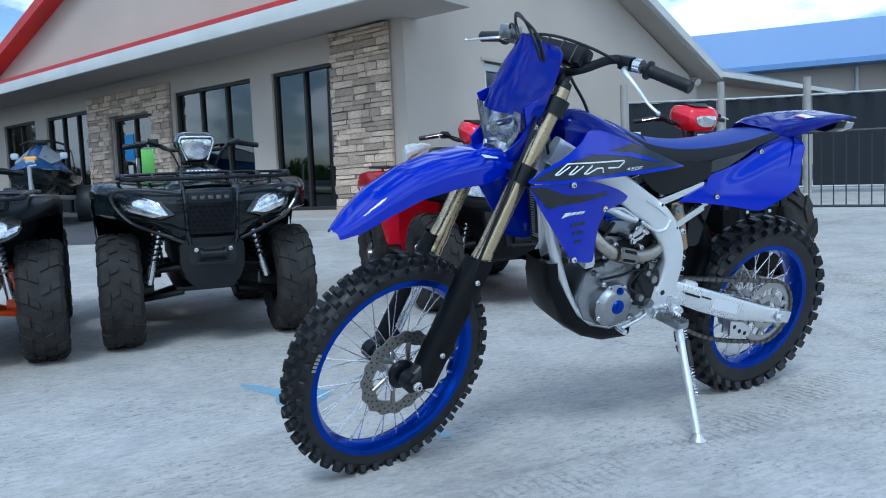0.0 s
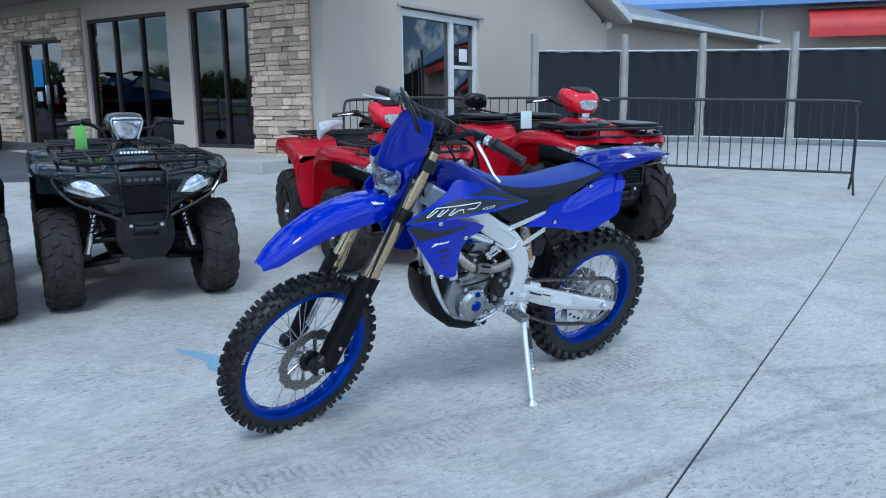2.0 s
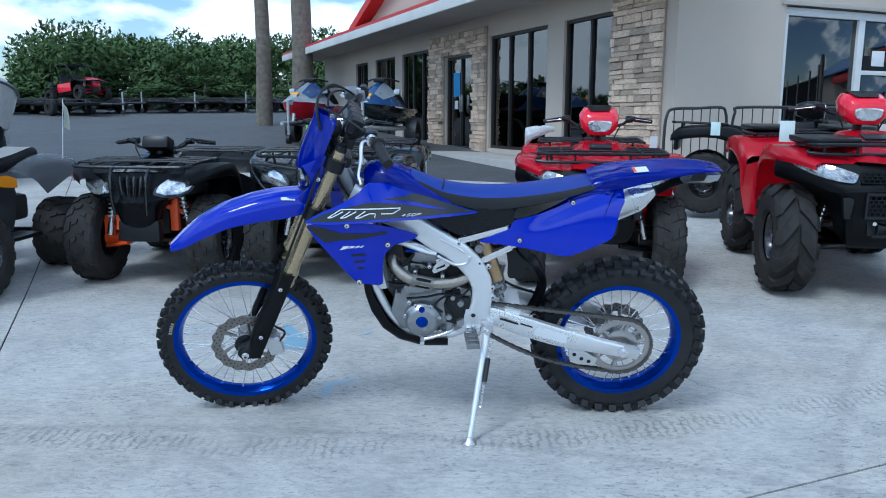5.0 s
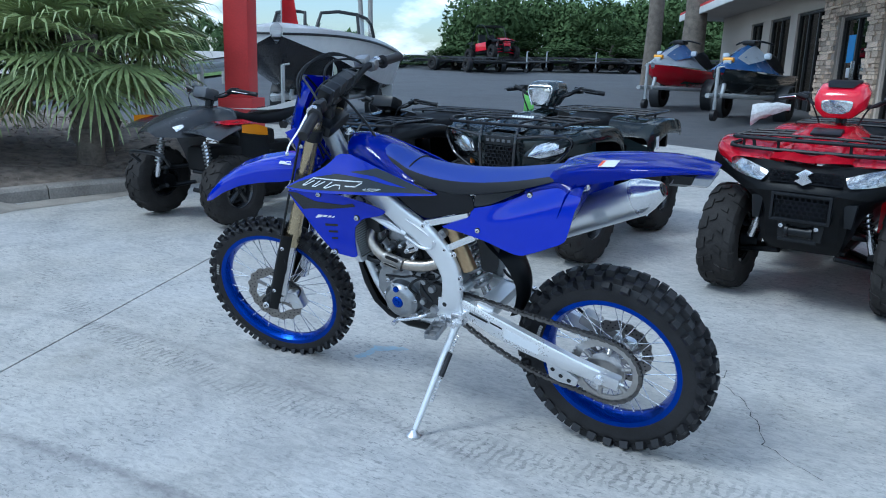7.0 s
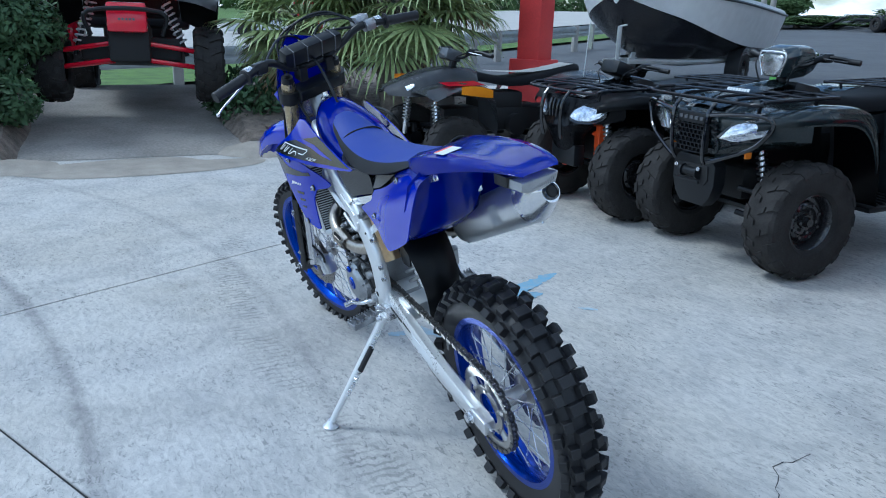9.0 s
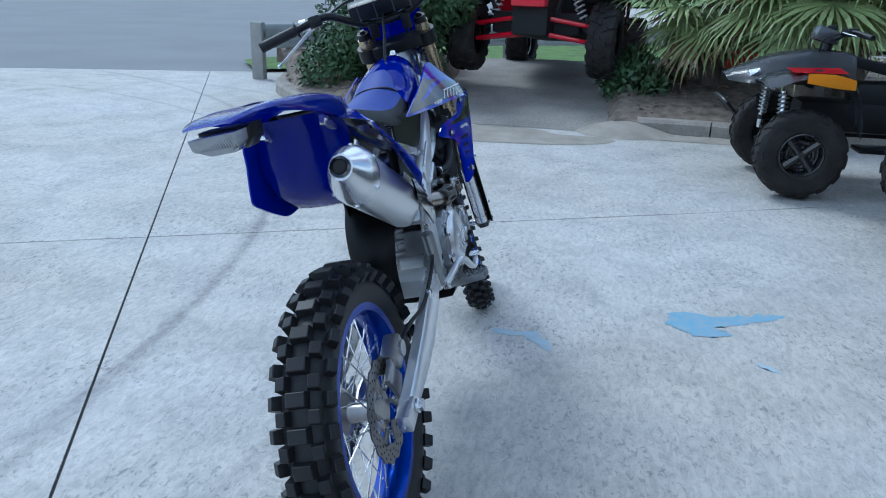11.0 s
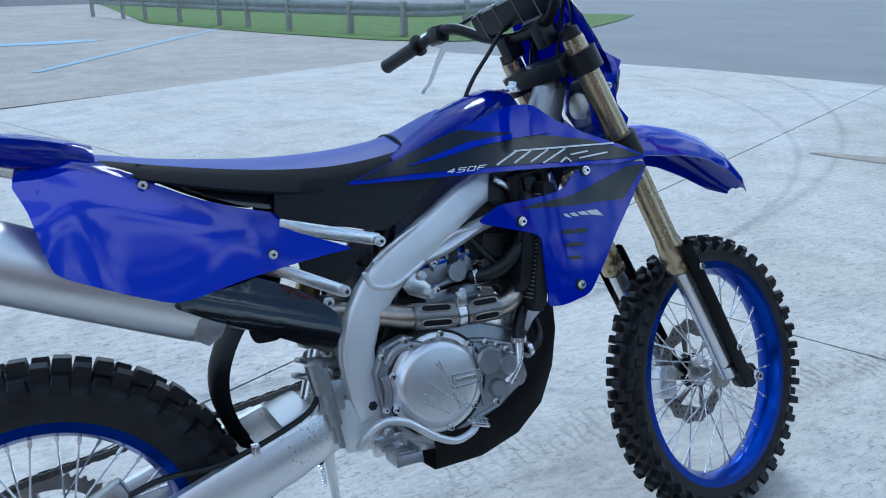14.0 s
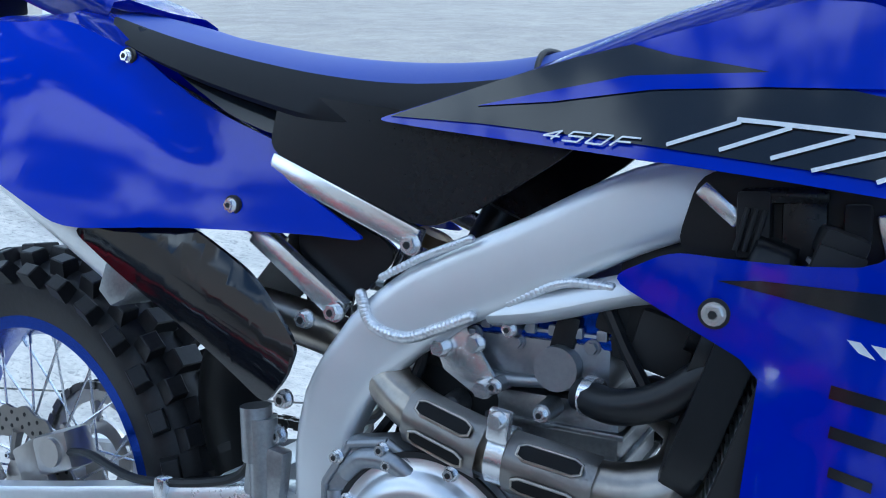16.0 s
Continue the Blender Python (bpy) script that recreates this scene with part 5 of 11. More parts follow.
def front_fender():
    bm = bmesh.new()
    spine = [(-0.42, 0.972), (-0.50, 0.988), (-0.60, 0.987), (-0.70, 0.972), (-0.80, 0.943), (-0.90, 0.892), (-0.97, 0.838), (-1.018, 0.794)]
    halves = (0.040, 0.070, 0.078, 0.078, 0.076, 0.070, 0.056, 0.030)
    drops = (0.030, 0.070, 0.085, 0.075, 0.062, 0.050, 0.036, 0.012)
    top = []
    for (x, w), h, dr in zip(spine, halves, drops):
        row = []
        for s, f in ((-1, 1), (-0.96, 0.45), (-0.80, 0.06), (-0.42, -0.02), (0, 0.02), (0.42, -0.02), (0.80, 0.06), (0.96, 0.45), (1, 1)):
            row.append(Vector((x + 0.2 * dr * max(f, 0), s * h, w - dr * max(f, 0) - min(f, 0) * 0.35)))
        top.append(row)
    rows = []
    for i in range(len(top) - 1):
        for k in range(4):
            s = k / 4
            rows.append([a.lerp(b, s) for a, b in zip(top[i], top[i + 1])])
    rows.append(top[-1])
    loft(bm, rows)
    bmesh.ops.smooth_vert(bm, verts=bm.verts[:], factor=0.4, use_axis_x=True, use_axis_y=False, use_axis_z=True)
    bmesh.ops.solidify(bm, geom=bm.faces[:], thickness=0.0035)
    f = bp("front_fender", bm, M_BLUE, "long glossy blue front fender", steer=True, smooth=55)
    bm = bmesh.new()
    box(bm, (-0.56, -0.058, 0.981), (0.052, 0.016, 0.002), Euler((radians(14), radians(6), 0)).to_matrix().to_4x4())
    bp("fender_sticker", bm, M_WHITE, "small white sticker", f, True, 0)


def headlight():
    """Number-plate mask with the headlight under it."""
    bm = bmesh.new()
    rows = []
    prof = [(1.296, -0.437, 0.068), (1.280, -0.443, 0.090), (1.235, -0.466, 0.106), (1.18, -0.492, 0.114), (1.13, -0.514, 0.118), (1.112, -0.522, 0.114)]
    for w, x, h in prof:
        rows.append([(x + 0.075 * abs(s) ** 2.2, s * h, w - 0.012 * abs(s) + (0.018 * (1 - abs(s)) if w > 1.29 else 0) - (0.0 if w > 1.115 else 0.016 * (1 - abs(s)))) for s in (-1, -0.92, -0.72, -0.42, -0.15, 0.15, 0.42, 0.72, 0.92, 1)])
    loft(bm, rows)
    bmesh.ops.solidify(bm, geom=bm.faces[:], thickness=0.004)
    mask = bp("number_plate", bm, M_BLUE, "glossy blue number plate mask", steer=True, smooth=50)
    bm = bmesh.new()
    # side cheeks that frame the lens
    for side in (-1, 1):
        plate(bm, [(-0.500, 1.125), (-0.410, 1.16), (-0.395, 1.05), (-0.405, 0.99), (-0.46, 0.955), (-0.508, 0.965), (-0.520, 1.00), (-0.480, 1.03), (-0.470, 1.07)], side * 0.098 - 0.003, side * 0.098 + 0.003, 0.002)
    plate(bm, [(-0.103, 0.965), (0.103, 0.965), (0.085, 0.945), (0.0, 0.935), (-0.085, 0.945)], -0.505, -0.43, 0.004, "x")
    for v in bm.verts:
        if abs(v.co.y) > 0.09:
            v.co.y *= 0.72 + 0.28 * max(0, min(1, (v.co.z - 0.95) / 0.16))
    bp("headlight_surround", bm, M_BLUE, "", mask, True, 50)
    bm = bmesh.new()
    rows = []
    for w, h, x in ((1.112, 0.094, -0.512), (1.085, 0.096, -0.519), (1.04, 0.080, -0.523), (1.00, 0.058, -0.520), (0.968, 0.036, -0.508)):
        rows.append([(x + 0.035 * abs(s) ** 2, s * h, w) for s in (-1, -0.66, -0.33, 0, 0.33, 0.66, 1)])
    loft(bm, rows)
    bp("lens", bm, M_CLEAR, "clear headlight lens", mask, True, 60)
    bm = bmesh.new()
    rows = []
    for w, h, x in ((1.108, 0.093, -0.502), (1.07, 0.090, -0.492), (1.04, 0.078, -0.486), (1.00, 0.056, -0.490), (0.970, 0.034, -0.502)):
        rows.append([(x + (0.03 if abs(s) < 0.5 else 0.0), s * h, w) for s in (-1, -0.7, -0.4, -0.1, 0.1, 0.4, 0.7, 1)])
    loft(bm, rows)
    bmesh.ops.subdivide_edges(bm, edges=bm.edges[:], cuts=1, use_grid_fill=True)
    bp("reflector", bm, M_GLASSY, "faceted chrome reflector", mask, True, 8)
    bm = bmesh.new()
    rod(bm, (-0.505, 0, 1.045), (-0.45, 0, 1.045), 0.020, 0.030, 18)
    bp("bulb_shield", bm, M_STEEL, "", mask, True)
    for y in (-0.10, 0.10):
        one_bolt(mask, True, (-0.445, y * 1.0, 1.07), (0, y, 0), 0.006, 0.006)
        one_bolt(mask, True, (-0.400, y * 0.98, 1.15), (0, y, 0), 0.005, 0.006)


def handlebar():
    """Bar with pad, grips, levers, switches and cables."""
    bm = bmesh.new()
    pts = [(-0.225, -0.40, 1.245), (-0.242, -0.29, 1.262), (-0.262, -0.19, 1.275), (-0.300, -0.115, 1.235), (-0.318, -0.05, 1.212), (-0.318, 0.05, 1.212), (-0.300, 0.115, 1.235), (-0.262, 0.19, 1.275), (-0.242, 0.29, 1.262), (-0.225, 0.40, 1.245)]
    tube(bm, pts, 0.0130, 12, 5)
    bar = bp("handlebar", bm, M_BLACK, "black tapered handlebar", steer=True)
    bm = bmesh.new()
    box(bm, (-0.300, 0, 1.262), (0.052, 0.235, 0.060), Matrix.Rotation(radians(28), 4, 'Y'), 0.014)
    pad = bp("bar_pad", bm, M_BLACK, "black foam bar pad with pale lines", bar, True)
    bm = bmesh.new()
    for y, w in ((-0.086, 0.004), (0.086, 0.004), (-0.03, 0.003), (0.03, 0.003)):
        box(bm, (-0.300, y, 1.262), (0.0535, w, 0.0615), Matrix.Rotation(radians(28), 4, 'Y'), 0.0)
    bp("pad_stripe", bm, M_GREYPL, "", bar, True, 0)
    for s in (-1, 1):
        bm = bmesh.new()
        a, b = Vector((-0.2405, s * 0.285, 1.263)), Vector((-0.223, s * 0.412, 1.2435))
        lathe(bm, [(0.0, 0.0), (0.026, 0.0), (0.026, 0.006), (0.0175, 0.010)] + [(0.0165 + 0.0012 * (k % 2), 0.014 + 0.0085 * k) for k in range(13)] + [(0.0185, 0.130), (0.0165, 0.134), (0.0, 0.134)], a, b - a, 20)
        bp("grip", bm, M_RUBBER, "black rubber grip", bar, True)
        bm = bmesh.new()
        c = Vector((-0.255, s * 0.225, 1.270))
        box(bm, c, (0.040, 0.042, 0.040), None, 0.010)
        rod(bm, c + Vector((0, -0.02, 0)), c + Vector((0, 0.02, 0)), 0.020, n=16)
        if s > 0:
            box(bm, c + Vector((-0.035, -0.010, 0.018)), (0.052, 0.056, 0.042), None, 0.010)
        bp("switch_housing", bm, M_BLACK if s < 0 else M_ENGINE, "", bar, True)
        bm = bmesh.new()
        dip = 1.0 if s > 0 else 2.5
        fwd = -0.068 if s > 0 else -0.046
        tube(bm, [c + Vector((-0.02, s * 0.012, -0.004 * dip)), c + Vector((fwd * 0.8, s * 0.025, -0.007 * dip)), c + Vector((fwd, s * 0.085, -0.020 * dip)), c + Vector((-0.060, s * 0.140, -0.032 * dip)), c + Vector((-0.056, s * 0.168, -0.038 * dip))], [0.0075, 0.0080, 0.0062, 0.0052, 0.0048], 10, 5, 0.6)
        vs = bmesh.ops.create_icosphere(bm, subdivisions=2, radius=0.0065)["verts"]
        bmesh.ops.translate(bm, vec=c + Vector((-0.056, s * 0.171, -0.039 * dip)), verts=vs)
        bp("lever", bm, M_ALU, "satin silver lever", bar, True)
        bm = bmesh.new()
        rod(bm, c + Vector((-0.004, s * 0.030, 0)), c + Vector((-0.002, s * 0.052, 0)), 0.019, n=16)
        bp("collar", bm, M_STEEL, "", bar, True)
    cables = (
        [(-0.262, -0.205, 1.268), (-0.33, -0.13, 1.30), (-0.40, -0.05, 1.315), (-0.43, 0.03, 1.29), (-0.40, 0.06, 1.20), (-0.35, 0.05, 1.05), (-0.28, 0.05, 0.90)],
        [(-0.262, 0.20, 1.272), (-0.34, 0.15, 1.335), (-0.41, 0.05, 1.345), (-0.43, -0.05, 1.30), (-0.40, -0.075, 1.18), (-0.37, -0.07, 1.05), (-0.28, -0.06, 0.88)],
        [(-0.265, 0.21, 1.275), (-0.36, 0.13, 1.35), (-0.42, 0.02, 1.335), (-0.425, -0.06, 1.25), (-0.40, -0.07, 1.12), (-0.39, -0.05, 1.00)],
        [(-0.262, 0.23, 1.262), (-0.33, 0.18, 1.31), (-0.38, 0.10, 1.31), (-0.38, 0.05, 1.22), (-0.34, 0.05, 1.08)],
        [(-0.330, -0.01, 1.245), (-0.270, -0.005, 1.222), (-0.222, 0.0, 1.170), (-0.184, 0.0, 1.126), (-0.160, 0.0, 1.090), (-0.146, 0.0, 1.060)],
    )
    for k, pts in enumerate(cables):
        bm = bmesh.new()
        tube(bm, pts, 0.0042 if k < 4 else 0.0048, 8, 6)
        bp("cable", bm, M_BLACK, "black control cable", bar, k < 4)
    bm = bmesh.new()
    for y in (-0.055, 0.055):
        box(bm, (-0.322, y, 1.195), (0.045, 0.032, 0.055), Matrix.Rotation(radians(23), 4, 'Y'), 0.006)
    box(bm, (-0.365, 0.0, 1.225), (0.030, 0.075, 0.045), Matrix.Rotation(radians(30), 4, 'Y'), 0.008)
    bp("bar_mount", bm, M_BLACK, "", bar, True)


front_fender()
headlight()
handlebar()


# --- frame
def main_frame():
    spar = [(-0.315, 0.985), (-0.20, 0.925), (-0.10, 0.888), (0.00, 0.825), (0.085, 0.772), (0.150, 0.705), (0.182, 0.63), (0.180, 0.555), (0.165, 0.50)]
    offs = (0.050, 0.075, 0.090, 0.100, 0.103, 0.104, 0.106, 0.106, 0.104)
    wids = (0.036, 0.034, 0.035, 0.036, 0.038, 0.036, 0.034, 0.034, 0.036)
    fr = bp("frame", rod(bmesh.new(), (-0.372, 0, 1.10), (-0.300, 0, 0.935), 0.036, n=24), M_CASTING, "silver aluminium twin-spar frame")
    for s in (-1, 1):
        bm = bmesh.new()
        pts3 = [Vector((x, s * o, w)) for (x, w), o in zip(spar, offs)]
        path = smooth_path(pts3, 5)
        rows = []
        for i, p in enumerate(path):
            d = (path[min(i + 1, len(path) - 1)] - path[max(i - 1, 0)]).normalized()
            nrm = Vector((-d.z, 0, d.x)).normalized()
            f = i / (len(path) - 1) * (len(wids) - 1)
            h = wids[min(int(f), len(wids) - 1)] * (1.18 if s < 0 else 1.0)
            t = 0.016
            ring = []
            for k in range(24):
                q = 2 * math.pi * k / 24
                ca, sa = math.cos(q), math.sin(q)
                ring.append(p + nrm * h * math.copysign(abs(ca) ** 0.45, ca) + Vector((0, 1.12 * t * math.copysign(abs(sa) ** 0.62, sa), 0)))
            rows.append(ring)
        loft(bm, rows, True, True)
        bp("main_spar", bm, M_FRAME, "", fr, still=True)
        bm = bmesh.new()
        tube(bm, [(-0.300, s * 0.050, 0.940), (-0.20, s * 0.086, 0.838), (-0.115, s * 0.097, 0.808), (-0.045, s * 0.098, 0.780), (0.005, s * 0.094, 0.765)], [0.020, 0.019, 0.020, 0.021, 0.020], 12, 5, 0.7)
        bp("lower_spar", bm, M_FRAME, "", fr)
        # pivot boss and footpeg bracket
        bm = bmesh.new()
        plate(bm, [(0.12, 0.53), (0.21, 0.53), (0.222, 0.46), (0.205, 0.425), (0.13, 0.42), (0.105, 0.45)], s * 0.09, s * 0.115, 0.006)
        rod(bm, (0.150, s * 0.10, 0.508), (0.150, s * 0.122, 0.508), 0.020, n=20)
        bp("pivot_plate", bm, M_FRAME, "", fr)
        # near-black cap for the shade inside the pivot bore
        bm = bmesh.new()
        rod(bm, (0.150, s * 0.120, 0.508), (0.150, s * 0.1235, 0.508), 0.0095, n=6)
        bp("pivot_hole", bm, M_DARK, "", fr)
        # weld beads
        for weld, wy, r in (([(0.134, 0.757), (0.118, 0.731), (0.081, 0.726), (0.046, 0.742), (0.015, 0.760)], 0.1225, 0.0060),
                            ([(0.112, 0.778), (0.077, 0.801), (0.052, 0.815), (0.025, 0.829)], 0.1222, 0.0042),
                            ([(-0.016, 0.778), (-0.048, 0.798), (-0.071, 0.807), (-0.104, 0.809)], 0.1125, 0.0046)):
            bm = bmesh.new()
            for p in smooth_path([Vector((x, s * wy, w)) for x, w in weld], 9):
                vs = bmesh.ops.create_icosphere(bm, subdivisions=2, radius=r)["verts"]
                bmesh.ops.translate(bm, vec=p, verts=vs)
            bp("weld_bead", bm, M_ALU, "", fr)
        bm = bmesh.new()
        tube(bm, [(0.15, s * 0.07, 0.44), (0.05, s * 0.075, 0.395), (-0.08, s * 0.075, 0.40), (-0.17, s * 0.065, 0.47), (-0.235, s * 0.05, 0.60), (-0.28, s * 0.03, 0.76), (-0.33, 0.0, 0.95)], [0.018, 0.016, 0.015, 0.016, 0.018, 0.020, 0.025], 12, 5)
        bp("cradle", bm, M_FRAME, "", fr)
        # engine hanger plate with bolts
        bm = bmesh.new()
        plate(bm, [(0.065, 0.735), (0.03, 0.748), (-0.012, 0.70), (0.005, 0.682), (0.045, 0.70)], s * 0.098, s * 0.104, 0.002)
        for x, w in ((0.048, 0.722), (0.014, 0.733), (0.000, 0.694)):
            bolt(bm, (x, s * 0.105, w), (0, s, 0), 0.0075, 0.010)
        bp("engine_hanger", bm, M_STEEL, "", fr)
        # subframe tubes
        bm = bmesh.new()
        for a, b in (((0.090, 0.815), (0.275, 0.868)), ((0.168, 0.728), (0.290, 0.792))):
            pa, pb = Vector((a[0], s * 0.098, a[1])), Vector((b[0], s * 0.098, b[1]))
            d = pb - pa
            box(bm, (pa + pb) / 2, (d.length, 0.016, 0.024), Matrix.Rotation(-math.atan2(d.z, d.x), 4, 'Y'), 0.003)
        box(bm, (0.48, s * 0.075, 0.94), (0.46, 0.014, 0.022), Matrix.Rotation(radians(-19), 4, 'Y'), 0.003)
        box(bm, (0.44, s * 0.075, 0.845), (0.36, 0.014, 0.020), Matrix.Rotation(radians(-22), 4, 'Y'), 0.003)
        bp("subframe_tube", bm, M_SUBFRAME, "bright square alloy tube", fr)
        for x, w in ((0.091, 0.812), (0.170, 0.730), (0.205, 0.715), (0.222, 0.625), (0.225, 0.585)):
            one_bolt(fr, False, (x, s * 0.109, w), (0, s, 0), 0.008, 0.009)
    return fr


set_back = "right"
main_frame()


# --- engine
def engine():
    bm = bmesh.new()
    plate(bm, [(-0.155, 0.60), (-0.05, 0.64), (0.06, 0.63), (0.14, 0.60), (0.165, 0.52), (0.13, 0.44), (0.05, 0.405), (-0.06, 0.40), (-0.14, 0.43), (-0.175, 0.50)], -0.090, 0.115, 0.012)
    eng = bp("engine", bm, M_ENGINE, "grey cast single-cylinder engine")
    up = Matrix.Translation((-0.045, 0, 0.62)) @ Matrix.Rotation(radians(6), 4, 'Y')
    bm = bmesh.new()
    box(bm, (0, 0.0, 0.035), (0.125, 0.150, 0.10), None, 0.010)
    bp("cylinder", moved(bm, up), M_ENGINE, "", eng)
    for k in range(3):
        bm = bmesh.new()
        box(bm, (0, 0.0, 0.005 + k * 0.026), (0.134, 0.160, 0.006), None, 0.002)
        bp("cooling_fin", moved(bm, up), M_ENGINE, "", eng)
    bm = bmesh.new()
    box(bm, (0, 0, 0.110), (0.150, 0.178, 0.055), None, 0.010)
    rod(bm, (-0.03, 0.09, 0.105), (-0.03, 0.107, 0.105), 0.020, n=18)
    for x, w in ((-0.058, 0.095), (-0.058, 0.125), (0.055, 0.095), (0.055, 0.125), (0.012, 0.122)):
        bolt(bm, (x, 0.089, w), (0, 1, 0), 0.0055, 0.007)
    for k in range(7):
        box(bm, (-0.066 + k * 0.022, 0.089, 0.136), (0.010, 0.008, 0.010), None, 0.002)
    tube(bm, [(-0.070, 0.088, 0.086), (-0.030, 0.092, 0.090), (0.020, 0.092, 0.086), (0.070, 0.088, 0.090)], 0.006, 10, 5)
    bp("cylinder_head", moved(bm, up), M_CASTING, "", eng)
    bm = bmesh.new()
    box(bm, (0.0, 0, 0.158), (0.152, 0.168, 0.042), None, 0.012)
    box(bm, (0.0, 0, 0.140), (0.160, 0.178, 0.010), None, 0.003)
    bp("valve_cover", moved(bm, up), M_BLUEANOD, "blue anodised cam cover", eng)
    # clutch side
    c = Vector((0.022, 0.118, 0.528))
    bm = bmesh.new()
    outline = [(-0.155, 0.51), (-0.15, 0.570), (-0.10, 0.590), (-0.03, 0.602), (0.03, 0.616), (0.079, 0.632), (0.122, 0.618), (0.146, 0.57), (0.135, 0.48), (0.08, 0.43), (-0.03, 0.425), (-0.11, 0.45)]
    plate(bm, outline, 0.112, 0.138, 0.006)
    bp("right_crankcase_cover", bm, M_CASTING, "", eng)
    for k in range(len(outline)):
        bm = bmesh.new()
        a, b = outline[k], outline[(k + 1) % len(outline)]
        rod(bm, (a[0] * 0.97, 0.137, 0.525 + (a[1] - 0.525) * 0.955), (b[0] * 0.97, 0.137, 0.525 + (b[1] - 0.525) * 0.955), 0.0045, n=10)
        bp("cover_lip", bm, M_CASTING, "", eng)
    for pts, r in (([(0.118, 0.137, 0.585), (0.100, 0.140, 0.606), (0.070, 0.140, 0.612), (0.045, 0.139, 0.604)], 0.010), ([(0.128, 0.137, 0.500), (0.122, 0.140, 0.535), (0.128, 0.138, 0.565)], 0.009), ([(-0.065, 0.137, 0.585), (-0.060, 0.139, 0.560), (-0.068, 0.139, 0.505), (-0.075, 0.137, 0.460)], 0.005)):
        bm = bmesh.new()
        tube(bm, pts, r, 12, 5)
        bp("cover_rib", bm, M_CASTING, "", eng)
    bm = bmesh.new()
    lathe(bm, [(0.104, 0.0), (0.104, 0.004), (0.0985, 0.004), (0.0985, 0.0)], (0.022, 0.1375, 0.528), (0, 1, 0), 56, closed=True)
    bp("cover_joint", bm, M_DARK, "", eng)
    bm = bmesh.new()
    lathe(bm, [(0.0, 0.040), (0.070, 0.040), (0.077, 0.038), (0.084, 0.030), (0.087, 0.026), (0.089, 0.024), (0.098, 0.023), (0.099, 0.020), (0.099, 0.0), (0.0, 0.0)], c, (0, 1, 0), 56)
    clutch = bp("clutch_cover", bm, M_ALU, "round silver clutch cover with raised rays", eng)
    bm = bmesh.new()
    y = c.y + 0.041
    for a, b in (((0.030, 0.600), (-0.030, 0.505)), ((0.022, 0.602), (-0.012, 0.500)), ((0.048, 0.565), (-0.028, 0.500)), ((0.058, 0.545), (0.000, 0.497)), ((0.062, 0.53), (0.010, 0.494))):
        pa, pb = Vector((a[0], y, a[1] - 0.027)), Vector((b[0], y, b[1] - 0.027))
        d = pb - pa
        box(bm, (pa + pb) / 2, (d.length, 0.005, 0.0030), Matrix.Rotation(-math.atan2(d.z, d.x), 4, 'Y'), 0.0008)
    for x0, x1, w0, w1 in ((-0.060, -0.004, 0.566, 0.5685), (-0.060, -0.004, 0.5415, 0.544), (-0.0625, -0.060, 0.5415, 0.5685), (-0.004, -0.0015, 0.5415, 0.5685)):
        box(bm, ((x0 + x1) / 2, y, (w0 + w1) / 2 - 0.027), (x1 - x0, 0.003, w1 - w0))
    box(bm, (-0.032, y, 0.528), (0.044, 0.003, 0.010), None, 0.001)
    bp("raised_badge", bm, M_STEEL, "raised bars on the cover", eng, smooth=0)
    for k in range(9):
        a = radians(20 + 40 * k)
        one_bolt(eng, False, (c.x + 0.095 * math.cos(a), c.y + 0.022, c.z + 0.095 * math.sin(a)), (0, 1, 0), 0.0056, 0.008)
    for x, w in ((-0.146, 0.548), (-0.142, 0.498), (-0.09, 0.585), (0.079, 0.622), (0.128, 0.600), (0.132, 0.50), (-0.10, 0.462), (-0.135, 0.562), (-0.115, 0.575)):
        one_bolt(eng, False, (x, 0.139, w), (0, 1, 0), 0.0054, 0.008)
    for x, w, r, h in ((-0.092, 0.548, 0.029, 0.020), (-0.128, 0.535, 0.021, 0.026), (-0.105, 0.490, 0.018, 0.018)):
        bm = bmesh.new()
        lathe(bm, [(0.0, h), (r * 0.85, h), (r, h - 0.005), (r, 0.0), (0.0, 0.0)], (x, 0.134, w), (0, 1, 0), 32)
        bp("oil_filter_cover", bm, M_CASTING, "", eng)
    # water pump spout and hoses
    bm = bmesh.new()
    tube(bm, [(-0.130, 0.140, 0.495), (-0.150, 0.142, 0.52), (-0.162, 0.140, 0.542), (-0.167, 0.136, 0.572)], [0.012, 0.011, 0.010, 0.010], 14, 5)
    bp("water_spout", bm, M_STEEL, "polished water pipe", eng)
    for pts, r in (([(-0.090, 0.105, 0.712), (-0.125, 0.125, 0.715), (-0.165, 0.135, 0.735), (-0.205, 0.135, 0.775), (-0.235, 0.13, 0.81)], 0.015),
                   ([(-0.167, 0.136, 0.568), (-0.175, 0.128, 0.60), (-0.195, 0.115, 0.63)], 0.013),
                   ([(-0.185, 0.128, 0.545), (-0.225, 0.115, 0.56), (-0.243, 0.06, 0.60), (-0.240, -0.06, 0.62)], 0.011),
                   ([(-0.05, -0.085, 0.66), (-0.13, -0.11, 0.63), (-0.20, -0.12, 0.655), (-0.235, -0.12, 0.70)], 0.011),
                   ([(0.05, 0.02, 0.72), (0.08, 0.03, 0.78), (0.06, 0.02, 0.86)], 0.022)):
        bm = bmesh.new()
        tube(bm, pts, r, 14, 6)
        bp("hose", bm, M_BLACK, "black rubber hose", eng)
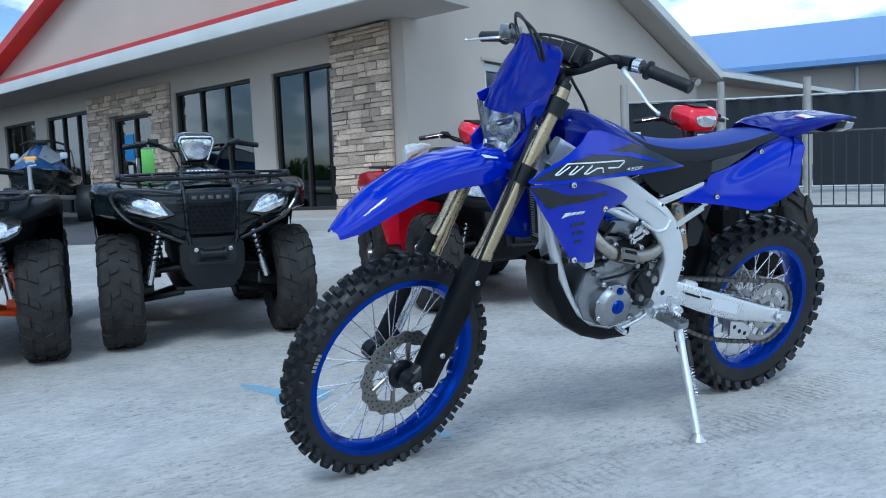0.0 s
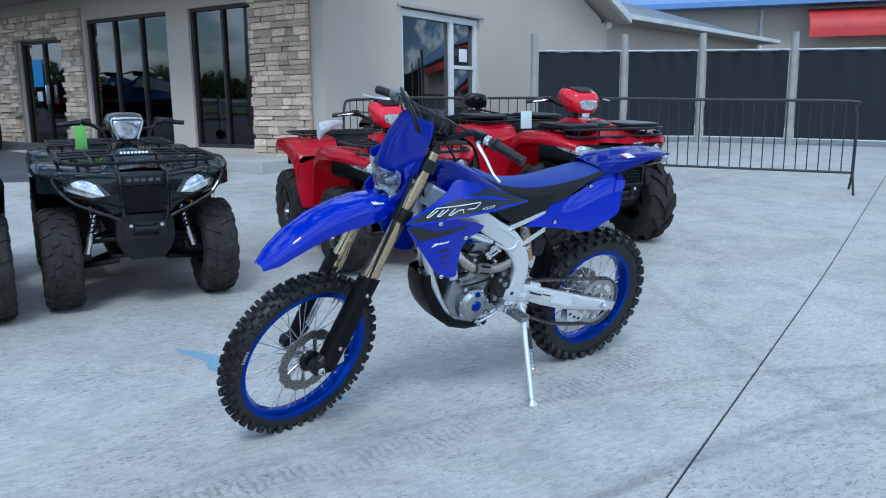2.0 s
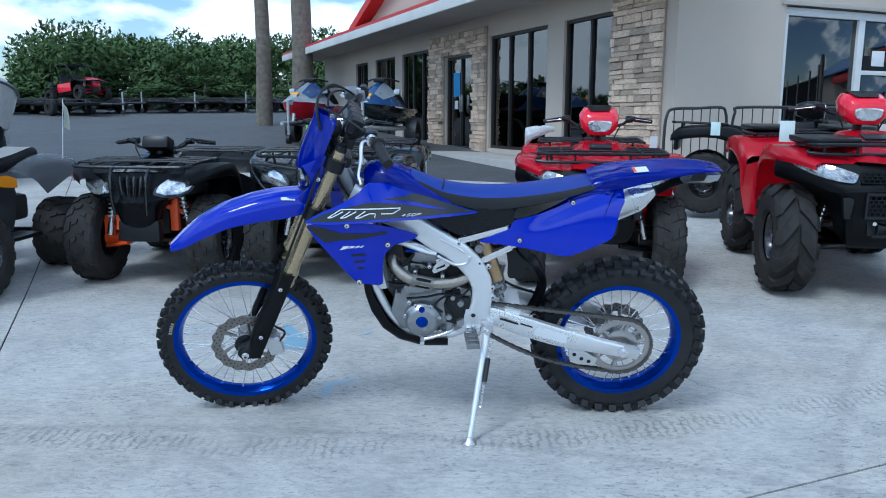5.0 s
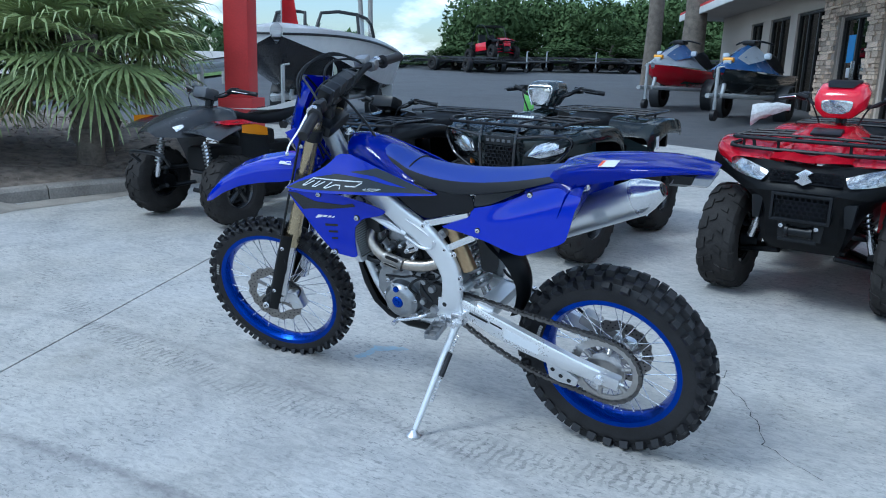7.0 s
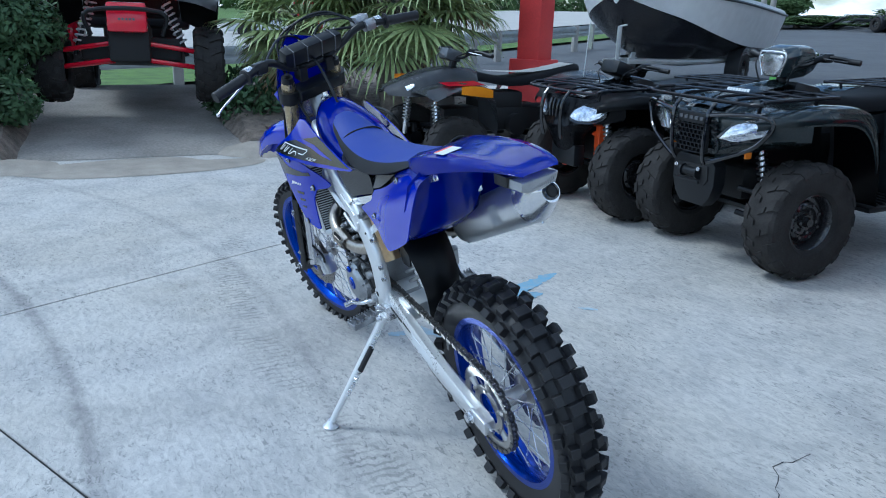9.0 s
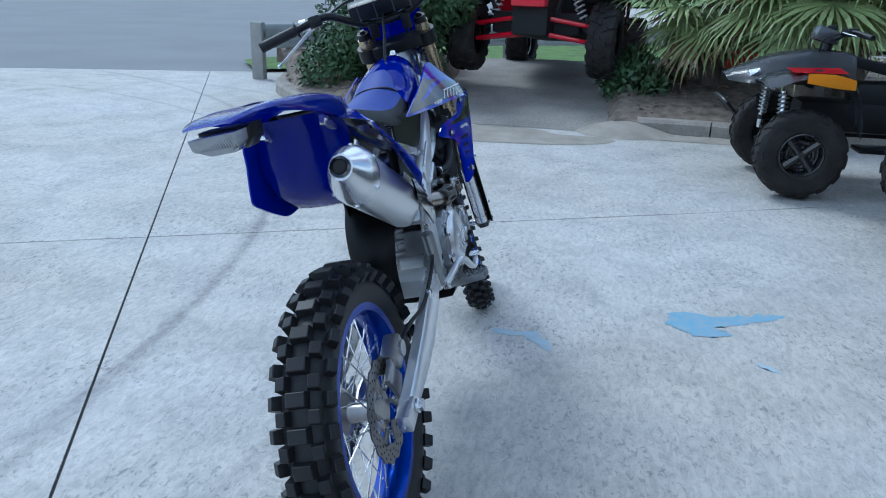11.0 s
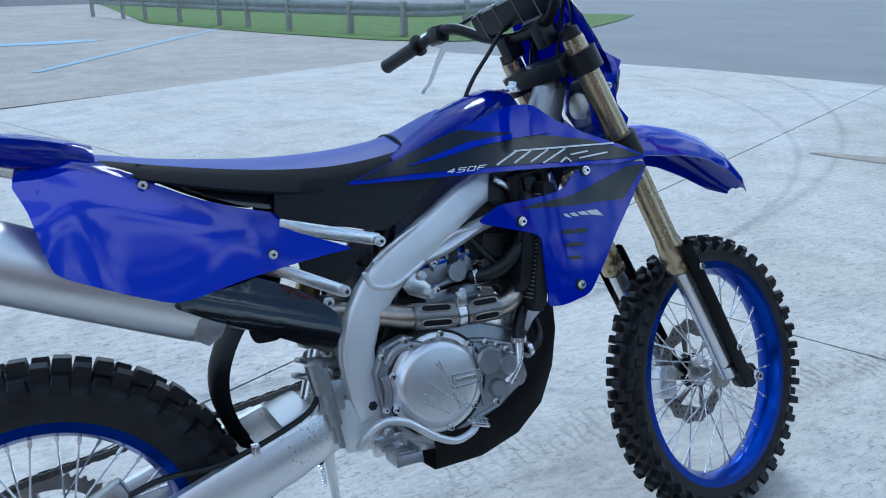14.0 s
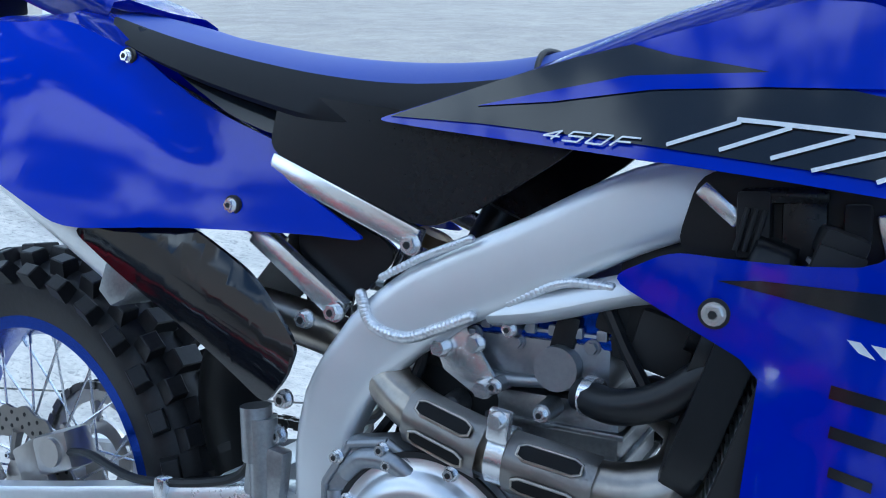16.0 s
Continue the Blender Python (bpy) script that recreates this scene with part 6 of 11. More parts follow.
    for p, d in (((-0.100, 0.108, 0.7125), (-1, .3, 0.1)), ((-0.168, 0.1355, 0.574), (-.1, 0, 1)), ((-0.190, 0.127, 0.547), (-1, -.2, 0.2))):
        p, d = Vector(p), Vector(d).normalized()
        bp("hose_clip", rod(bmesh.new(), p - d * 0.005, p + d * 0.005, 0.0175, n=18), M_STEEL, "", eng)
    # left side covers
    c = Vector((-0.050, -0.088, 0.482))
    bm = bmesh.new()
    lathe(bm, [(0.0, 0.052), (0.052, 0.052), (0.060, 0.046), (0.066, 0.034), (0.072, 0.030), (0.076, 0.0), (0.0, 0.0)], c, (0, -1, 0), 48)
    bp("ignition_cover", bm, M_ENGINE, "", eng)
    for x, w, r in ((-0.050, 0.486, 0.024), (-0.050, 0.540, 0.012)):
        bm = bmesh.new()
        lathe(bm, [(0.0, 0.008), (r * 0.86, 0.008), (r, 0.004), (r, 0.0), (0.0, 0.0)], (x, -0.137, w), (0, -1, 0), 32)
        rod(bm, (x, -0.145, w), (x, -0.147, w), r * 0.42, n=6)
        bp("timing_plug", bm, M_BLUEANOD, "blue anodised plug", eng)
    for k in range(7):
        a = radians(10 + 51 * k)
        one_bolt(eng, False, (c.x + 0.070 * math.cos(a), -0.118, c.z + 0.070 * math.sin(a)), (0, -1, 0), 0.0050, 0.007)
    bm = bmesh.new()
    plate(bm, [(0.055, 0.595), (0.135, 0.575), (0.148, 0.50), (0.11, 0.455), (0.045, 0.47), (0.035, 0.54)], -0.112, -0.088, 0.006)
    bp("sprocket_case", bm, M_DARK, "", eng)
    for x, w, r in ((0.07, 0.585, 0.012), (0.10, 0.56, 0.016), (0.055, 0.50, 0.014), (0.10, 0.475, 0.018), (0.035, 0.43, 0.012), (-0.14, 0.60, 0.010), (-0.11, 0.63, 0.011), (0.02, 0.615, 0.010)):
        bm = bmesh.new()
        rod(bm, (x, -0.105, w), (x, -0.128, w), r, r * 0.8, 12)
        bp("cable_fitting", bm, M_ENGINE, "", eng)
    bm = bmesh.new()
    tube(bm, [(0.07, -0.105, 0.60), (0.02, -0.118, 0.575), (0.00, -0.12, 0.545), (0.03, -0.118, 0.52)], 0.005, 8, 5)
    tube(bm, [(0.13, -0.10, 0.64), (0.09, -0.11, 0.66), (0.05, -0.105, 0.635), (0.02, -0.11, 0.60)], 0.004, 8, 5)
    tube(bm, [(0.04, -0.05, 0.78), (0.05, -0.09, 0.72), (0.03, -0.10, 0.67), (0.04, -0.09, 0.62)], 0.005, 8, 5)
    bp("wiring", bm, M_BLACK, "", eng)
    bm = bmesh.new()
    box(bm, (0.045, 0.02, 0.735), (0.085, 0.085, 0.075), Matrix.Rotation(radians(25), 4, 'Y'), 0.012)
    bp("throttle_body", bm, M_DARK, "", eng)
    # added filler blocks, near-black for the shade deep between engine parts
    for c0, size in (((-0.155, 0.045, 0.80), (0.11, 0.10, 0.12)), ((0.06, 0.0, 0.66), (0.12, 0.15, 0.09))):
        bp("dark_gap_filler", box(bmesh.new(), c0, size, None, 0.02), M_DARK, "", eng)
    bm = bmesh.new()
    box(bm, (-0.062, 0.085, 0.745), (0.022, 0.018, 0.060), Matrix.Rotation(radians(-8), 4, 'Y'), 0.004)
    rod(bm, (-0.062, 0.085, 0.775), (-0.064, 0.082, 0.80), 0.012, n=12)
    bp("coil_connector", bm, M_BLACK, "", eng)
    # brackets, looms and bosses packed round the engine, with near-black shade filler between
    bm = bmesh.new()
    plate(bm, [(-0.178, 0.698), (-0.203, 0.700), (-0.245, 0.612), (-0.222, 0.598), (-0.210, 0.575), (-0.190, 0.60)], 0.098, 0.104, 0.002)
    bp("radiator_guard", bm, M_ALU, "", eng)
    # more added blocks that paint dark shade into the gaps
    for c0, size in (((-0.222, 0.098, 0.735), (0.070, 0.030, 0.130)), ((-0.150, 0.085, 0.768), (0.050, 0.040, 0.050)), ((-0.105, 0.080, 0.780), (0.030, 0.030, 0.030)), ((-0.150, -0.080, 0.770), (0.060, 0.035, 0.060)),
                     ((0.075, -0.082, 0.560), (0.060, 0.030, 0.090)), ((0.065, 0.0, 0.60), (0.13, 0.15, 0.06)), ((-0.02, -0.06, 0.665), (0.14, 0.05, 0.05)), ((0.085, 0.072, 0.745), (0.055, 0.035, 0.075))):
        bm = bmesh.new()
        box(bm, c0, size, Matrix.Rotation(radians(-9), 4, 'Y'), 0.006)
        bp("dark_gap_filler", bm, M_DARK, "", eng)
    for pts, r in (([(-0.10, 0.10, 0.79), (-0.13, 0.11, 0.75), (-0.16, 0.115, 0.72), (-0.20, 0.11, 0.715)], 0.006), ([(0.02, 0.09, 0.80), (-0.03, 0.10, 0.785), (-0.06, 0.095, 0.80)], 0.005),
                   ([(0.10, 0.085, 0.78), (0.07, 0.098, 0.72), (0.085, 0.10, 0.66), (0.12, 0.095, 0.60), (0.14, 0.10, 0.55)], 0.006), ([(0.11, -0.08, 0.78), (0.06, -0.10, 0.73), (0.00, -0.10, 0.70), (-0.05, -0.095, 0.72)], 0.005),
                   ([(0.12, -0.09, 0.70), (0.07, -0.105, 0.60), (0.05, -0.112, 0.555), (0.09, -0.112, 0.50)], 0.007), ([(-0.20, -0.08, 0.72), (-0.15, -0.10, 0.70), (-0.11, -0.10, 0.72), (-0.08, -0.10, 0.76)], 0.006),
                   ([(0.14, -0.095, 0.62), (0.10, -0.115, 0.59), (0.03, -0.118, 0.60), (-0.03, -0.115, 0.585), (-0.11, -0.11, 0.575)], 0.0045)):
        bm = bmesh.new()
        tube(bm, pts, r, 8, 5)
        bp("loom", bm, M_BLACK, "", eng)
    for x, y, w, r, h in ((-0.062, 0.100, 0.690, 0.010, 0.020), (-0.012, 0.095, 0.700, 0.008, 0.016), (-0.112, 0.092, 0.705, 0.011, 0.022), (0.035, 0.088, 0.665, 0.013, 0.014), (-0.015, 0.09, 0.752, 0.009, 0.012),
                          (-0.02, -0.100, 0.715, 0.010, 0.018), (-0.075, -0.100, 0.690, 0.012, 0.016), (-0.115, -0.098, 0.655, 0.010, 0.018), (0.03, -0.102, 0.675, 0.009, 0.016), (-0.10, -0.100, 0.560, 0.011, 0.016), (0.02, -0.104, 0.435, 0.010, 0.02)):
        s0 = 1 if y > 0 else -1
        bm = bmesh.new()
        rod(bm, (x, y - s0 * 0.01, w), (x, y + s0 * h, w), r, r * 0.85, 14)
        bp("boss", bm, M_ENGINE, "", eng)
        one_bolt(eng, False, (x, y + s0 * h, w), (0, s0, 0), 0.0055, 0.006)
    # gear lever
    bm = bmesh.new()
    tube(bm, [(0.075, -0.105, 0.455), (0.060, -0.150, 0.452), (0.00, -0.158, 0.432), (-0.045, -0.160, 0.420)], [0.008, 0.007, 0.006, 0.006], 10, 5)
    rod(bm, (-0.048, -0.150, 0.419), (-0.048, -0.188, 0.417), 0.009, n=12)
    bp("gear_lever", bm, M_STEEL, "", eng)
    return eng


engine()


def skid_plate():
    bm = bmesh.new()
    line = [(-0.305, 0.615), (-0.300, 0.56), (-0.276, 0.485), (-0.232, 0.415), (-0.165, 0.365), (-0.075, 0.338), (0.03, 0.335)]
    rows = []
    for i, (x, w) in enumerate(line):
        n = Vector((line[min(i + 1, 6)][0] - line[max(i - 1, 0)][0], 0, line[min(i + 1, 6)][1] - line[max(i - 1, 0)][1])).normalized()
        up = Vector((-n.z, 0, n.x))
        h = (0.075, 0.085, 0.10, 0.115, 0.12, 0.12, 0.115)[i]
        row = []
        for s, f in ((-1, 0.085), (-1.0, 0.04), (-0.85, 0.005), (-0.4, 0), (0, -0.003), (0.4, 0), (0.85, 0.005), (1.0, 0.04), (1, 0.085)):
            row.append(Vector((x, s * h * (0.86 if s < 0 else 1.0), w)) + up * f * (0.7 if i < 2 else 1.0) * (0.55 if s < 0 else 1.0))
        rows.append(row)
    loft(bm, rows)
    bmesh.ops.solidify(bm, geom=bm.faces[:], thickness=0.004)
    bp("skid_plate", bm, M_BLACK, "black plastic skid plate", smooth=50)


def radiators():
    for s in (-1, 1):
        m = Matrix.Translation((-0.232, s * 0.096, 0.755)) @ Matrix.Rotation(radians(-12), 4, 'Y') @ Matrix.Rotation(radians(s * 10), 4, 'Z')
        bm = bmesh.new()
        # core in near-black, so the shade between the fins is painted
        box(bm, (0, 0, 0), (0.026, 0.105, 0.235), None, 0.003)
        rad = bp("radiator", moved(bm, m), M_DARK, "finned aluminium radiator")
        bm = bmesh.new()
        for k in range(26):
            box(bm, (0.014, 0, -0.105 + k * 0.0084), (0.003, 0.098, 0.0035))
            box(bm, (-0.014, 0, -0.105 + k * 0.0084), (0.003, 0.098, 0.0035))
        bp("fin_core", moved(bm, m), M_GALV, "", rad, smooth=0)
        bm = bmesh.new()
        for z in (-0.122, 0.122):
            box(bm, (0, 0, z), (0.032, 0.11, 0.020), None, 0.006)
        for y in (-0.055, 0.055):
            box(bm, (0, y, 0), (0.032, 0.008, 0.24), None, 0.002)
        # right tank darkened: shade behind the shroud is in its colour
        bp("tank_end", moved(bm, m), M_ALU if s < 0 else M_DARK, "", rad)
        if s > 0:
            bm = bmesh.new()
            plate(bm, rounded([(-0.050, -0.085), (-0.050, 0.085), (-0.030, 0.110), (0.040, 0.110), (0.050, 0.08), (0.050, -0.085), (0.03, -0.105), (-0.03, -0.105)]), 0.022, 0.052, 0.006, "x")
            lathe(bm, [(0.046, 0.0), (0.046, 0.010), (0.040, 0.010), (0.038, 0.0)], (0.052, 0, 0.02), (1, 0, 0), 24)
            rod(bm, (0.05, 0, 0.02), (0.068, 0, 0.02), 0.018, n=14)
            bp("fan_shroud", moved(bm, m), M_BLACK, "black cooling fan shroud", rad)


set_back = "both"
skid_plate()
radiators()


# --- bodywork
def shrouds():
    upper = [(-0.500, 0.906), (-0.440, 0.938), (-0.352, 0.974), (-0.300, 1.004), (-0.262, 1.040), (-0.215, 1.042), (-0.165, 1.028), (-0.08, 1.000), (0.02, 0.968), (0.10, 0.940), (0.148, 0.924), (0.08, 0.921), (-0.06, 0.917), (-0.20, 0.913), (-0.32, 0.907), (-0.42, 0.902)]
    up_b = bent([(-0.49, 0.905, 0.168), (-0.40, 0.93, 0.185), (-0.30, 0.91, 0.192), (-0.30, 1.00, 0.150), (-0.21, 1.045, 0.108), (-0.1, 0.92, 0.160), (-0.08, 1.0, 0.125), (0.148, 0.924, 0.110), (0.03, 0.965, 0.118)])
    lower = [(-0.492, 0.900), (-0.40, 0.900), (-0.30, 0.905), (-0.24, 0.897), (-0.14, 0.868), (-0.078, 0.838), (-0.10, 0.822), (-0.175, 0.808), (-0.208, 0.770), (-0.216, 0.70), (-0.214, 0.645), (-0.306, 0.662), (-0.345, 0.705), (-0.40, 0.775), (-0.455, 0.845)]
    lo_b = bent([(-0.49, 0.90, 0.165), (-0.40, 0.89, 0.182), (-0.30, 0.67, 0.172), (-0.34, 0.80, 0.198), (-0.22, 0.66, 0.165), (-0.30, 0.90, 0.186), (-0.19, 0.81, 0.140), (-0.08, 0.838, 0.118), (-0.22, 0.89, 0.165)])
    lower_right = [(-0.496, 0.900), (-0.40, 0.902), (-0.335, 0.906), (-0.306, 0.888), (-0.285, 0.864), (-0.245, 0.857), (-0.20, 0.853), (-0.152, 0.850), (-0.104, 0.820), (-0.175, 0.797), (-0.222, 0.782), (-0.246, 0.75), (-0.246, 0.70), (-0.226, 0.634), (-0.262, 0.631), (-0.322, 0.646), (-0.355, 0.695), (-0.40, 0.768), (-0.455, 0.842)]
    for s in (-1, 1):
        bm = bmesh.new()
        panel(bm, lower if s < 0 else lower_right, lo_b, 0.004, s)
        sh = bp("shroud", bm, M_BLUE, "glossy blue radiator shroud", smooth=50)
        bm = bmesh.new()
        panel(bm, upper, up_b, 0.004, s)
        bp("upper_shroud", bm, M_BLUE, "", sh, smooth=50)

        def decal(name, outline, bulge, mat, lift=0.0016, label="", step=0.03):
            bm = bmesh.new()
            panel(bm, outline, lambda x, z: bulge(x, z) + lift, 0.001, s, step, False)
            bp(name, bm, mat, label, sh, smooth=50)
        decal("graphic_band", [(-0.484, 0.911), (-0.43, 0.934), (-0.36, 0.957), (-0.28, 0.972), (-0.19, 0.988), (-0.13, 0.996), (-0.095, 1.004), (-0.05, 0.992), (0.02, 0.968), (0.09, 0.942), (0.128, 0.929), (0.02, 0.930), (-0.10, 0.927), (-0.26, 0.920), (-0.40, 0.912)], up_b, M_GREYGRAPHIC, 0.0016, "charcoal graphic band")
        decal("blue_stripe", [(-0.285, 0.979), (-0.20, 0.986), (-0.10, 0.978), (-0.02, 0.958), (0.03, 0.945), (-0.04, 0.953), (-0.12, 0.968), (-0.20, 0.975)], up_b, M_BLUE, 0.0030)
        decal("graphic_flash", [(-0.486, 0.893), (-0.44, 0.894), (-0.36, 0.868), (-0.30, 0.849), (-0.22, 0.842), (-0.19, 0.836), (-0.30, 0.830), (-0.375, 0.830), (-0.42, 0.828)] if s > 0 else [(-0.486, 0.893), (-0.44, 0.894), (-0.36, 0.868), (-0.24, 0.862), (-0.20, 0.868), (-0.19, 0.856), (-0.30, 0.842), (-0.375, 0.838), (-0.42, 0.83)], lo_b, M_GREYGRAPHIC, 0.0016, "charcoal graphic flash")
        # slanted outline letters, and the engine size behind them
        lean = -s * 0.045

        def stroke(bm, x0, z0, x1, z1, t=0.0042):
            d = Vector((x1 - x0, z1 - z0)).normalized() * t * 0.36
            q = [(x0 - d.y, z0 + d.x), (x1 - d.y, z1 + d.x), (x1 + d.y, z1 - d.x), (x0 + d.y, z0 - d.x)]
            panel(bm, q, lambda x, z: up_b(x, z) + 0.0036, 0.001, s, 0.03, False)
        if s < 0:
            spot = (lambda u, f: (-0.405 + u + lean * f, 0.927 + 0.027 * f + 0.004 * (u - 0.045)))
            strokes = [(*spot(u0, f0), *spot(u1, f1)) for u0, f0, u1, f1 in ((0, 0, 0, 1), (0, 0, 0.012, 0.02), (0.012, 0.02, 0.020, 0.78), (0.046, 0.0, 0.046, 0.80), (0.046, 0.0, 0.060, 0.02), (0.060, 0.02, 0.068, 0.78), (0.100, 0.0, 0.100, 0.80), (0.100, 0.0, 0.114, 0.0), (0.114, 0.0, 0.128, 0.50), (0.128, 0.50, 0.150, 0.50), (0.150, 0.50, 0.170, 0.0), (0.172, 0.46, 0.214, 0.46), (0.214, 0.46, 0.218, 1.0))]
            bar_line = (-0.405 + lean, 0.955, -0.187 + lean, 0.958)
        else:
            strokes = [(-0.142, 0.928, -0.189, 0.949), (-0.179, 0.928, -0.222, 0.948), (-0.213, 0.926, -0.260, 0.946), (-0.239, 0.921, -0.298, 0.944), (-0.305, 0.931, -0.348, 0.934), (-0.277, 0.918, -0.294, 0.927), (-0.294, 0.927, -0.302, 0.917), (-0.322, 0.922, -0.395, 0.927)]
            bar_line = (-0.186, 0.9505, -0.418, 0.944)
        for line in strokes:
            bm = bmesh.new()
            stroke(bm, *line)
            bp("letter_stroke", bm, M_WHITE, "", sh, smooth=50)
        bm = bmesh.new()
        stroke(bm, *bar_line, 0.0048)
        bp("letter_outline", bm, M_WHITE, "white outline lettering drawn as bars", sh, smooth=50)
        glyphs = (((0.7, 0, 0.7, 1), (0.7, 1, 0, 0.35), (0, 0.35, 1, 0.35)), ((1, 1, 0, 1), (0, 1, 0, 0.55), (0, 0.55, 0.9, 0.55), (0.9, 0.55, 0.9, 0), (0.9, 0, 0, 0)),
                  ((0, 0, 0, 1), (0, 1, 0.9, 1), (0.9, 1, 0.9, 0), (0.9, 0, 0, 0)), ((0, 0, 0, 1), (0, 1, 1, 1), (0, 0.5, 0.8, 0.5)))
        for k, glyph in enumerate(glyphs):
            bm = bmesh.new()
            for a0, b0, a1, b1 in glyph:
                ends = []
                for a, b in ((a0, b0), (a1, b1)):
                    u = (0.018 if s < 0 else 0.020) * k + (0.0125 if s < 0 else 0.0145) * a + 0.008 * b
                    ends.append((-0.140 + u if s < 0 else -0.040 - u, (0.9300 if s < 0 else 0.9230) + 0.0076 * b))
                stroke(bm, *ends[0], *ends[1], 0.0019)
            bp("model_digit", bm, M_WHITE, "", sh, smooth=50)
        for k, (x0, x1) in enumerate(((-0.368, -0.340), (-0.336, -0.318), (-0.314, -0.300), (-0.296, -0.286))):
            decal("white_flash", [(x0, 0.800), (x1, 0.806), (x1 + 0.010, 0.815), (x0 + 0.014, 0.815)] if k == 0 else [(x0, 0.806), (x1, 0.808), (x1 + 0.008, 0.815), (x0 + 0.010, 0.815)], lo_b, M_WHITE, 0.0016, step=0.05)
        for k in range(3):
            w = 0.772 - k * 0.026
            decal("dark_bar", [(-0.328 + k * 0.010, w), (-0.274 - k * 0.004, w + 0.002), (-0.274 - k * 0.004, w + 0.011 - k * 0.001), (-0.328 + k * 0.010, w + 0.009 - k * 0.001)], lo_b, M_GREYGRAPHIC, 0.0016, step=0.05)
        for x, w, f in ((-0.337, 0.896, lo_b), (-0.302, 0.668, lo_b), (-0.192, 0.812, lo_b)):
            bm = bmesh.new()
            rod(bm, (x, s * (f(x, w) - 0.002), w), (x, s * (f(x, w) + 0.0025), w), 0.0115, n=20)
            bp("washer", bm, M_DARK, "", sh)
            one_bolt(sh, False, (x, s * (f(x, w) + 0.0025), w), (0, s, 0), 0.0068, 0.006)


def wiring():
    """The dark wiring block and coil in the gap between the two right-hand shrouds."""
    bm = bmesh.new()
    panel(bm, [(-0.158, 0.912), (-0.148, 0.850), (-0.20, 0.838), (-0.31, 0.845), (-0.345, 0.93), (-0.22, 0.925)], lambda x, z: 0.108, 0.006, 1)
    w = bp("wiring_cover", bm, M_BLACK, "black wiring block behind the shroud")
    for c, d, mat in (((-0.205, 0.120, 0.878), (0.024, 0.024, 0.050), M_DARK), ((-0.240, 0.118, 0.872), (0.030, 0.018, 0.062), M_SATINBLACK), ((-0.272, 0.120, 0.888), (0.018, 0.022, 0.030), M_DARK), ((-0.222, 0.124, 0.902), (0.060, 0.012, 0.012), M_SATINBLACK)):
        bm = bmesh.new()
        box(bm, c, d, Matrix.Rotation(radians(8), 4, 'Y'), 0.004)
        bp("connector", bm, mat, "", w)
    for k in range(3):
        bm = bmesh.new()
        rod(bm, (-0.196 - k * 0.006, 0.134, 0.858), (-0.200 - k * 0.006, 0.134, 0.890), 0.0022, n=8)
        bp("wire", bm, M_DARK, "", w)
    bm = bmesh.new()
    box(bm, (-0.178, 0.116, 0.889), (0.040, 0.008, 0.013), Matrix.Rotation(radians(-35), 4, 'Y'), 0.003)
    box(bm, (-0.296, 0.116, 0.878), (0.014, 0.008, 0.044), Matrix.Rotation(radians(20), 4, 'Y'), 0.003)
    bp("bracket", bm, M_STEEL, "bright steel bracket", w)


wiring()


def tank():
    bm = bmesh.new()
    rows = []
    for x, top, hw, low in ((-0.285, 1.072, 0.040, 1.00), (-0.262, 1.094, 0.060, 0.98), (-0.215, 1.096, 0.082, 0.97), (-0.16, 1.080, 0.096, 0.96), (-0.10, 1.057, 0.104, 0.95), (-0.04, 1.028, 0.105, 0.94), (0.04, 0.99, 0.10, 0.93)):
        row = []
        for a in np.linspace(-1, 1, 15):
            y = hw * math.sin(a * math.pi / 2)
            z = low + (top - 0.008 - low) * max(0.0, math.cos(a * math.pi / 2)) ** 0.62
            row.append((x, y * 1.02, z))
        rows.append(row)
    loft(bm, rows)
    bmesh.ops.solidify(bm, geom=bm.faces[:], thickness=0.004)
    t = bp("fuel_tank", bm, M_BLUE, "glossy blue fuel tank cover", smooth=50)
    bm = bmesh.new()
    bolt(bm, (-0.292, 0.0, 1.084), (-0.25, 0, 1), 0.010, 0.012)
    rod(bm, (-0.292, 0, 1.078), (-0.292, 0, 1.084), 0.018, n=18)
    bp("tank_bolt", bm, M_STEEL, "", t)


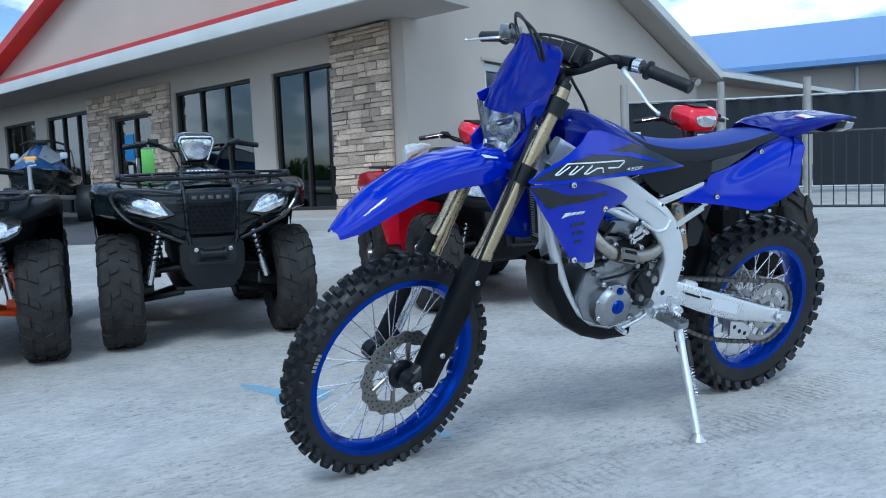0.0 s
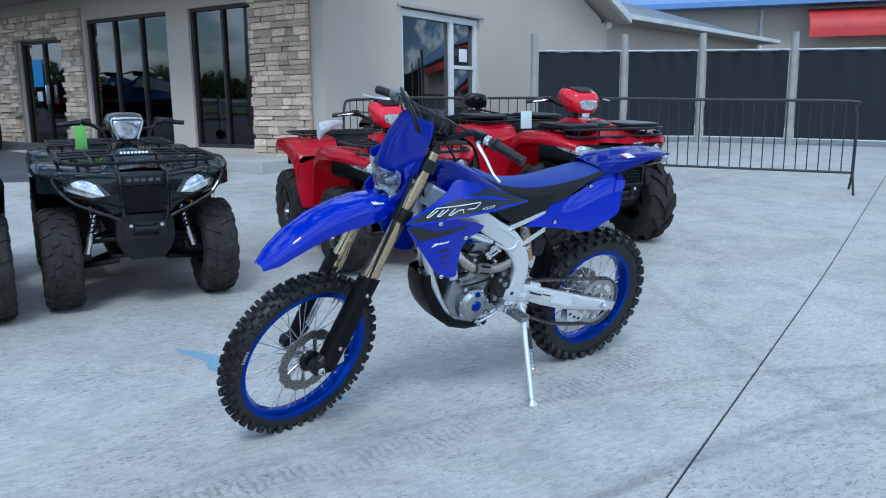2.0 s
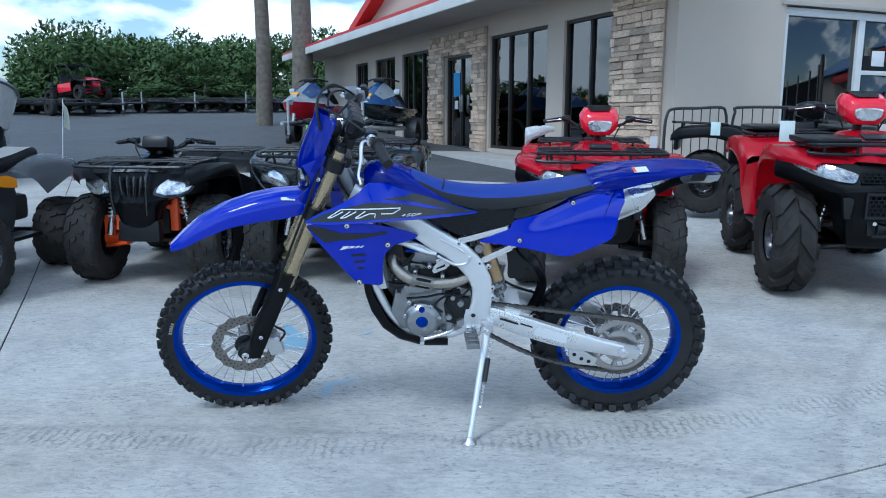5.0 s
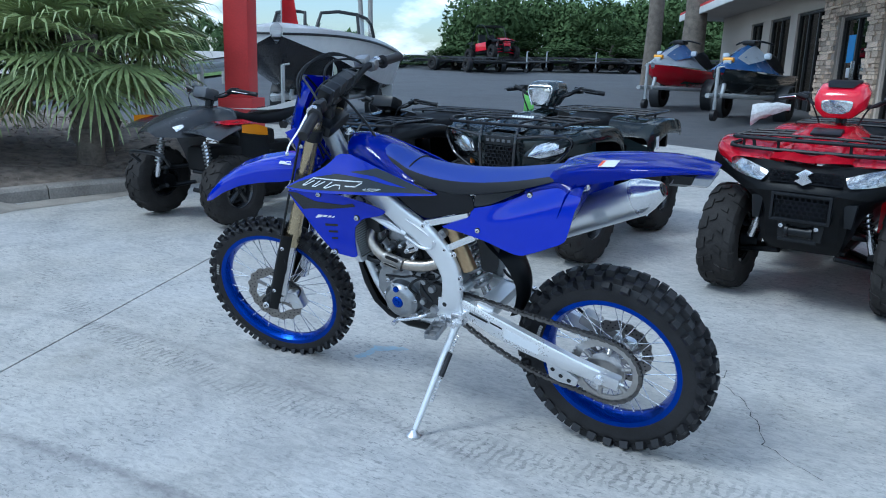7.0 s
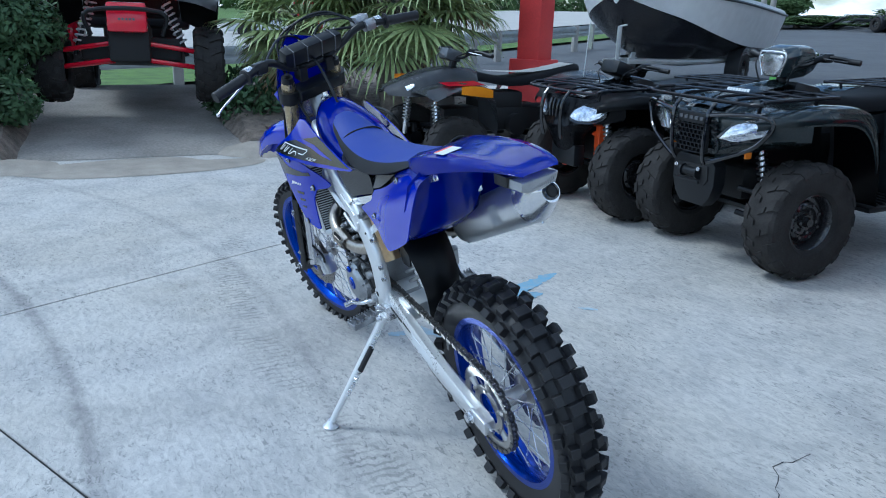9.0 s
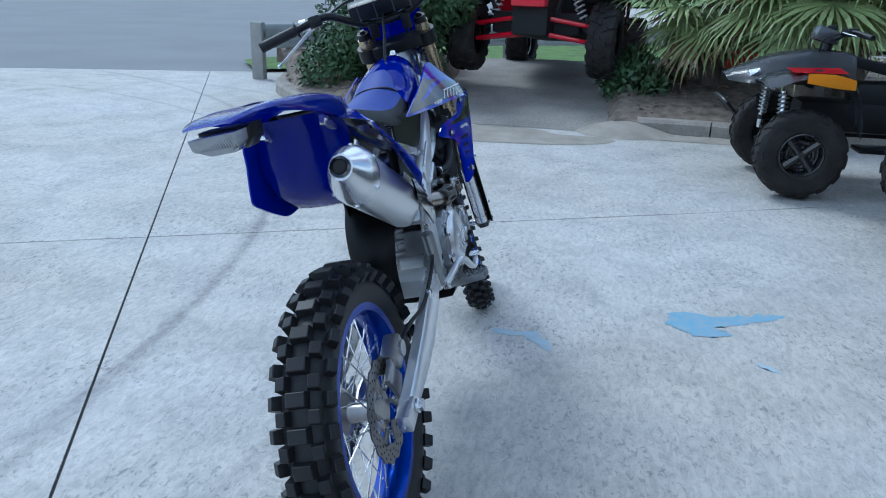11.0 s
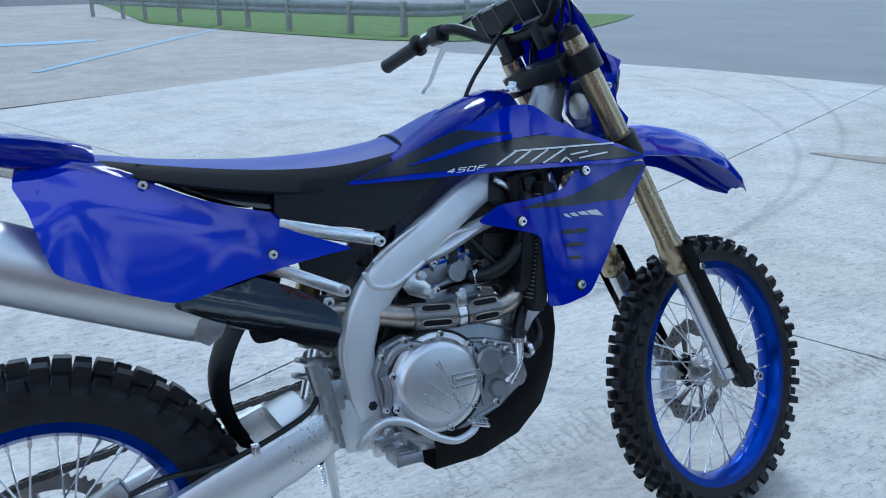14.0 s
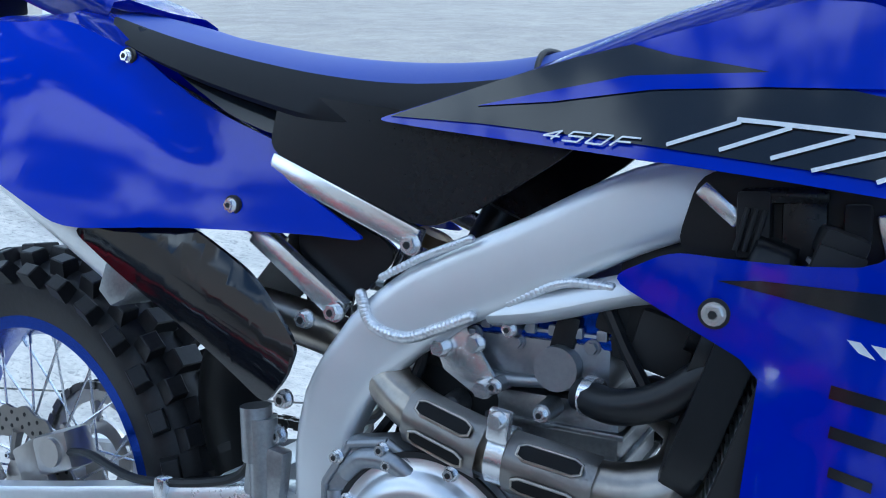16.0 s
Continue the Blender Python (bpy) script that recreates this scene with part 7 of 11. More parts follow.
def seat():
    xs = (-0.108, -0.08, -0.04, 0.00, 0.06, 0.14, 0.22, 0.30, 0.38, 0.46, 0.54, 0.596)
    crown = (1.064, 1.055, 1.039, 1.024, 1.011, 1.003, 1.001, 1.004, 1.011, 1.020, 1.034, 1.042)
    half = (0.052, 0.062, 0.068, 0.074, 0.080, 0.086, 0.092, 0.096, 0.098, 0.096, 0.088, 0.074)
    edge = (1.040, 1.030, 1.014, 0.996, 0.983, 0.975, 0.976, 0.983, 0.994, 1.008, 1.024, 1.034)
    low = (1.015, 1.000, 0.982, 0.965, 0.944, 0.930, 0.932, 0.944, 0.960, 0.980, 1.004, 1.024)

    def row(i, kind):
        x, c, h, e, l = xs[i], crown[i], half[i], edge[i], low[i]
        if kind == "top":
            c -= 0.009
            return [(x, h * s, e + (c - e) * (1 - abs(s) ** 2.6) - 0.013 * max(0, s)) for s in (-1, -0.93, -0.8, -0.55, -0.25, 0, 0.25, 0.55, 0.8, 0.93, 1)]
        s = -1 if kind == "left" else 1
        if s > 0:
            e, l = e - 0.013, l - 0.017
        return [(x, s * h, e), (x, s * (h + 0.010), e - (e - l) * 0.35), (x, s * (h + 0.016), l + (e - l) * 0.12), (x, s * (h + 0.010), l)]
    bm = bmesh.new()
    fine = []

    def dense(kind):
        base = [[Vector(p) for p in row(i, kind)] for i in range(len(xs))]
        out = []
        cols = [smooth_path([b[j] for b in base], 4) for j in range(len(base[0]))]
        return [[c[i] for c in cols] for i in range(len(cols[0]))]
    loft(bm, dense("top"))
    # raised seam across the nose of the seat
    seat_ob = bp("seat", bm, M_SEATBLUE, "long blue and black dirt bike seat", smooth=60)
    for kind in ("left", "right"):
        bm = bmesh.new()
        loft(bm, dense(kind))
        bp("seat_side", bm, M_SEATBLACK, "black gripper side", seat_ob, smooth=60)
    bm = bmesh.new()
    tube(bm, [(-0.012, -0.082, 0.955), (0.004, -0.072, 0.990), (0.012, -0.045, 1.0075), (0.014, 0, 1.011), (0.012, 0.045, 1.003), (0.004, 0.072, 0.978), (-0.012, 0.082, 0.950)], 0.0030, 8, 6)
    bp("seat_seam", bm, M_SEATBLACK, "", seat_ob)
    bm = bmesh.new()
    loft(bm, [[(xs[i], -half[i] * 0.9, low[i] + 0.004), (xs[i], half[i] * 0.9, low[i] + 0.004)] for i in range(len(xs))])
    bp("seat_base", bm, M_BLACK, "", seat_ob)


def rear_body():
    out = [(0.140, 0.806), (0.200, 0.832), (0.262, 0.858), (0.268, 0.888), (0.34, 0.908), (0.411, 0.933), (0.47, 0.964), (0.523, 0.982), (0.588, 1.001), (0.632, 0.990), (0.677, 0.989), (0.656, 0.942), (0.645, 0.890), (0.633, 0.847), (0.55, 0.805), (0.47, 0.771), (0.353, 0.789), (0.21, 0.803)]
    left_b = bent([(0.14, 0.806, 0.106), (0.215, 0.842, 0.108), (0.30, 0.80, 0.132), (0.30, 0.90, 0.112), (0.48, 0.770, 0.146), (0.49, 0.97, 0.092), (0.60, 1.00, 0.086), (0.675, 0.97, 0.142), (0.63, 0.86, 0.152), (0.55, 0.90, 0.148), (0.42, 0.86, 0.134)])
    right_b = bent([(0.14, 0.806, 0.106), (0.215, 0.842, 0.110), (0.30, 0.81, 0.128), (0.30, 0.90, 0.112), (0.48, 0.770, 0.190), (0.49, 0.97, 0.100), (0.60, 1.00, 0.105), (0.675, 0.97, 0.188), (0.65, 0.88, 0.224), (0.62, 0.835, 0.212), (0.55, 0.90, 0.180), (0.42, 0.86, 0.145), (0.36, 0.79, 0.152)])
    for s in (-1, 1):
        b = left_b if s < 0 else right_b
        # a scooped upper part under a raised crease; the right panel flares round the silencer
        f = (lambda x, z, b=b: b(x, z) + 0.010 / (1 + math.exp(-(0.868 + (x - 0.34) * 0.44 - z) / 0.010)) / (1 + math.exp(-(x - 0.36) / 0.025)) + (0.020 / (1 + math.exp(-(x - 0.61) / 0.018)) / (1 + math.exp((z - 0.945) / 0.012)) if b is right_b else 0.0))
        bm = bmesh.new()
        panel(bm, out, f, 0.004, s, 0.010)
        p = bp("side_panel", bm, M_BLUE, "glossy blue side panel", smooth=50)
        bm = bmesh.new()
        panel(bm, [(0.275, 0.895), (0.28, 0.935), (0.36, 0.955), (0.46, 0.990), (0.50, 1.003), (0.47, 0.978), (0.40, 0.940), (0.34, 0.912)], lambda x, z: f(x, z) + 0.003, 0.003, s)
        bp("panel_trim", bm, M_GREYGRAPHIC, "charcoal trim of the panel", p, smooth=50)
        for x, w in ((0.490, 0.964), (0.298, 0.820)):
            bm = bmesh.new()
            rod(bm, (x, s * (f(x, w) - 0.002), w), (x, s * (f(x, w) + 0.002), w), 0.0105, n=18)
            bp("washer", bm, M_DARK, "", p)
            one_bolt(p, False, (x, s * (f(x, w) + 0.002), w), (0, s, 0), 0.006, 0.005)
        bm = bmesh.new()
        rim = [(0.47, 0.962), (0.523, 0.980), (0.588, 0.999), (0.632, 0.988), (0.672, 0.987)]
        loft(bm, [[(x, s * (f(x, z) - 0.002), z), (x, s * (f(x, z) * 0.55 + 0.045), z + 0.012), (x, s * 0.084, z + 0.026)] for x, z in rim])
        bmesh.ops.solidify(bm, geom=bm.faces[:], thickness=0.003)
        bp("panel_return", bm, M_BLUE, "", p, smooth=60)
        # air filter cover
        bm = bmesh.new()
        ab = bent([(0.0, 0.90, 0.104), (0.14, 0.92, 0.112), (0.26, 0.92, 0.100), (0.08, 0.84, 0.110), (0.26, 0.88, 0.104)])
        panel(bm, [(-0.070, 0.930), (0.10, 0.935), (0.272, 0.942), (0.280, 0.880), (0.19, 0.858), (0.082, 0.828), (0.03, 0.852)], ab, 0.005, s)
        bp("airbox_cover", bm, M_SATINBLACK, "black airbox cover", p, smooth=50)
        bm = bmesh.new()
        panel(bm, [(0.168, 0.735), (0.245, 0.775), (0.24, 0.84), (0.115, 0.80)] if s > 0 else [(0.235, 0.86), (0.36, 0.80), (0.335, 0.71), (0.322, 0.63), (0.262, 0.63), (0.262, 0.72), (0.225, 0.82)], (lambda x, z: 0.085) if s > 0 else (lambda x, z: 0.060), 0.005, s)
        bp("airbox_lower", bm, M_BLACK, "", p, smooth=50)
    # rear fender
    bm = bmesh.new()
    rows = []
    for x, top, hw, drop in ((0.555, 1.040, 0.090, 0.050), (0.60, 1.056, 0.098, 0.056), (0.66, 1.070, 0.098, 0.058), (0.74, 1.078, 0.094, 0.046), (0.82, 1.083, 0.088, 0.034), (0.90, 1.085, 0.080, 0.022), (0.97, 1.082, 0.068, 0.012), (1.02, 1.076, 0.055, 0.007), (1.042, 1.070, 0.042, 0.004)):
        rows.append([Vector((x, hw * s, top - drop * d)) for s, d in ((-1.0, 1), (-1.03, 0.55), (-0.96, 0.2), (-0.70, 0.05), (-0.35, 0.10), (0, 0.12), (0.35, 0.10), (0.70, 0.05), (0.96, 0.2), (1.03, 0.55), (1.0, 1))])
    cols = [smooth_path([r[j] for r in rows], 3) for j in range(11)]
    loft(bm, [[c[i] for c in cols] for i in range(len(cols[0]))])
    bmesh.ops.solidify(bm, geom=bm.faces[:], thickness=0.004)
    fen = bp("rear_fender", bm, M_BLUE, "glossy blue rear fender", smooth=50)
    bm = bmesh.new()
    box(bm, (0.735, -0.056, 1.0768), (0.052, 0.050, 0.0014), Euler((radians(3), radians(-5), 0)).to_matrix().to_4x4())
    bp("warning_label", bm, M_WHITE, "white warning label", fen, smooth=0)
    bm = bmesh.new()
    box(bm, (0.713, -0.056, 1.0752), (0.010, 0.046, 0.0018), Euler((radians(3), radians(-5), 0)).to_matrix().to_4x4())
    bp("label_bar", bm, M_ORANGE, "", fen, smooth=0)
    # inner rear mudguard and flap
    bm = bmesh.new()
    rows = []
    flap = smooth_path([(0.29, 0.075, 0.80), (0.335, 0.074, 0.735), (0.385, 0.070, 0.685), (0.418, 0.064, 0.62), (0.424, 0.058, 0.56), (0.408, 0.052, 0.50), (0.385, 0.046, 0.455)], 5)
    for p in flap:
        rows.append([(p.x - 0.03 * abs(k) ** 2, p.y * k, p.z) for k in (-1, -0.9, -0.6, -0.2, 0.2, 0.6, 0.9, 1)])
    loft(bm, rows)
    bmesh.ops.solidify(bm, geom=bm.faces[:], thickness=0.005)
    bp("mud_flap", bm, M_BLACK, "black inner mudguard", fen, smooth=50)
    bm = bmesh.new()
    rows = []
    for x, w, yl, yr in ((0.44, 0.775, -0.11, 0.06), (0.52, 0.795, -0.125, 0.075), (0.59, 0.845, -0.14, 0.085), (0.63, 0.92, -0.145, 0.09), (0.65, 0.985, -0.13, 0.10), (0.68, 1.03, -0.09, 0.09)):
        rows.append([(x - 0.03 * abs(s) ** 4, (yl + yr) / 2 + (yr - yl) / 2 * s, w) for s in (-1, -0.85, -0.5, 0, 0.5, 0.85, 1)])
    loft(bm, rows)
    bmesh.ops.solidify(bm, geom=bm.faces[:], thickness=0.004)
    bp("inner_fender", bm, M_BLUE, "", fen, smooth=50)
    # tail lamp
    bm = bmesh.new()
    plate(bm, [(-0.052, 1.058), (0.052, 1.058), (0.048, 1.034), (0.024, 1.014), (-0.024, 1.014), (-0.050, 1.032)], 0.930, 0.985, 0.006, "x")
    for v in bm.verts:
        if v.co.z < 1.04:
            v.co.x -= (1.04 - v.co.z) * 1.0
    tl = bp("tail_lamp", bm, M_BLACK, "clear ribbed tail lamp under the fender")
    bm = bmesh.new()
    plate(bm, [(-0.046, 1.053), (0.046, 1.053), (0.042, 1.035), (0.022, 1.016), (-0.022, 1.016), (-0.046, 1.032)], 0.985, 1.036, 0.004, "x")
    for k in range(17):
        box(bm, (1.0365, -0.040 + k * 0.005, 1.040), (0.003, 0.0022, 0.024))
    for v in bm.verts:
        if v.co.z < 1.04:
            v.co.x -= (1.04 - v.co.z) * 1.0
    bp("lens", bm, M_LENS, "clear ribbed lens", tl)


shrouds()
tank()
seat()
rear_body()


# --- exhaust
def exhaust():
    bm = bmesh.new()
    tube(bm, [(-0.130, 0.02, 0.70), (-0.175, 0.06, 0.69), (-0.178, 0.115, 0.668), (-0.135, 0.135, 0.650), (-0.05, 0.138, 0.652), (0.05, 0.124, 0.660), (0.12, 0.092, 0.676), (0.18, 0.070, 0.69), (0.25, 0.074, 0.70), (0.33, 0.100, 0.712), (0.41, 0.118, 0.742)], [0.022, 0.022, 0.022, 0.0225, 0.023, 0.0235, 0.0235, 0.024, 0.025, 0.026, 0.028], 20, 6)
    ex = bp("exhaust", bm, M_TITAN, "steel exhaust with satin silencer")
    bm = bmesh.new()
    tube(bm, [(-0.14, -0.02, 0.735), (-0.178, -0.065, 0.742), (-0.175, -0.108, 0.705), (-0.126, -0.126, 0.664), (-0.059, -0.126, 0.641), (0.02, -0.120, 0.637), (0.078, -0.106, 0.643), (0.13, -0.075, 0.66)], 0.0215, 18, 6)
    bp("left_header", bm, M_TITAN, "", ex)
    for p, q in ((Vector((-0.105, -0.126, 0.656)), Vector((-0.025, -0.123, 0.637))), (Vector((0.055, 0.125, 0.661)), Vector((-0.025, 0.136, 0.653))), (Vector((-0.050, 0.137, 0.652)), Vector((-0.125, 0.133, 0.650)))):
        s = -1 if p.y < 0 else 1
        d = (q - p).normalized()
        out = Vector((0, s, 0))
        side = d.cross(out).normalized()
        length = (q - p).length
        bm = bmesh.new()

        def shell(t0, t1, a0, a1):
            rows = []
            for k in range(5):
                c = p + d * length * (t0 + (t1 - t0) * k / 4)
                rows.append([c + (out * math.cos(radians(a)) + side * math.sin(radians(a))) * (0.0325 - 0.0000009 * a * a) for a in np.linspace(a0, a1, 6)])
            loft(bm, rows)
        shell(0.0, 1.0, -80, 80)
        bmesh.ops.solidify(bm, geom=bm.faces[:], thickness=0.0035)
        shield = bp("heat_shield", bm, M_HEAT, "slotted heat shield", ex, smooth=50)
        # near-black strips laid on the shield as the slots' shade
        for a0, a1 in ((-46, -22), (4, 28)):
            bm = bmesh.new()
            rows = []
            for k in range(9):
                t = 0.14 + 0.72 * k / 8
                e = 1.0 if 0 < k < 8 else 0.55
                mid, half = (a0 + a1) / 2, (a1 - a0) / 2 * e
                c = p + d * length * t
                rows.append([c + (out * math.cos(radians(q)) + side * math.sin(radians(q))) * 0.0335 for q in np.linspace(mid - half, mid + half, 5)])
            loft(bm, rows)
            bmesh.ops.solidify(bm, geom=bm.faces[:], thickness=0.0008)
            bp("slot", bm, M_DARK, "", shield)
            bm = bmesh.new()
            tube(bm, [r[0] for r in rows] + [r[-1] for r in reversed(rows)] + [rows[0][0]], 0.0014, 6, 1)
            bp("slot_edge", bm, M_TITAN, "", shield)
    bm = bmesh.new()
    for x in (-0.040,):
        rod(bm, (x - 0.008, 0.138, 0.652), (x + 0.008, 0.138, 0.652), 0.0265, n=24)
        box(bm, (x, 0.158, 0.684), (0.020, 0.010, 0.028), None, 0.003)
        bolt(bm, (x, 0.163, 0.690), (0, 1, 0), 0.0065, 0.008)
    bp("pipe_clamp", bm, M_STEEL, "", ex)
    # silencer: an oval can, a cone and a tip
    a, b = Vector((0.404, 0.116, 0.738)), Vector((0.755, 0.137, 0.892))
    d = (b - a).normalized()
    u = Vector((0, 1, 0))
    v = d.cross(u).normalized()

    def oval(c, ry, rz, n=36):
        return [c + u * ry * math.cos(2 * math.pi * k / n) + v * rz * math.sin(2 * math.pi * k / n) for k in range(n)]
    bm = bmesh.new()
    loft(bm, [oval(a, 0.046, 0.054), oval(a + d * 0.004, 0.050, 0.058), oval(a + d * 0.03, 0.051, 0.060), oval(b - d * 0.01, 0.053, 0.063), oval(b, 0.052, 0.062)], True, True)
    bp("silencer", bm, M_MUFFLER, "satin oval silencer can", ex, smooth=50)
    bm = bmesh.new()
    loft(bm, [oval(b, 0.0535, 0.0635), oval(b + d * 0.020, 0.053, 0.063), oval(b + d * 0.045, 0.046, 0.054), oval(b + d * 0.090, 0.027, 0.030), oval(b + d * 0.096, 0.025, 0.027)], True, True)
    bp("end_cone", bm, M_STEEL, "steel end cone", ex, smooth=50)
    bm = bmesh.new()
    t = b + d * 0.096
    lathe(bm, [(0.0215, 0.0), (0.0215, 0.004), (0.016, 0.005), (0.015, -0.02)], t, d, 28)
    bp("tip_ring", bm, M_GLOSSBLACK, "", ex)
    # near-black disc closes the tip, standing for shade in the bore
    bm = bmesh.new()
    rod(bm, t + d * 0.0005, t + d * 0.0015, 0.016, n=24)
    lathe(bm, [(0.010, 0.0), (0.013, 0.004), (0.010, 0.004)], t + d * 0.002, d, 20)
    bp("tip_bore", bm, M_DARK, "", ex)
    for k in range(6):
        q = 2 * math.pi * (k + 0.5) / 6
        n = u * math.cos(q) + v * math.sin(q)
        one_bolt(ex, False, b + d * 0.012 + u * 0.0525 * math.cos(q) + v * 0.0625 * math.sin(q), n, 0.0042, 0.004)
    bm = bmesh.new()
    rows = []
    for k in range(2):
        c = a + d * (0.245 + 0.045 * k)
        rows.append([c + u * -0.0545 * math.cos(q) + v * 0.0640 * math.sin(q) for q in np.linspace(-0.55, 0.35, 6)])
    loft(bm, rows)
    bmesh.ops.solidify(bm, geom=bm.faces[:], thickness=0.0006)
    bp("warning_label", bm, M_WHITE, "white warning label", ex)
    bm = bmesh.new()
    plate(bm, [(0.392, 0.728), (0.438, 0.752), (0.452, 0.703), (0.430, 0.688), (0.408, 0.700)], 0.092, 0.168, 0.008)
    bp("mount_bracket", bm, M_ENGINE, "", ex)
    # black plastic guard over the mid pipe
    bm = bmesh.new()
    pf0 = bent([(0.48, 0.77, 0.172), (0.35, 0.78, 0.142), (0.20, 0.67, 0.136), (0.22, 0.62, 0.138), (0.33, 0.69, 0.146)])
    pf = (lambda x, z: pf0(x, z) + 0.012 * max(0.0, 1 - (((z - 0.668) - (x - 0.20) * 0.40) / 0.06) ** 2))
    panel(bm, [(0.485, 0.768), (0.42, 0.79), (0.345, 0.792), (0.262, 0.754), (0.192, 0.694), (0.198, 0.660), (0.222, 0.626), (0.27, 0.655), (0.33, 0.688), (0.414, 0.728)], pf, 0.005, 1, 0.018)
    bp("pipe_guard", bm, M_GLOSSBLACK, "gloss black pipe guard", ex, smooth=50)


exhaust()


# --- swingarm, shock, chain, brake, stand, pegs
def running_gear():
    sw = bp("swingarm", rod(bmesh.new(), (0.150, -0.095, 0.508), (0.150, 0.095, 0.508), 0.026, n=20), M_FRAME, "silver aluminium swingarm")
    for s in (-1, 1):
        bm = bmesh.new()
        rows = []
        for x, w, h, y in ((0.150, 0.500, 0.030, 0.080), (0.235, 0.494, 0.036, 0.096), (0.33, 0.462, 0.040, 0.106), (0.45, 0.424, 0.040, 0.110), (0.56, 0.394, 0.035, 0.112), (0.66, 0.370, 0.028, 0.112), (0.74, 0.352, 0.026, 0.112), (0.785, 0.344, 0.023, 0.112)):
            t = 0.016
            h *= 1.22 if s > 0 and x < 0.7 else 1.06
            rows.append([(x, s * y + t * b, w + h * a) for a, b in ((-1, -0.7), (-0.8, -1), (0.8, -1), (1, -0.7), (1, 0.7), (0.8, 1), (-0.8, 1), (-1, 0.7))])
        loft(bm, rows, True, True)
        bp("arm", bm, M_ARM, "", sw)
        bm = bmesh.new()
        box(bm, (0.775, s * 0.116, 0.348), (0.072, 0.034, 0.046), Matrix.Rotation(radians(12), 4, 'Y'), 0.005)
        bp("axle_block", bm, M_ALU, "", sw)
        bm = bmesh.new()
        bolt(bm, (0.745, s * 0.134, 0.352), (0, s, 0), 0.014, 0.013)
        rod(bm, (0.805, s * 0.116, 0.342), (0.825, s * 0.116, 0.338), 0.006, n=6)
        bp("axle_nut", bm, M_STEEL, "", sw)
    bm = bmesh.new()
    box(bm, (0.29, -0.1235, 0.484), (0.075, 0.002, 0.008), Matrix.Rotation(radians(18), 4, 'Y'))
    box(bm, (0.36, -0.1235, 0.466), (0.05, 0.002, 0.006), Matrix.Rotation(radians(18), 4, 'Y'))
    bp("swingarm_label", bm, M_BLACK, "dark label bars", sw, smooth=0)
    bm = bmesh.new()
    box(bm, (0.46, -0.1265, 0.424), (0.14, 0.0016, 0.038), Matrix.Rotation(radians(16), 4, 'Y'))
    bp("clear_sticker", bm, M_WHITE, "pale sticker", sw, smooth=0)
    bm = bmesh.new()
    box(bm, (0.30, 0.0, 0.495), (0.07, 0.20, 0.06), Matrix.Rotation(radians(15), 4, 'Y'), 0.012)
    bp("cross_member", bm, M_FRAME, "", sw)
    # chain guide
    bm = bmesh.new()
    plate(bm, [(0.535, 0.345), (0.60, 0.335), (0.655, 0.30), (0.645, 0.270), (0.58, 0.272), (0.545, 0.285)], -0.098, -0.088, 0.003)
    plate(bm, [(0.535, 0.345), (0.60, 0.335), (0.655, 0.30), (0.645, 0.270), (0.58, 0.272), (0.545, 0.285)], -0.066, -0.056, 0.003)
    guide = bp("chain_guide", bm, M_ALU, "drilled aluminium chain guide", sw)
    # near-black spots paint the shade of the guide's drilled holes
    bm = bmesh.new()
    for x, w in ((0.56, 0.32), (0.59, 0.30), (0.62, 0.288)):
        rod(bm, (x, -0.0985, w), (x, -0.0995, w), 0.008, n=14)
    bp("guide_hole", bm, M_DARK, "", sw)
    # sprockets
    for c, r, teeth, name in ((Vector((REAR.x, -0.077, REAR.z)), 0.124, 50, "rear_sprocket"), (Vector((0.098, -0.077, 0.518)), 0.034, 13, "front_sprocket")):
        bm = bmesh.new()
        n = teeth * 4
        prof = [[], []]
        ri = r * 0.78 if teeth > 20 else 0.012
        for k in range(n):
            a = 2 * math.pi * k / n
            rr = r + (0.0035 if k % 4 in (0, 1) else -0.003)
            prof[0].append((math.cos(a) * rr, math.sin(a) * rr))
            prof[1].append((math.cos(a) * ri, math.sin(a) * ri))
        vs = [[bm.verts.new((c.x + x, c.y + t, c.z + z)) for x, z in p] for t in (-0.003, 0.003) for p in prof]
        for a, b in ((0, 1), (2, 3), (0, 2), (1, 3)):
            bridge(bm, vs[a], vs[b])
        if teeth > 20:
            lathe(bm, [(0.045, -0.003), (0.070, -0.003), (0.070, 0.003), (0.045, 0.003)], c, (0, 1, 0), 40, closed=True)
            for k in range(6):
                a = 2 * math.pi * (k + 0.3) / 6
                rod(bm, (c.x + math.cos(a) * 0.064, c.y, c.z + math.sin(a) * 0.064), (c.x + math.cos(a) * ri * 1.02, c.y, c.z + math.sin(a) * ri * 1.02), 0.007, 0.010, 8)
                bolt(bm, (c.x + math.cos(a) * 0.068, c.y - 0.003, c.z + math.sin(a) * 0.068), (0, -1, 0), 0.0065, 0.007)
        sp = bp(name, bm, M_HEAT if teeth > 20 else M_CHAIN, "silver drilled sprocket")
    # chain: alternating plates along its loop
    c1, r1, c2, r2 = Vector((0.098, 0, 0.518)), 0.034, Vector((REAR.x, 0, REAR.z)), 0.124
    d = c2 - c1
    base = math.atan2(d.z, d.x)
    off = math.acos((r1 - r2) / d.length)
    def pt(c, r, a):
        return Vector((c.x + r * math.cos(a), -0.077, c.z + r * math.sin(a)))
    loop = [pt(c1, r1, base + off), pt(c2, r2, base + off)]
    n = 26
    a0, a1 = base + off, base - off
    loop += [pt(c2, r2, a0 + (a1 - a0) * k / n) for k in range(1, n)]
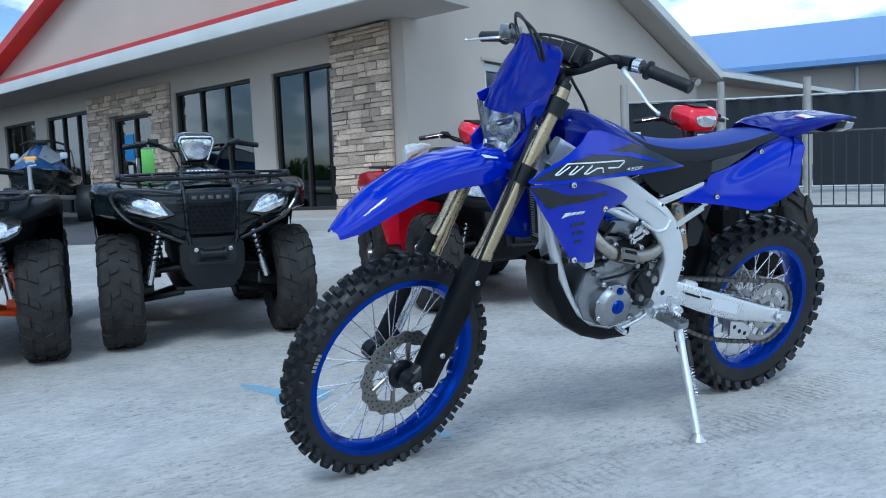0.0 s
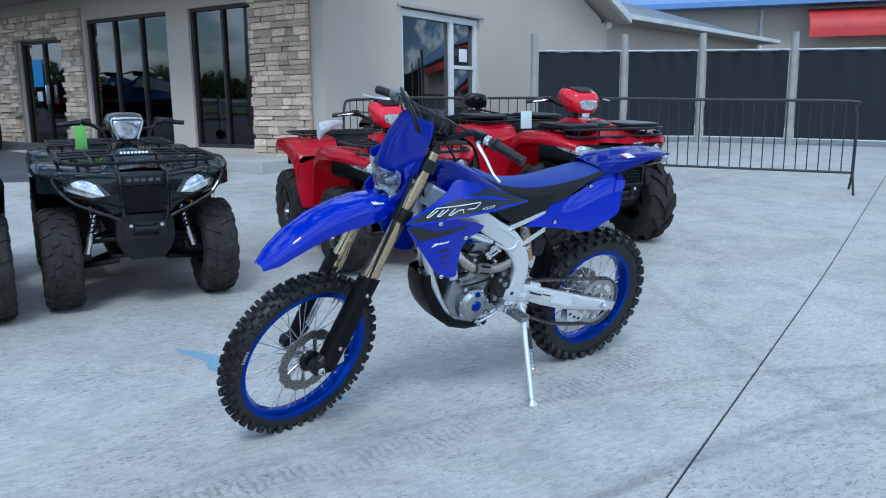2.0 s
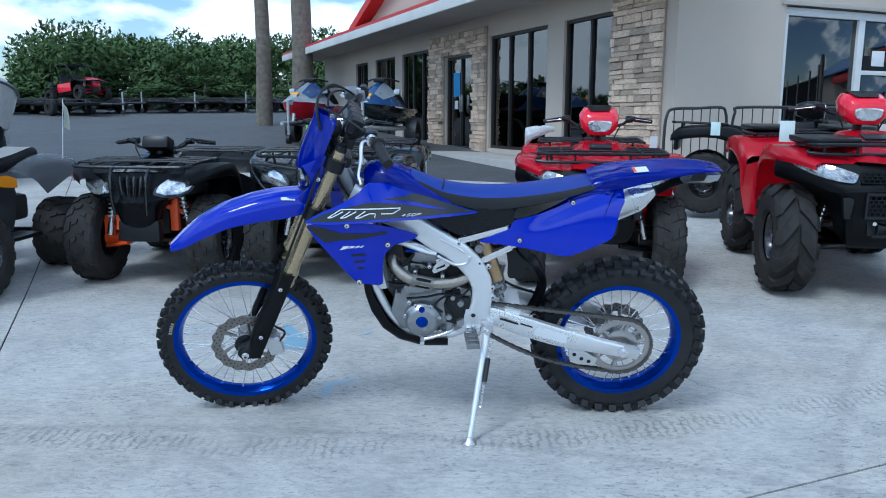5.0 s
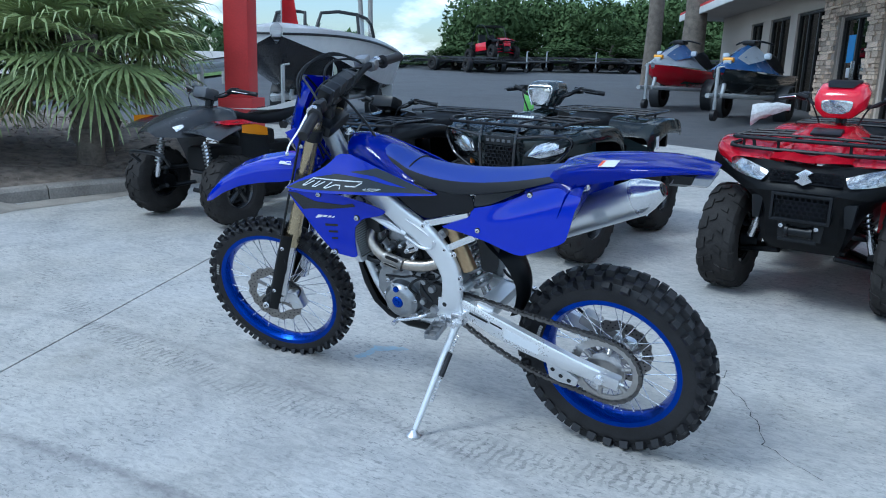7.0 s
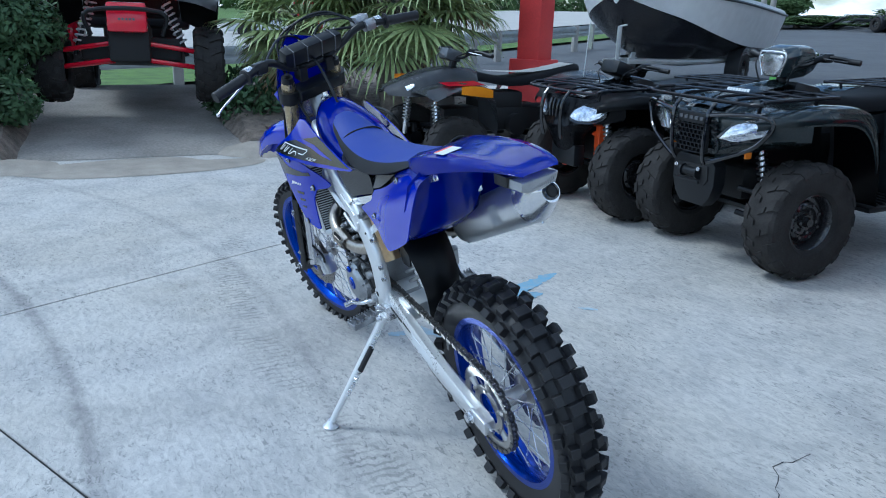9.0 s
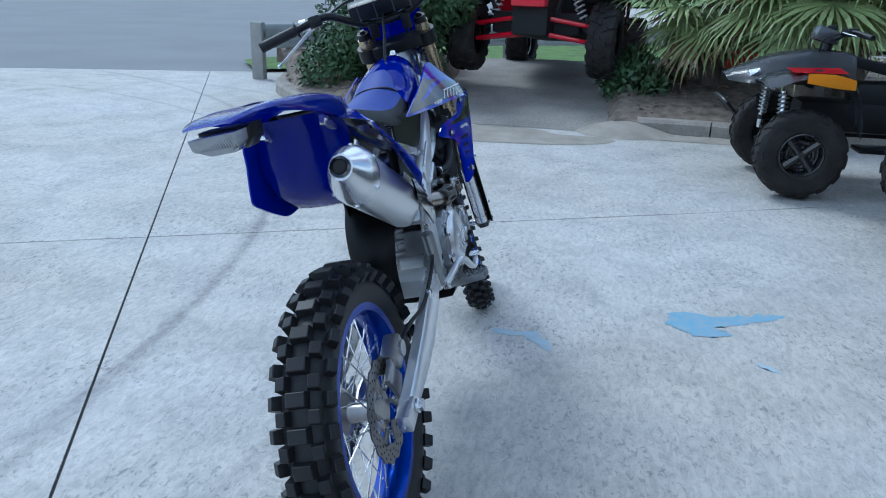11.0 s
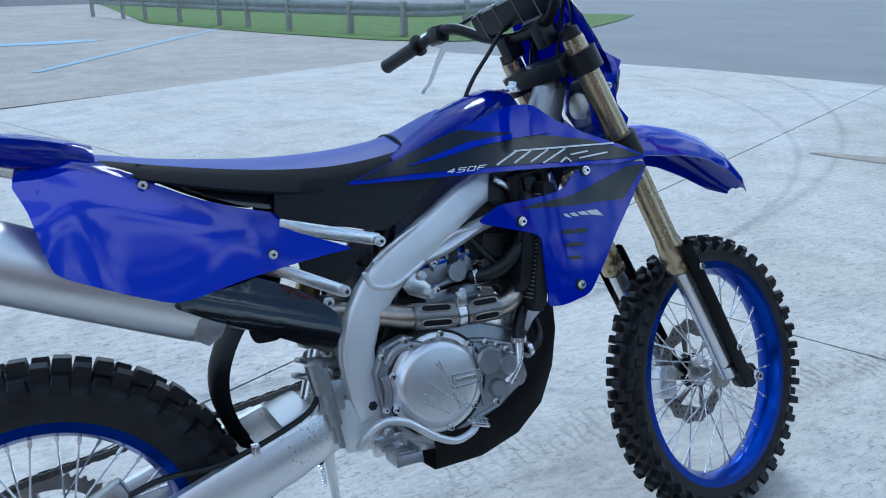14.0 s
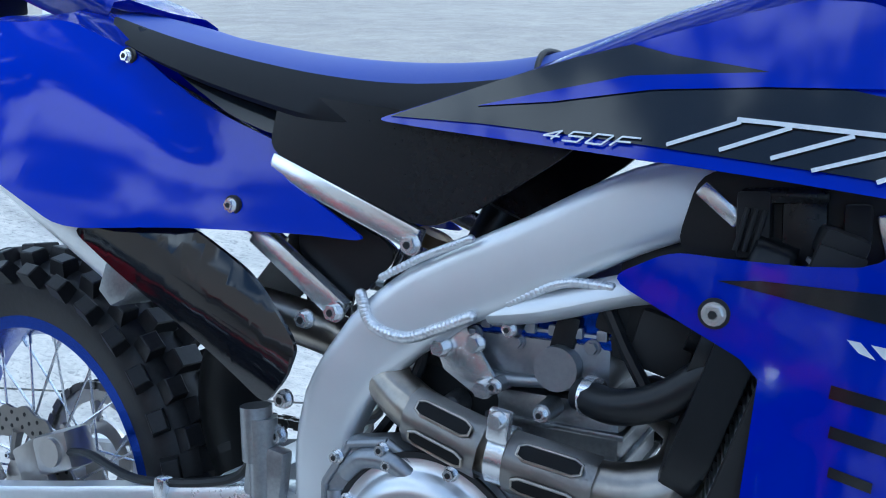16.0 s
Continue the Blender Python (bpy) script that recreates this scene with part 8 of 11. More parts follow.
    lowa, lowb = pt(c2, r2, a1), pt(c1, r1, a1)
    for k in range(13):
        s = k / 12
        loop.append(lowa.lerp(lowb, s) + Vector((0, 0, -0.055 * math.sin(math.pi * s))))
    loop += [pt(c1, r1, a1 - (2 * math.pi - 2 * off) * k / 8) for k in range(1, 8)]
    dist = [0.0]
    for p, q in zip(loop, loop[1:] + loop[:1]):
        dist.append(dist[-1] + (q - p).length)
    bm = bmesh.new()
    links = 114
    def along(s):
        s %= dist[-1]
        for k in range(len(loop)):
            if dist[k + 1] >= s:
                return loop[k].lerp(loop[(k + 1) % len(loop)], (s - dist[k]) / max(1e-9, dist[k + 1] - dist[k]))
    for k in range(links):
        p, q = along(k * dist[-1] / links), along((k + 1) * dist[-1] / links)
        e = q - p
        m = Matrix.Rotation(-math.atan2(e.z, e.x), 4, 'Y')
        w = 0.0085 if k % 2 else 0.0055
        for s in (-1, 1):
            box(bm, (p + q) / 2 + Vector((0, s * w, 0)), (e.length * 1.35, 0.0020, 0.0125 if k % 2 else 0.011), m)
        rod(bm, p + Vector((0, -0.009, 0)), p + Vector((0, 0.009, 0)), 0.0046, n=6)
    tagged(bp("chain", bm, M_CHAIN, "dark drive chain", smooth=0), kind="stuff")
    # shock absorber
    a, b = Vector((0.165, 0.0, 0.800)), Vector((0.265, 0.0, 0.515))
    bm = bmesh.new()
    e = (b - a).normalized()
    rod(bm, a, a + e * 0.06, 0.020, n=18)
    rod(bm, a + e * 0.05, a + e * 0.30, 0.018, n=18)
    shock = bp("shock_absorber", bm, M_STEEL, "rear shock absorber with steel spring")
    bm = bmesh.new()
    u, v = frame_of(e)
    pts = []
    for k in range(86):
        t = k / 85
        an = t * 2 * math.pi * 6.5
        pts.append(a + e * (0.065 + 0.20 * t) + u * math.cos(an) * 0.036 + v * math.sin(an) * 0.036)
    tube(bm, pts, 0.0062, 8, 1)
    bp("spring", bm, M_SPRING, "", shock)
    bm = bmesh.new()
    rod(bm, (0.188, -0.074, 0.800), (0.243, -0.074, 0.645), 0.027, n=26)
    rod(bm, (0.184, -0.074, 0.812), (0.188, -0.074, 0.800), 0.021, 0.027, 26)
    bp("reservoir", bm, M_COPPER, "bronze shock reservoir", shock)
    bm = bmesh.new()
    rod(bm, (0.168, -0.118, 0.790), (0.168, -0.100, 0.790), 0.016, n=20)
    bolt(bm, (0.168, -0.118, 0.790), (0, -1, 0), 0.008, 0.008)
    bp("upper_mount_bolt", bm, M_ENGINE, "", shock)
    # rear brake: caliper and master cylinder
    bm = bmesh.new()
    box(bm, (0.640, 0.070, 0.445), (0.075, 0.044, 0.055), Matrix.Rotation(radians(25), 4, 'Y'), 0.010)
    rod(bm, (0.635, 0.05, 0.450), (0.635, 0.098, 0.450), 0.020, n=16)
    box(bm, (0.69, 0.075, 0.40), (0.06, 0.014, 0.085), Matrix.Rotation(radians(35), 4, 'Y'), 0.005)
    bp("rear_caliper", bm, M_HEAT, "rear brake caliper", None)
    bm = bmesh.new()
    tube(bm, [(0.61, 0.085, 0.455), (0.55, 0.10, 0.475), (0.45, 0.115, 0.480), (0.34, 0.118, 0.512), (0.28, 0.12, 0.545), (0.265, 0.122, 0.60)], 0.0055, 8, 5)
    bp("rear_brake_hose", bm, M_BLACK, "black rear brake hose")
    bm = bmesh.new()
    box(bm, (0.395, 0.123, 0.490), (0.016, 0.016, 0.026), None, 0.004)
    bp("hose_guide", bm, M_STEEL)
    bm = bmesh.new()
    rod(bm, (0.262, 0.120, 0.612), (0.245, 0.122, 0.500), 0.016, 0.013, 16)
    rod(bm, (0.272, 0.120, 0.622), (0.262, 0.120, 0.565), 0.017, n=16)
    box(bm, (0.248, 0.120, 0.555), (0.05, 0.018, 0.06), None, 0.006)
    rod(bm, (0.243, 0.122, 0.498), (0.238, 0.124, 0.455), 0.006, n=10)
    bp("rear_master_cylinder", bm, M_ENGINE, "grey rear brake master cylinder")
    bm = bmesh.new()
    tube(bm, [(0.205, 0.130, 0.450), (0.192, 0.150, 0.475), (0.165, 0.168, 0.497), (0.125, 0.175, 0.488), (0.075, 0.180, 0.450), (0.035, 0.182, 0.432), (0.00, 0.182, 0.440), (-0.015, 0.178, 0.452)], [0.013, 0.013, 0.012, 0.011, 0.0105, 0.010, 0.010, 0.009], 14, 6, 0.7)
    pedal = bp("brake_pedal", bm, M_ALU, "curved aluminium brake pedal")
    bm = bmesh.new()
    box(bm, (-0.018, 0.178, 0.452), (0.035, 0.030, 0.008), Matrix.Rotation(radians(-20), 4, 'Y'), 0.002)
    for k in range(4):
        box(bm, (-0.030 + 0.008 * k, 0.178, 0.457), (0.003, 0.028, 0.008), Matrix.Rotation(radians(-20), 4, 'Y'))
    bp("pedal_tip", bm, M_STEEL, "", pedal)
    # pegs
    for s in (-1, 1):
        bm = bmesh.new()
        c = Vector((0.145, s * 0.19, 0.435))
        t = 0.30 if s > 0 else -0.04
        m = Matrix.Translation(c) @ Matrix.Rotation(s * t * 0.6, 4, 'X') @ Matrix.Rotation(-s * 0.12, 4, 'Z')
        for dx in (-0.022, 0.022):
            box(bm, (dx, 0, 0), (0.005, 0.095, 0.020), None, 0.001)
        for dy in (-0.045, -0.015, 0.015, 0.045):
            box(bm, (0, dy, 0), (0.046, 0.005, 0.018), None, 0.001)
        for k in range(9):
            for dx in (-0.022, 0.022):
                box(bm, (dx, -0.042 + k * 0.0105, 0.013), (0.004, 0.005, 0.008))
        rod(bm, (0, -s * 0.048, 0), (0, -s * 0.075, -0.004), 0.012, n=12)
        bp("footpeg", moved(bm, m), M_ENGINE, "toothed steel footpeg", None)
        bm = bmesh.new()
        box(bm, (0.150, s * 0.118, 0.438), (0.060, 0.022, 0.040), None, 0.005)
        bolt(bm, (0.150, s * 0.130, 0.462), (0, s, 0), 0.008, 0.010)
        bolt(bm, (0.128, s * 0.130, 0.430), (0, s, 0), 0.007, 0.010)
        bp("peg_bracket", bm, M_STEEL, "", None)


set_back = ""
running_gear()


def side_stand():
    """A stand from the left peg bracket to the ground, with its spring."""
    top = Vector((0.205, -0.135, 0.452))
    foot = Vector((0.136, -0.390, 0.112))
    d = (foot - top).normalized()
    bm = bmesh.new()
    tube(bm, [top, top.lerp(foot, 0.12), top.lerp(foot, 0.5), foot - d * 0.01], [0.019, 0.014, 0.0125, 0.0105], 14, 4)
    st = bp("side_stand", bm, M_FRAME, "silver side stand resting on the concrete")
    bm = bmesh.new()
    u, v = frame_of(d)
    c = foot
    q = LEAN.to_3x3().inverted() @ Vector((0, 0, 1))
    lathe(bm, [(0.0, -0.002), (0.026, -0.002), (0.027, 0.004), (0.018, 0.012), (0.010, 0.026), (0.0, 0.028)], c - q * 0.010, q, 24)
    bp("foot", bm, M_ALU, "", st)
    bm = bmesh.new()
    side = Vector((0.022, -0.004, 0))
    pts = []
    for k in range(150):
        t = k / 149
        an = t * 2 * math.pi * 24
        r = 0.0065
        pts.append(top.lerp(foot, 0.10 + 0.60 * t) + side + (u * math.cos(an) + v * math.sin(an)) * r)
    tube(bm, pts, 0.0016, 5, 1)
    bp("spring", bm, M_STEEL, "", st)
    bm = bmesh.new()
    rod(bm, top.lerp(foot, 0.26) + side, top.lerp(foot, 0.47) + side, 0.0095, n=14)
    bp("spring_sleeve", bm, M_RUBBER, "black rubber sleeve", st)
    bm = bmesh.new()
    box(bm, top + Vector((0.0, 0.02, 0.01)), (0.05, 0.045, 0.05), None, 0.008)
    bolt(bm, top + Vector((0.0, -0.016, 0.0)), (0, -1, 0), 0.010, 0.012)
    bp("hinge", bm, M_STEEL, "", st)


side_stand()


# ---------------------------------------------------------------- parked quad bikes
def lug_tyre_mesh(R, width, rim, lugs, seed, deep=0.016, bars=False):
    """A soft quad tyre about the x axis at the origin; its chevron lugs rise out of the carcass."""
    bm = bmesh.new()
    rnd = random.Random(seed)
    hw = width / 2
    rc = R - deep
    prof = [(rim, -0.78), (rim + 0.02, -0.96), (rim + (rc - rim) * 0.55, -1.04), (rc - 0.040, -1.01), (rc - 0.022, -0.97), (rc - 0.008, -0.84), (rc - 0.001, -0.50), (rc, -0.42), (rc, -0.06), (rc, 0.06), (rc, 0.42), (rc - 0.001, 0.50), (rc - 0.008, 0.84), (rc - 0.022, 0.97), (rc - 0.040, 1.01), (rim + (rc - rim) * 0.55, 1.04), (rim + 0.02, 0.96), (rim, 0.78)]
    n = lugs * 4
    step = 2 * math.pi / n
    grid = []
    for i in range(n):
        row = []
        for r, w in prof:
            a = step * (i + (3.2 if bars else 1.7) * min(abs(w), 0.9) * (1 if r > rc - 0.03 else 0.9))
            row.append(bm.verts.new((w * hw, math.sin(a) * r, math.cos(a) * r)))
        grid.append(row)
    raised = []
    m = len(prof) - 1
    for i in range(n):
        for j in range(m):
            f = bm.faces.new((grid[i][j], grid[i][j + 1], grid[(i + 1) % n][j + 1], grid[(i + 1) % n][j]))
            phase = (i + (0 if j < 8 else 2)) % 4
            if 3 <= j <= 7 and (phase < 2) and (bars or j != 6) or 9 <= j <= 13 and (phase < 2) and (bars or j != 10):
                if bars or not (j in (7, 9) and phase == 1):
                    raised.append(f)
    res = bmesh.ops.extrude_face_region(bm, geom=raised)
    top = [v for v in res["geom"] if isinstance(v, bmesh.types.BMVert)]
    bmesh.ops.delete(bm, geom=raised, context='FACES_ONLY')
    for v in top:
        r = math.hypot(v.co.y, v.co.z)
        side = abs(v.co.x) / hw
        k = (r + deep * (1.0 if side < 0.9 else 0.45) * rnd.uniform(0.94, 1.04)) / r
        v.co.y *= k
        v.co.z *= k
        if side > 0.9:
            v.co.x *= 1 + deep * 0.5 / hw
    bmesh.ops.recalc_face_normals(bm, faces=bm.faces[:])
    return mesh_of("tyre", bm, M_ATVRUBBER, 30)


def rim_mesh(r, width, mat, five=False):
    bm = bmesh.new()
    hw = width * 0.40
    lathe(bm, [(0.0, -hw * 0.1), (r - 0.026, -hw * 0.1), (r - 0.016, -hw * 0.9), (r + 0.004, -hw), (r + 0.004, hw), (r - 0.004, hw * 1.04), (r - 0.014, hw * 0.9), (r - 0.022, hw * 0.25), (r * 0.74, hw * 0.20), (r * 0.70, hw * 0.50), (r * 0.60, hw * 0.62), (r * 0.52, hw * 0.56), (r * 0.48, hw * 0.40), (r * 0.26, hw * 0.42), (r * 0.24, hw * 0.62), (0.0, hw * 0.62)], (0, 0, 0), (1, 0, 0), 36)
    for k in range(4):
        a = 2 * math.pi * k / 4
        rod(bm, (hw * 0.60, math.cos(a) * r * 0.36, math.sin(a) * r * 0.36), (hw * 0.80, math.cos(a) * r * 0.36, math.sin(a) * r * 0.36), 0.010, n=8)
        if five:
            a += 0.7
            rod(bm, (hw * 0.62, 0, 0), (hw * 0.55, math.cos(a) * r * 0.9, math.sin(a) * r * 0.9), 0.022, 0.030, 8)
    for k in range(8):
        a = 2 * math.pi * (k + 0.5) / 8
        rod(bm, (hw * 0.20, math.cos(a) * r * 0.62, math.sin(a) * r * 0.62), (hw * 0.66, math.cos(a) * r * 0.60, math.sin(a) * r * 0.60), r * 0.10, r * 0.06, 10)
    rod(bm, (hw * 0.60, 0, 0), (hw * 0.95, 0, 0), r * 0.19, r * 0.15, 14)
    return mesh_of("rim", bm, mat, 35)


TYRE_F = lug_tyre_mesh(0.325, 0.215, 0.155, 16, 1, 0.011)
TYRE_R = lug_tyre_mesh(0.322, 0.260, 0.150, 16, 2, 0.012)
TYRE_MUD = lug_tyre_mesh(0.350, 0.235, 0.160, 11, 3, 0.026, True)
TYRE_S = lug_tyre_mesh(0.270, 0.180, 0.130, 15, 4, 0.010)
TYRE_SR = lug_tyre_mesh(0.265, 0.260, 0.120, 15, 5, 0.012)
RIM_F = rim_mesh(0.155, 0.205, M_RIMBLACK)
RIM_R = rim_mesh(0.150, 0.255, M_RIMBLACK)
RIM_S = rim_mesh(0.130, 0.180, M_RIMBLACK, True)


def atv_wheels(q, half_f, half_r, yf, yr, zf, zr, tf, tr, rf, rr, turn=0.0):
    for side in (-1, 1):
        for y, half, z, tm, rm, st in ((yf, half_f, zf, tf, rf, turn), (yr, half_r, zr, tr, rr, 0.0)):
            w = new("wheel", rm)
            w.parent = q
            w.matrix_local = Matrix.Translation((side * half, y, z)) @ Matrix.Rotation(radians(st) + (math.pi if side < 0 else 0), 4, 'Z')
            t = new("tyre", tm)
            t.parent = w
            t["label"] = "dusty black lugged tyre"


def sheet(bm, rows, thick=0.006, fine=3):
    """A moulded skin through rows of points, smoothed both ways."""
    rows = [[Vector(p) for p in r] for r in rows]
    cols = [smooth_path([r[j] for r in rows], fine) for j in range(len(rows[0]))]
    rows = [[c[i] for c in cols] for i in range(len(cols[0]))]
    rows = [smooth_path(r, fine) for r in rows]
    loft(bm, rows)
    bmesh.ops.solidify(bm, geom=bm.faces[:], thickness=thick)
    return bm


def both(rows):
    """Rows of points from the middle outwards, mirrored to run from side to side."""
    return [[(-x, y, z) for x, y, z in reversed(r) if x > 0] + list(r) for r in rows]


def rack(q, y0, y1, hx, z, bars, name="rack", drop=0.0, step=0.0):
    """A carrier of thin bent tube: an outer loop, bars across and along, and legs down to the fender."""
    bm = bmesh.new()
    d = -1 if y1 > y0 else 1
    tube(bm, [(-hx, y1, z), (-hx, y0 - d * 0.10, z), (-hx + 0.02, y0 - d * 0.04, z - drop * 0.4), (-hx + 0.08, y0, z - drop), (hx - 0.08, y0, z - drop), (hx - 0.02, y0 - d * 0.04, z - drop * 0.4), (hx, y0 - d * 0.10, z), (hx, y1, z)], 0.011, 8, 4)
    frame_loop = part(name, bm, M_SATINBLACK, q, "black tubular carrier rack")
    for k in range(bars):
        y = y0 + (y1 - y0) * (k + 1) / bars
        bm = bmesh.new()
        tube(bm, [(-hx, y, z), (-hx * 0.55, y, z + 0.006), (0, y, z + 0.008), (hx * 0.55, y, z + 0.006), (hx, y, z)], 0.008, 7, 3)
        part("rack_bar", bm, M_SATINBLACK, frame_loop)
    for x in (-hx * 0.62, -hx * 0.30, hx * 0.30, hx * 0.62):
        bm = bmesh.new()
        tube(bm, [(x, y0, z - drop), (x, y0 - d * 0.06, z), (x, y1, z + 0.004)], 0.008, 7, 3)
        part("rack_bar", bm, M_SATINBLACK, frame_loop)
    for x in (-hx * 0.8, hx * 0.8):
        for y in (y0 - d * 0.10, y1 + d * 0.05):
            bm = bmesh.new()
            rod(bm, (x, y, z), (x * 0.95, y, z - 0.09), 0.010, n=8)
            part("rack_leg", bm, M_SATINBLACK, frame_loop)
    if step:
        bm = bmesh.new()
        tube(bm, [(-hx + 0.02, y0 - d * 0.10, z - step * 0.6), (-hx + 0.05, y0 - d * 0.01, z - step), (hx - 0.05, y0 - d * 0.01, z - step), (hx - 0.02, y0 - d * 0.10, z - step * 0.6)], 0.011, 8, 4)
        for x in (-hx * 0.85, -hx * 0.42, hx * 0.42, hx * 0.85):
            rod(bm, (x, y0, z - drop), (x, y0 - d * 0.01, z - step), 0.008, n=7)
        part("lower_rail", bm, M_SATINBLACK, frame_loop)


def bars_and_pod(q, y, z, pod_col, wide=0.40, pod="", pod_top=None, py=0.0, up=0.0):
    """Handlebar, grips, levers, stem and, where it has one, the lamp pod on the bar."""
    zb = z + up
    bm = bmesh.new()
    tube(bm, [(-wide, y + 0.10, zb - 0.02), (-wide * 0.62, y + 0.03, zb + 0.005), (-0.14, y - 0.03, zb - 0.045), (0.14, y - 0.03, zb - 0.045), (wide * 0.62, y + 0.03, zb + 0.005), (wide, y + 0.10, zb - 0.02)], 0.011, 8, 5)
    part("handlebar", bm, M_BLACK, q)
    for s in (-1, 1):
        bm = bmesh.new()
        rod(bm, (s * wide, y + 0.10, zb - 0.02), (s * (wide - 0.13), y + 0.055, zb - 0.004), 0.017, n=10)
        part("grip", bm, M_RUBBER, q)
        bm = bmesh.new()
        box(bm, (s * (wide - 0.17), y + 0.035, zb), (0.055, 0.06, 0.05), None, 0.012)
        rod(bm, (s * (wide - 0.19), y - 0.01, zb - 0.01), (s * (wide - 0.13), y - 0.02, zb + 0.01), 0.018, n=9)
        part("switch_housing", bm, M_BLACK, q)
        bm = bmesh.new()
        tube(bm, [(s * (wide - 0.17), y + 0.0, zb), (s * (wide - 0.12), y - 0.03, zb), (s * (wide - 0.02), y + 0.02, zb - 0.015)], 0.007, 8, 4, 0.6)
        part("lever", bm, M_BLACK if pod_top is None else M_STEEL, q)
        bm = bmesh.new()
        tube(bm, [(s * (wide - 0.20), y - 0.02, zb - 0.01), (s * 0.15, y - 0.10, zb - 0.05), (s * 0.10, y - 0.10, zb - 0.16), (s * 0.06, y - 0.06, zb - 0.30)], 0.005, 6, 5)
        part("cable", bm, M_BLACK, q)
    if pod == "clear":
        bm = bmesh.new()
        rows = []
        for yy, hx, lo, hi in ((y - 0.20 + py, 0.105, z - 0.055, z + 0.100), (y - 0.12 + py, 0.118, z - 0.070, z + 0.118), (y - 0.02 + py, 0.122, z - 0.060, z + 0.115), (y + 0.06 + py, 0.095, z - 0.03, z + 0.085)):
            rows.append([(-hx * 0.58, yy, lo), (-hx, yy, hi - 0.055), (-hx * 0.86, yy, hi - 0.012), (-hx * 0.5, yy, hi), (hx * 0.5, yy, hi), (hx * 0.86, yy, hi - 0.012), (hx, yy, hi - 0.055), (hx * 0.58, yy, lo)])
        loft(bm, rows, True, True)
        bmesh.ops.bevel(bm, geom=bm.edges[:], offset=0.005, segments=1, affect='EDGES')
        body = part("lamp_pod", bm, pod_col, q, "", 40)
        bm = bmesh.new()
        plate(bm, rounded([(-0.084, z + 0.068), (0.084, z + 0.068), (0.088, z + 0.045), (0.056, z - 0.050), (-0.056, z - 0.050), (-0.088, z + 0.045)], 3), y - 0.216 + py, y - 0.196 + py, 0.006)
        part("headlamp", bm, M_GLASSY, body, "clear headlamp", 30)
        bm = bmesh.new()
        for s in (-1, 1):
            tube(bm, [(s * 0.088, y - 0.205 + py, z + 0.080), (s * 0.095, y - 0.205 + py, z + 0.045), (s * 0.060, y - 0.208 + py, z - 0.055)], 0.006, 6, 3)
        tube(bm, [(-0.088, y - 0.205 + py, z + 0.080), (0, y - 0.205 + py, z + 0.084), (0.088, y - 0.205 + py, z + 0.080)], 0.006, 6, 3)
        part("lamp_trim", bm, M_STEEL, body, "bright lamp surround")
    elif pod == "red":
        bm = bmesh.new()
        rows = []
        for yy, hx, lo, hi in ((y - 0.225 + py, 0.098, z - 0.075, z + 0.040), (y - 0.20 + py, 0.132, z - 0.088, z + 0.075), (y - 0.10 + py, 0.146, z - 0.080, z + 0.110), (y - 0.0 + py, 0.134, z - 0.06, z + 0.118), (y + 0.08 + py, 0.095, z - 0.03, z + 0.095)):
            rows.append([(-hx * 0.55, yy, lo), (-hx * 0.92, yy, lo + 0.05), (-hx, yy, hi - 0.055), (-hx * 0.80, yy, hi - 0.008), (-hx * 0.4, yy, hi), (hx * 0.4, yy, hi), (hx * 0.80, yy, hi - 0.008), (hx, yy, hi - 0.055), (hx * 0.92, yy, lo + 0.05), (hx * 0.55, yy, lo)])
        loft(bm, rows, True, True)
        bmesh.ops.bevel(bm, geom=bm.edges[:], offset=0.005, segments=1, affect='EDGES')
        body = part("lamp_pod", bm, pod_col, q, "", 40)
        bm = bmesh.new()
        plate(bm, rounded([(-0.086, z + 0.018), (0.086, z + 0.018), (0.080, z - 0.035), (0.050, z - 0.060), (-0.050, z - 0.060), (-0.080, z - 0.035)], 3), y - 0.238 + py, y - 0.215 + py, 0.006)
        part("headlamp", bm, M_GLASSY, body, "clear headlamp", 30)
        bm = bmesh.new()
        loft(bm, [[(-0.065, y - 0.195 + py, z + 0.087), (0.065, y - 0.195 + py, z + 0.087)], [(-0.090, y - 0.10 + py, z + 0.117), (0.090, y - 0.10 + py, z + 0.117)], [(-0.082, y + 0.0 + py, z + 0.124), (0.082, y + 0.0 + py, z + 0.124)], [(-0.06, y + 0.08 + py, z + 0.101), (0.06, y + 0.08 + py, z + 0.101)]])
        bmesh.ops.solidify(bm, geom=bm.faces[:], thickness=-0.008)
        part("pod_cap", bm, M_BLACK, body, "black instrument cap")
    bm = bmesh.new()
    rod(bm, (0, y - 0.02, zb - 0.05), (0, y - 0.10, z - 0.36), 0.03, n=10)
    part("steering_stem", bm, M_BLACK, q)


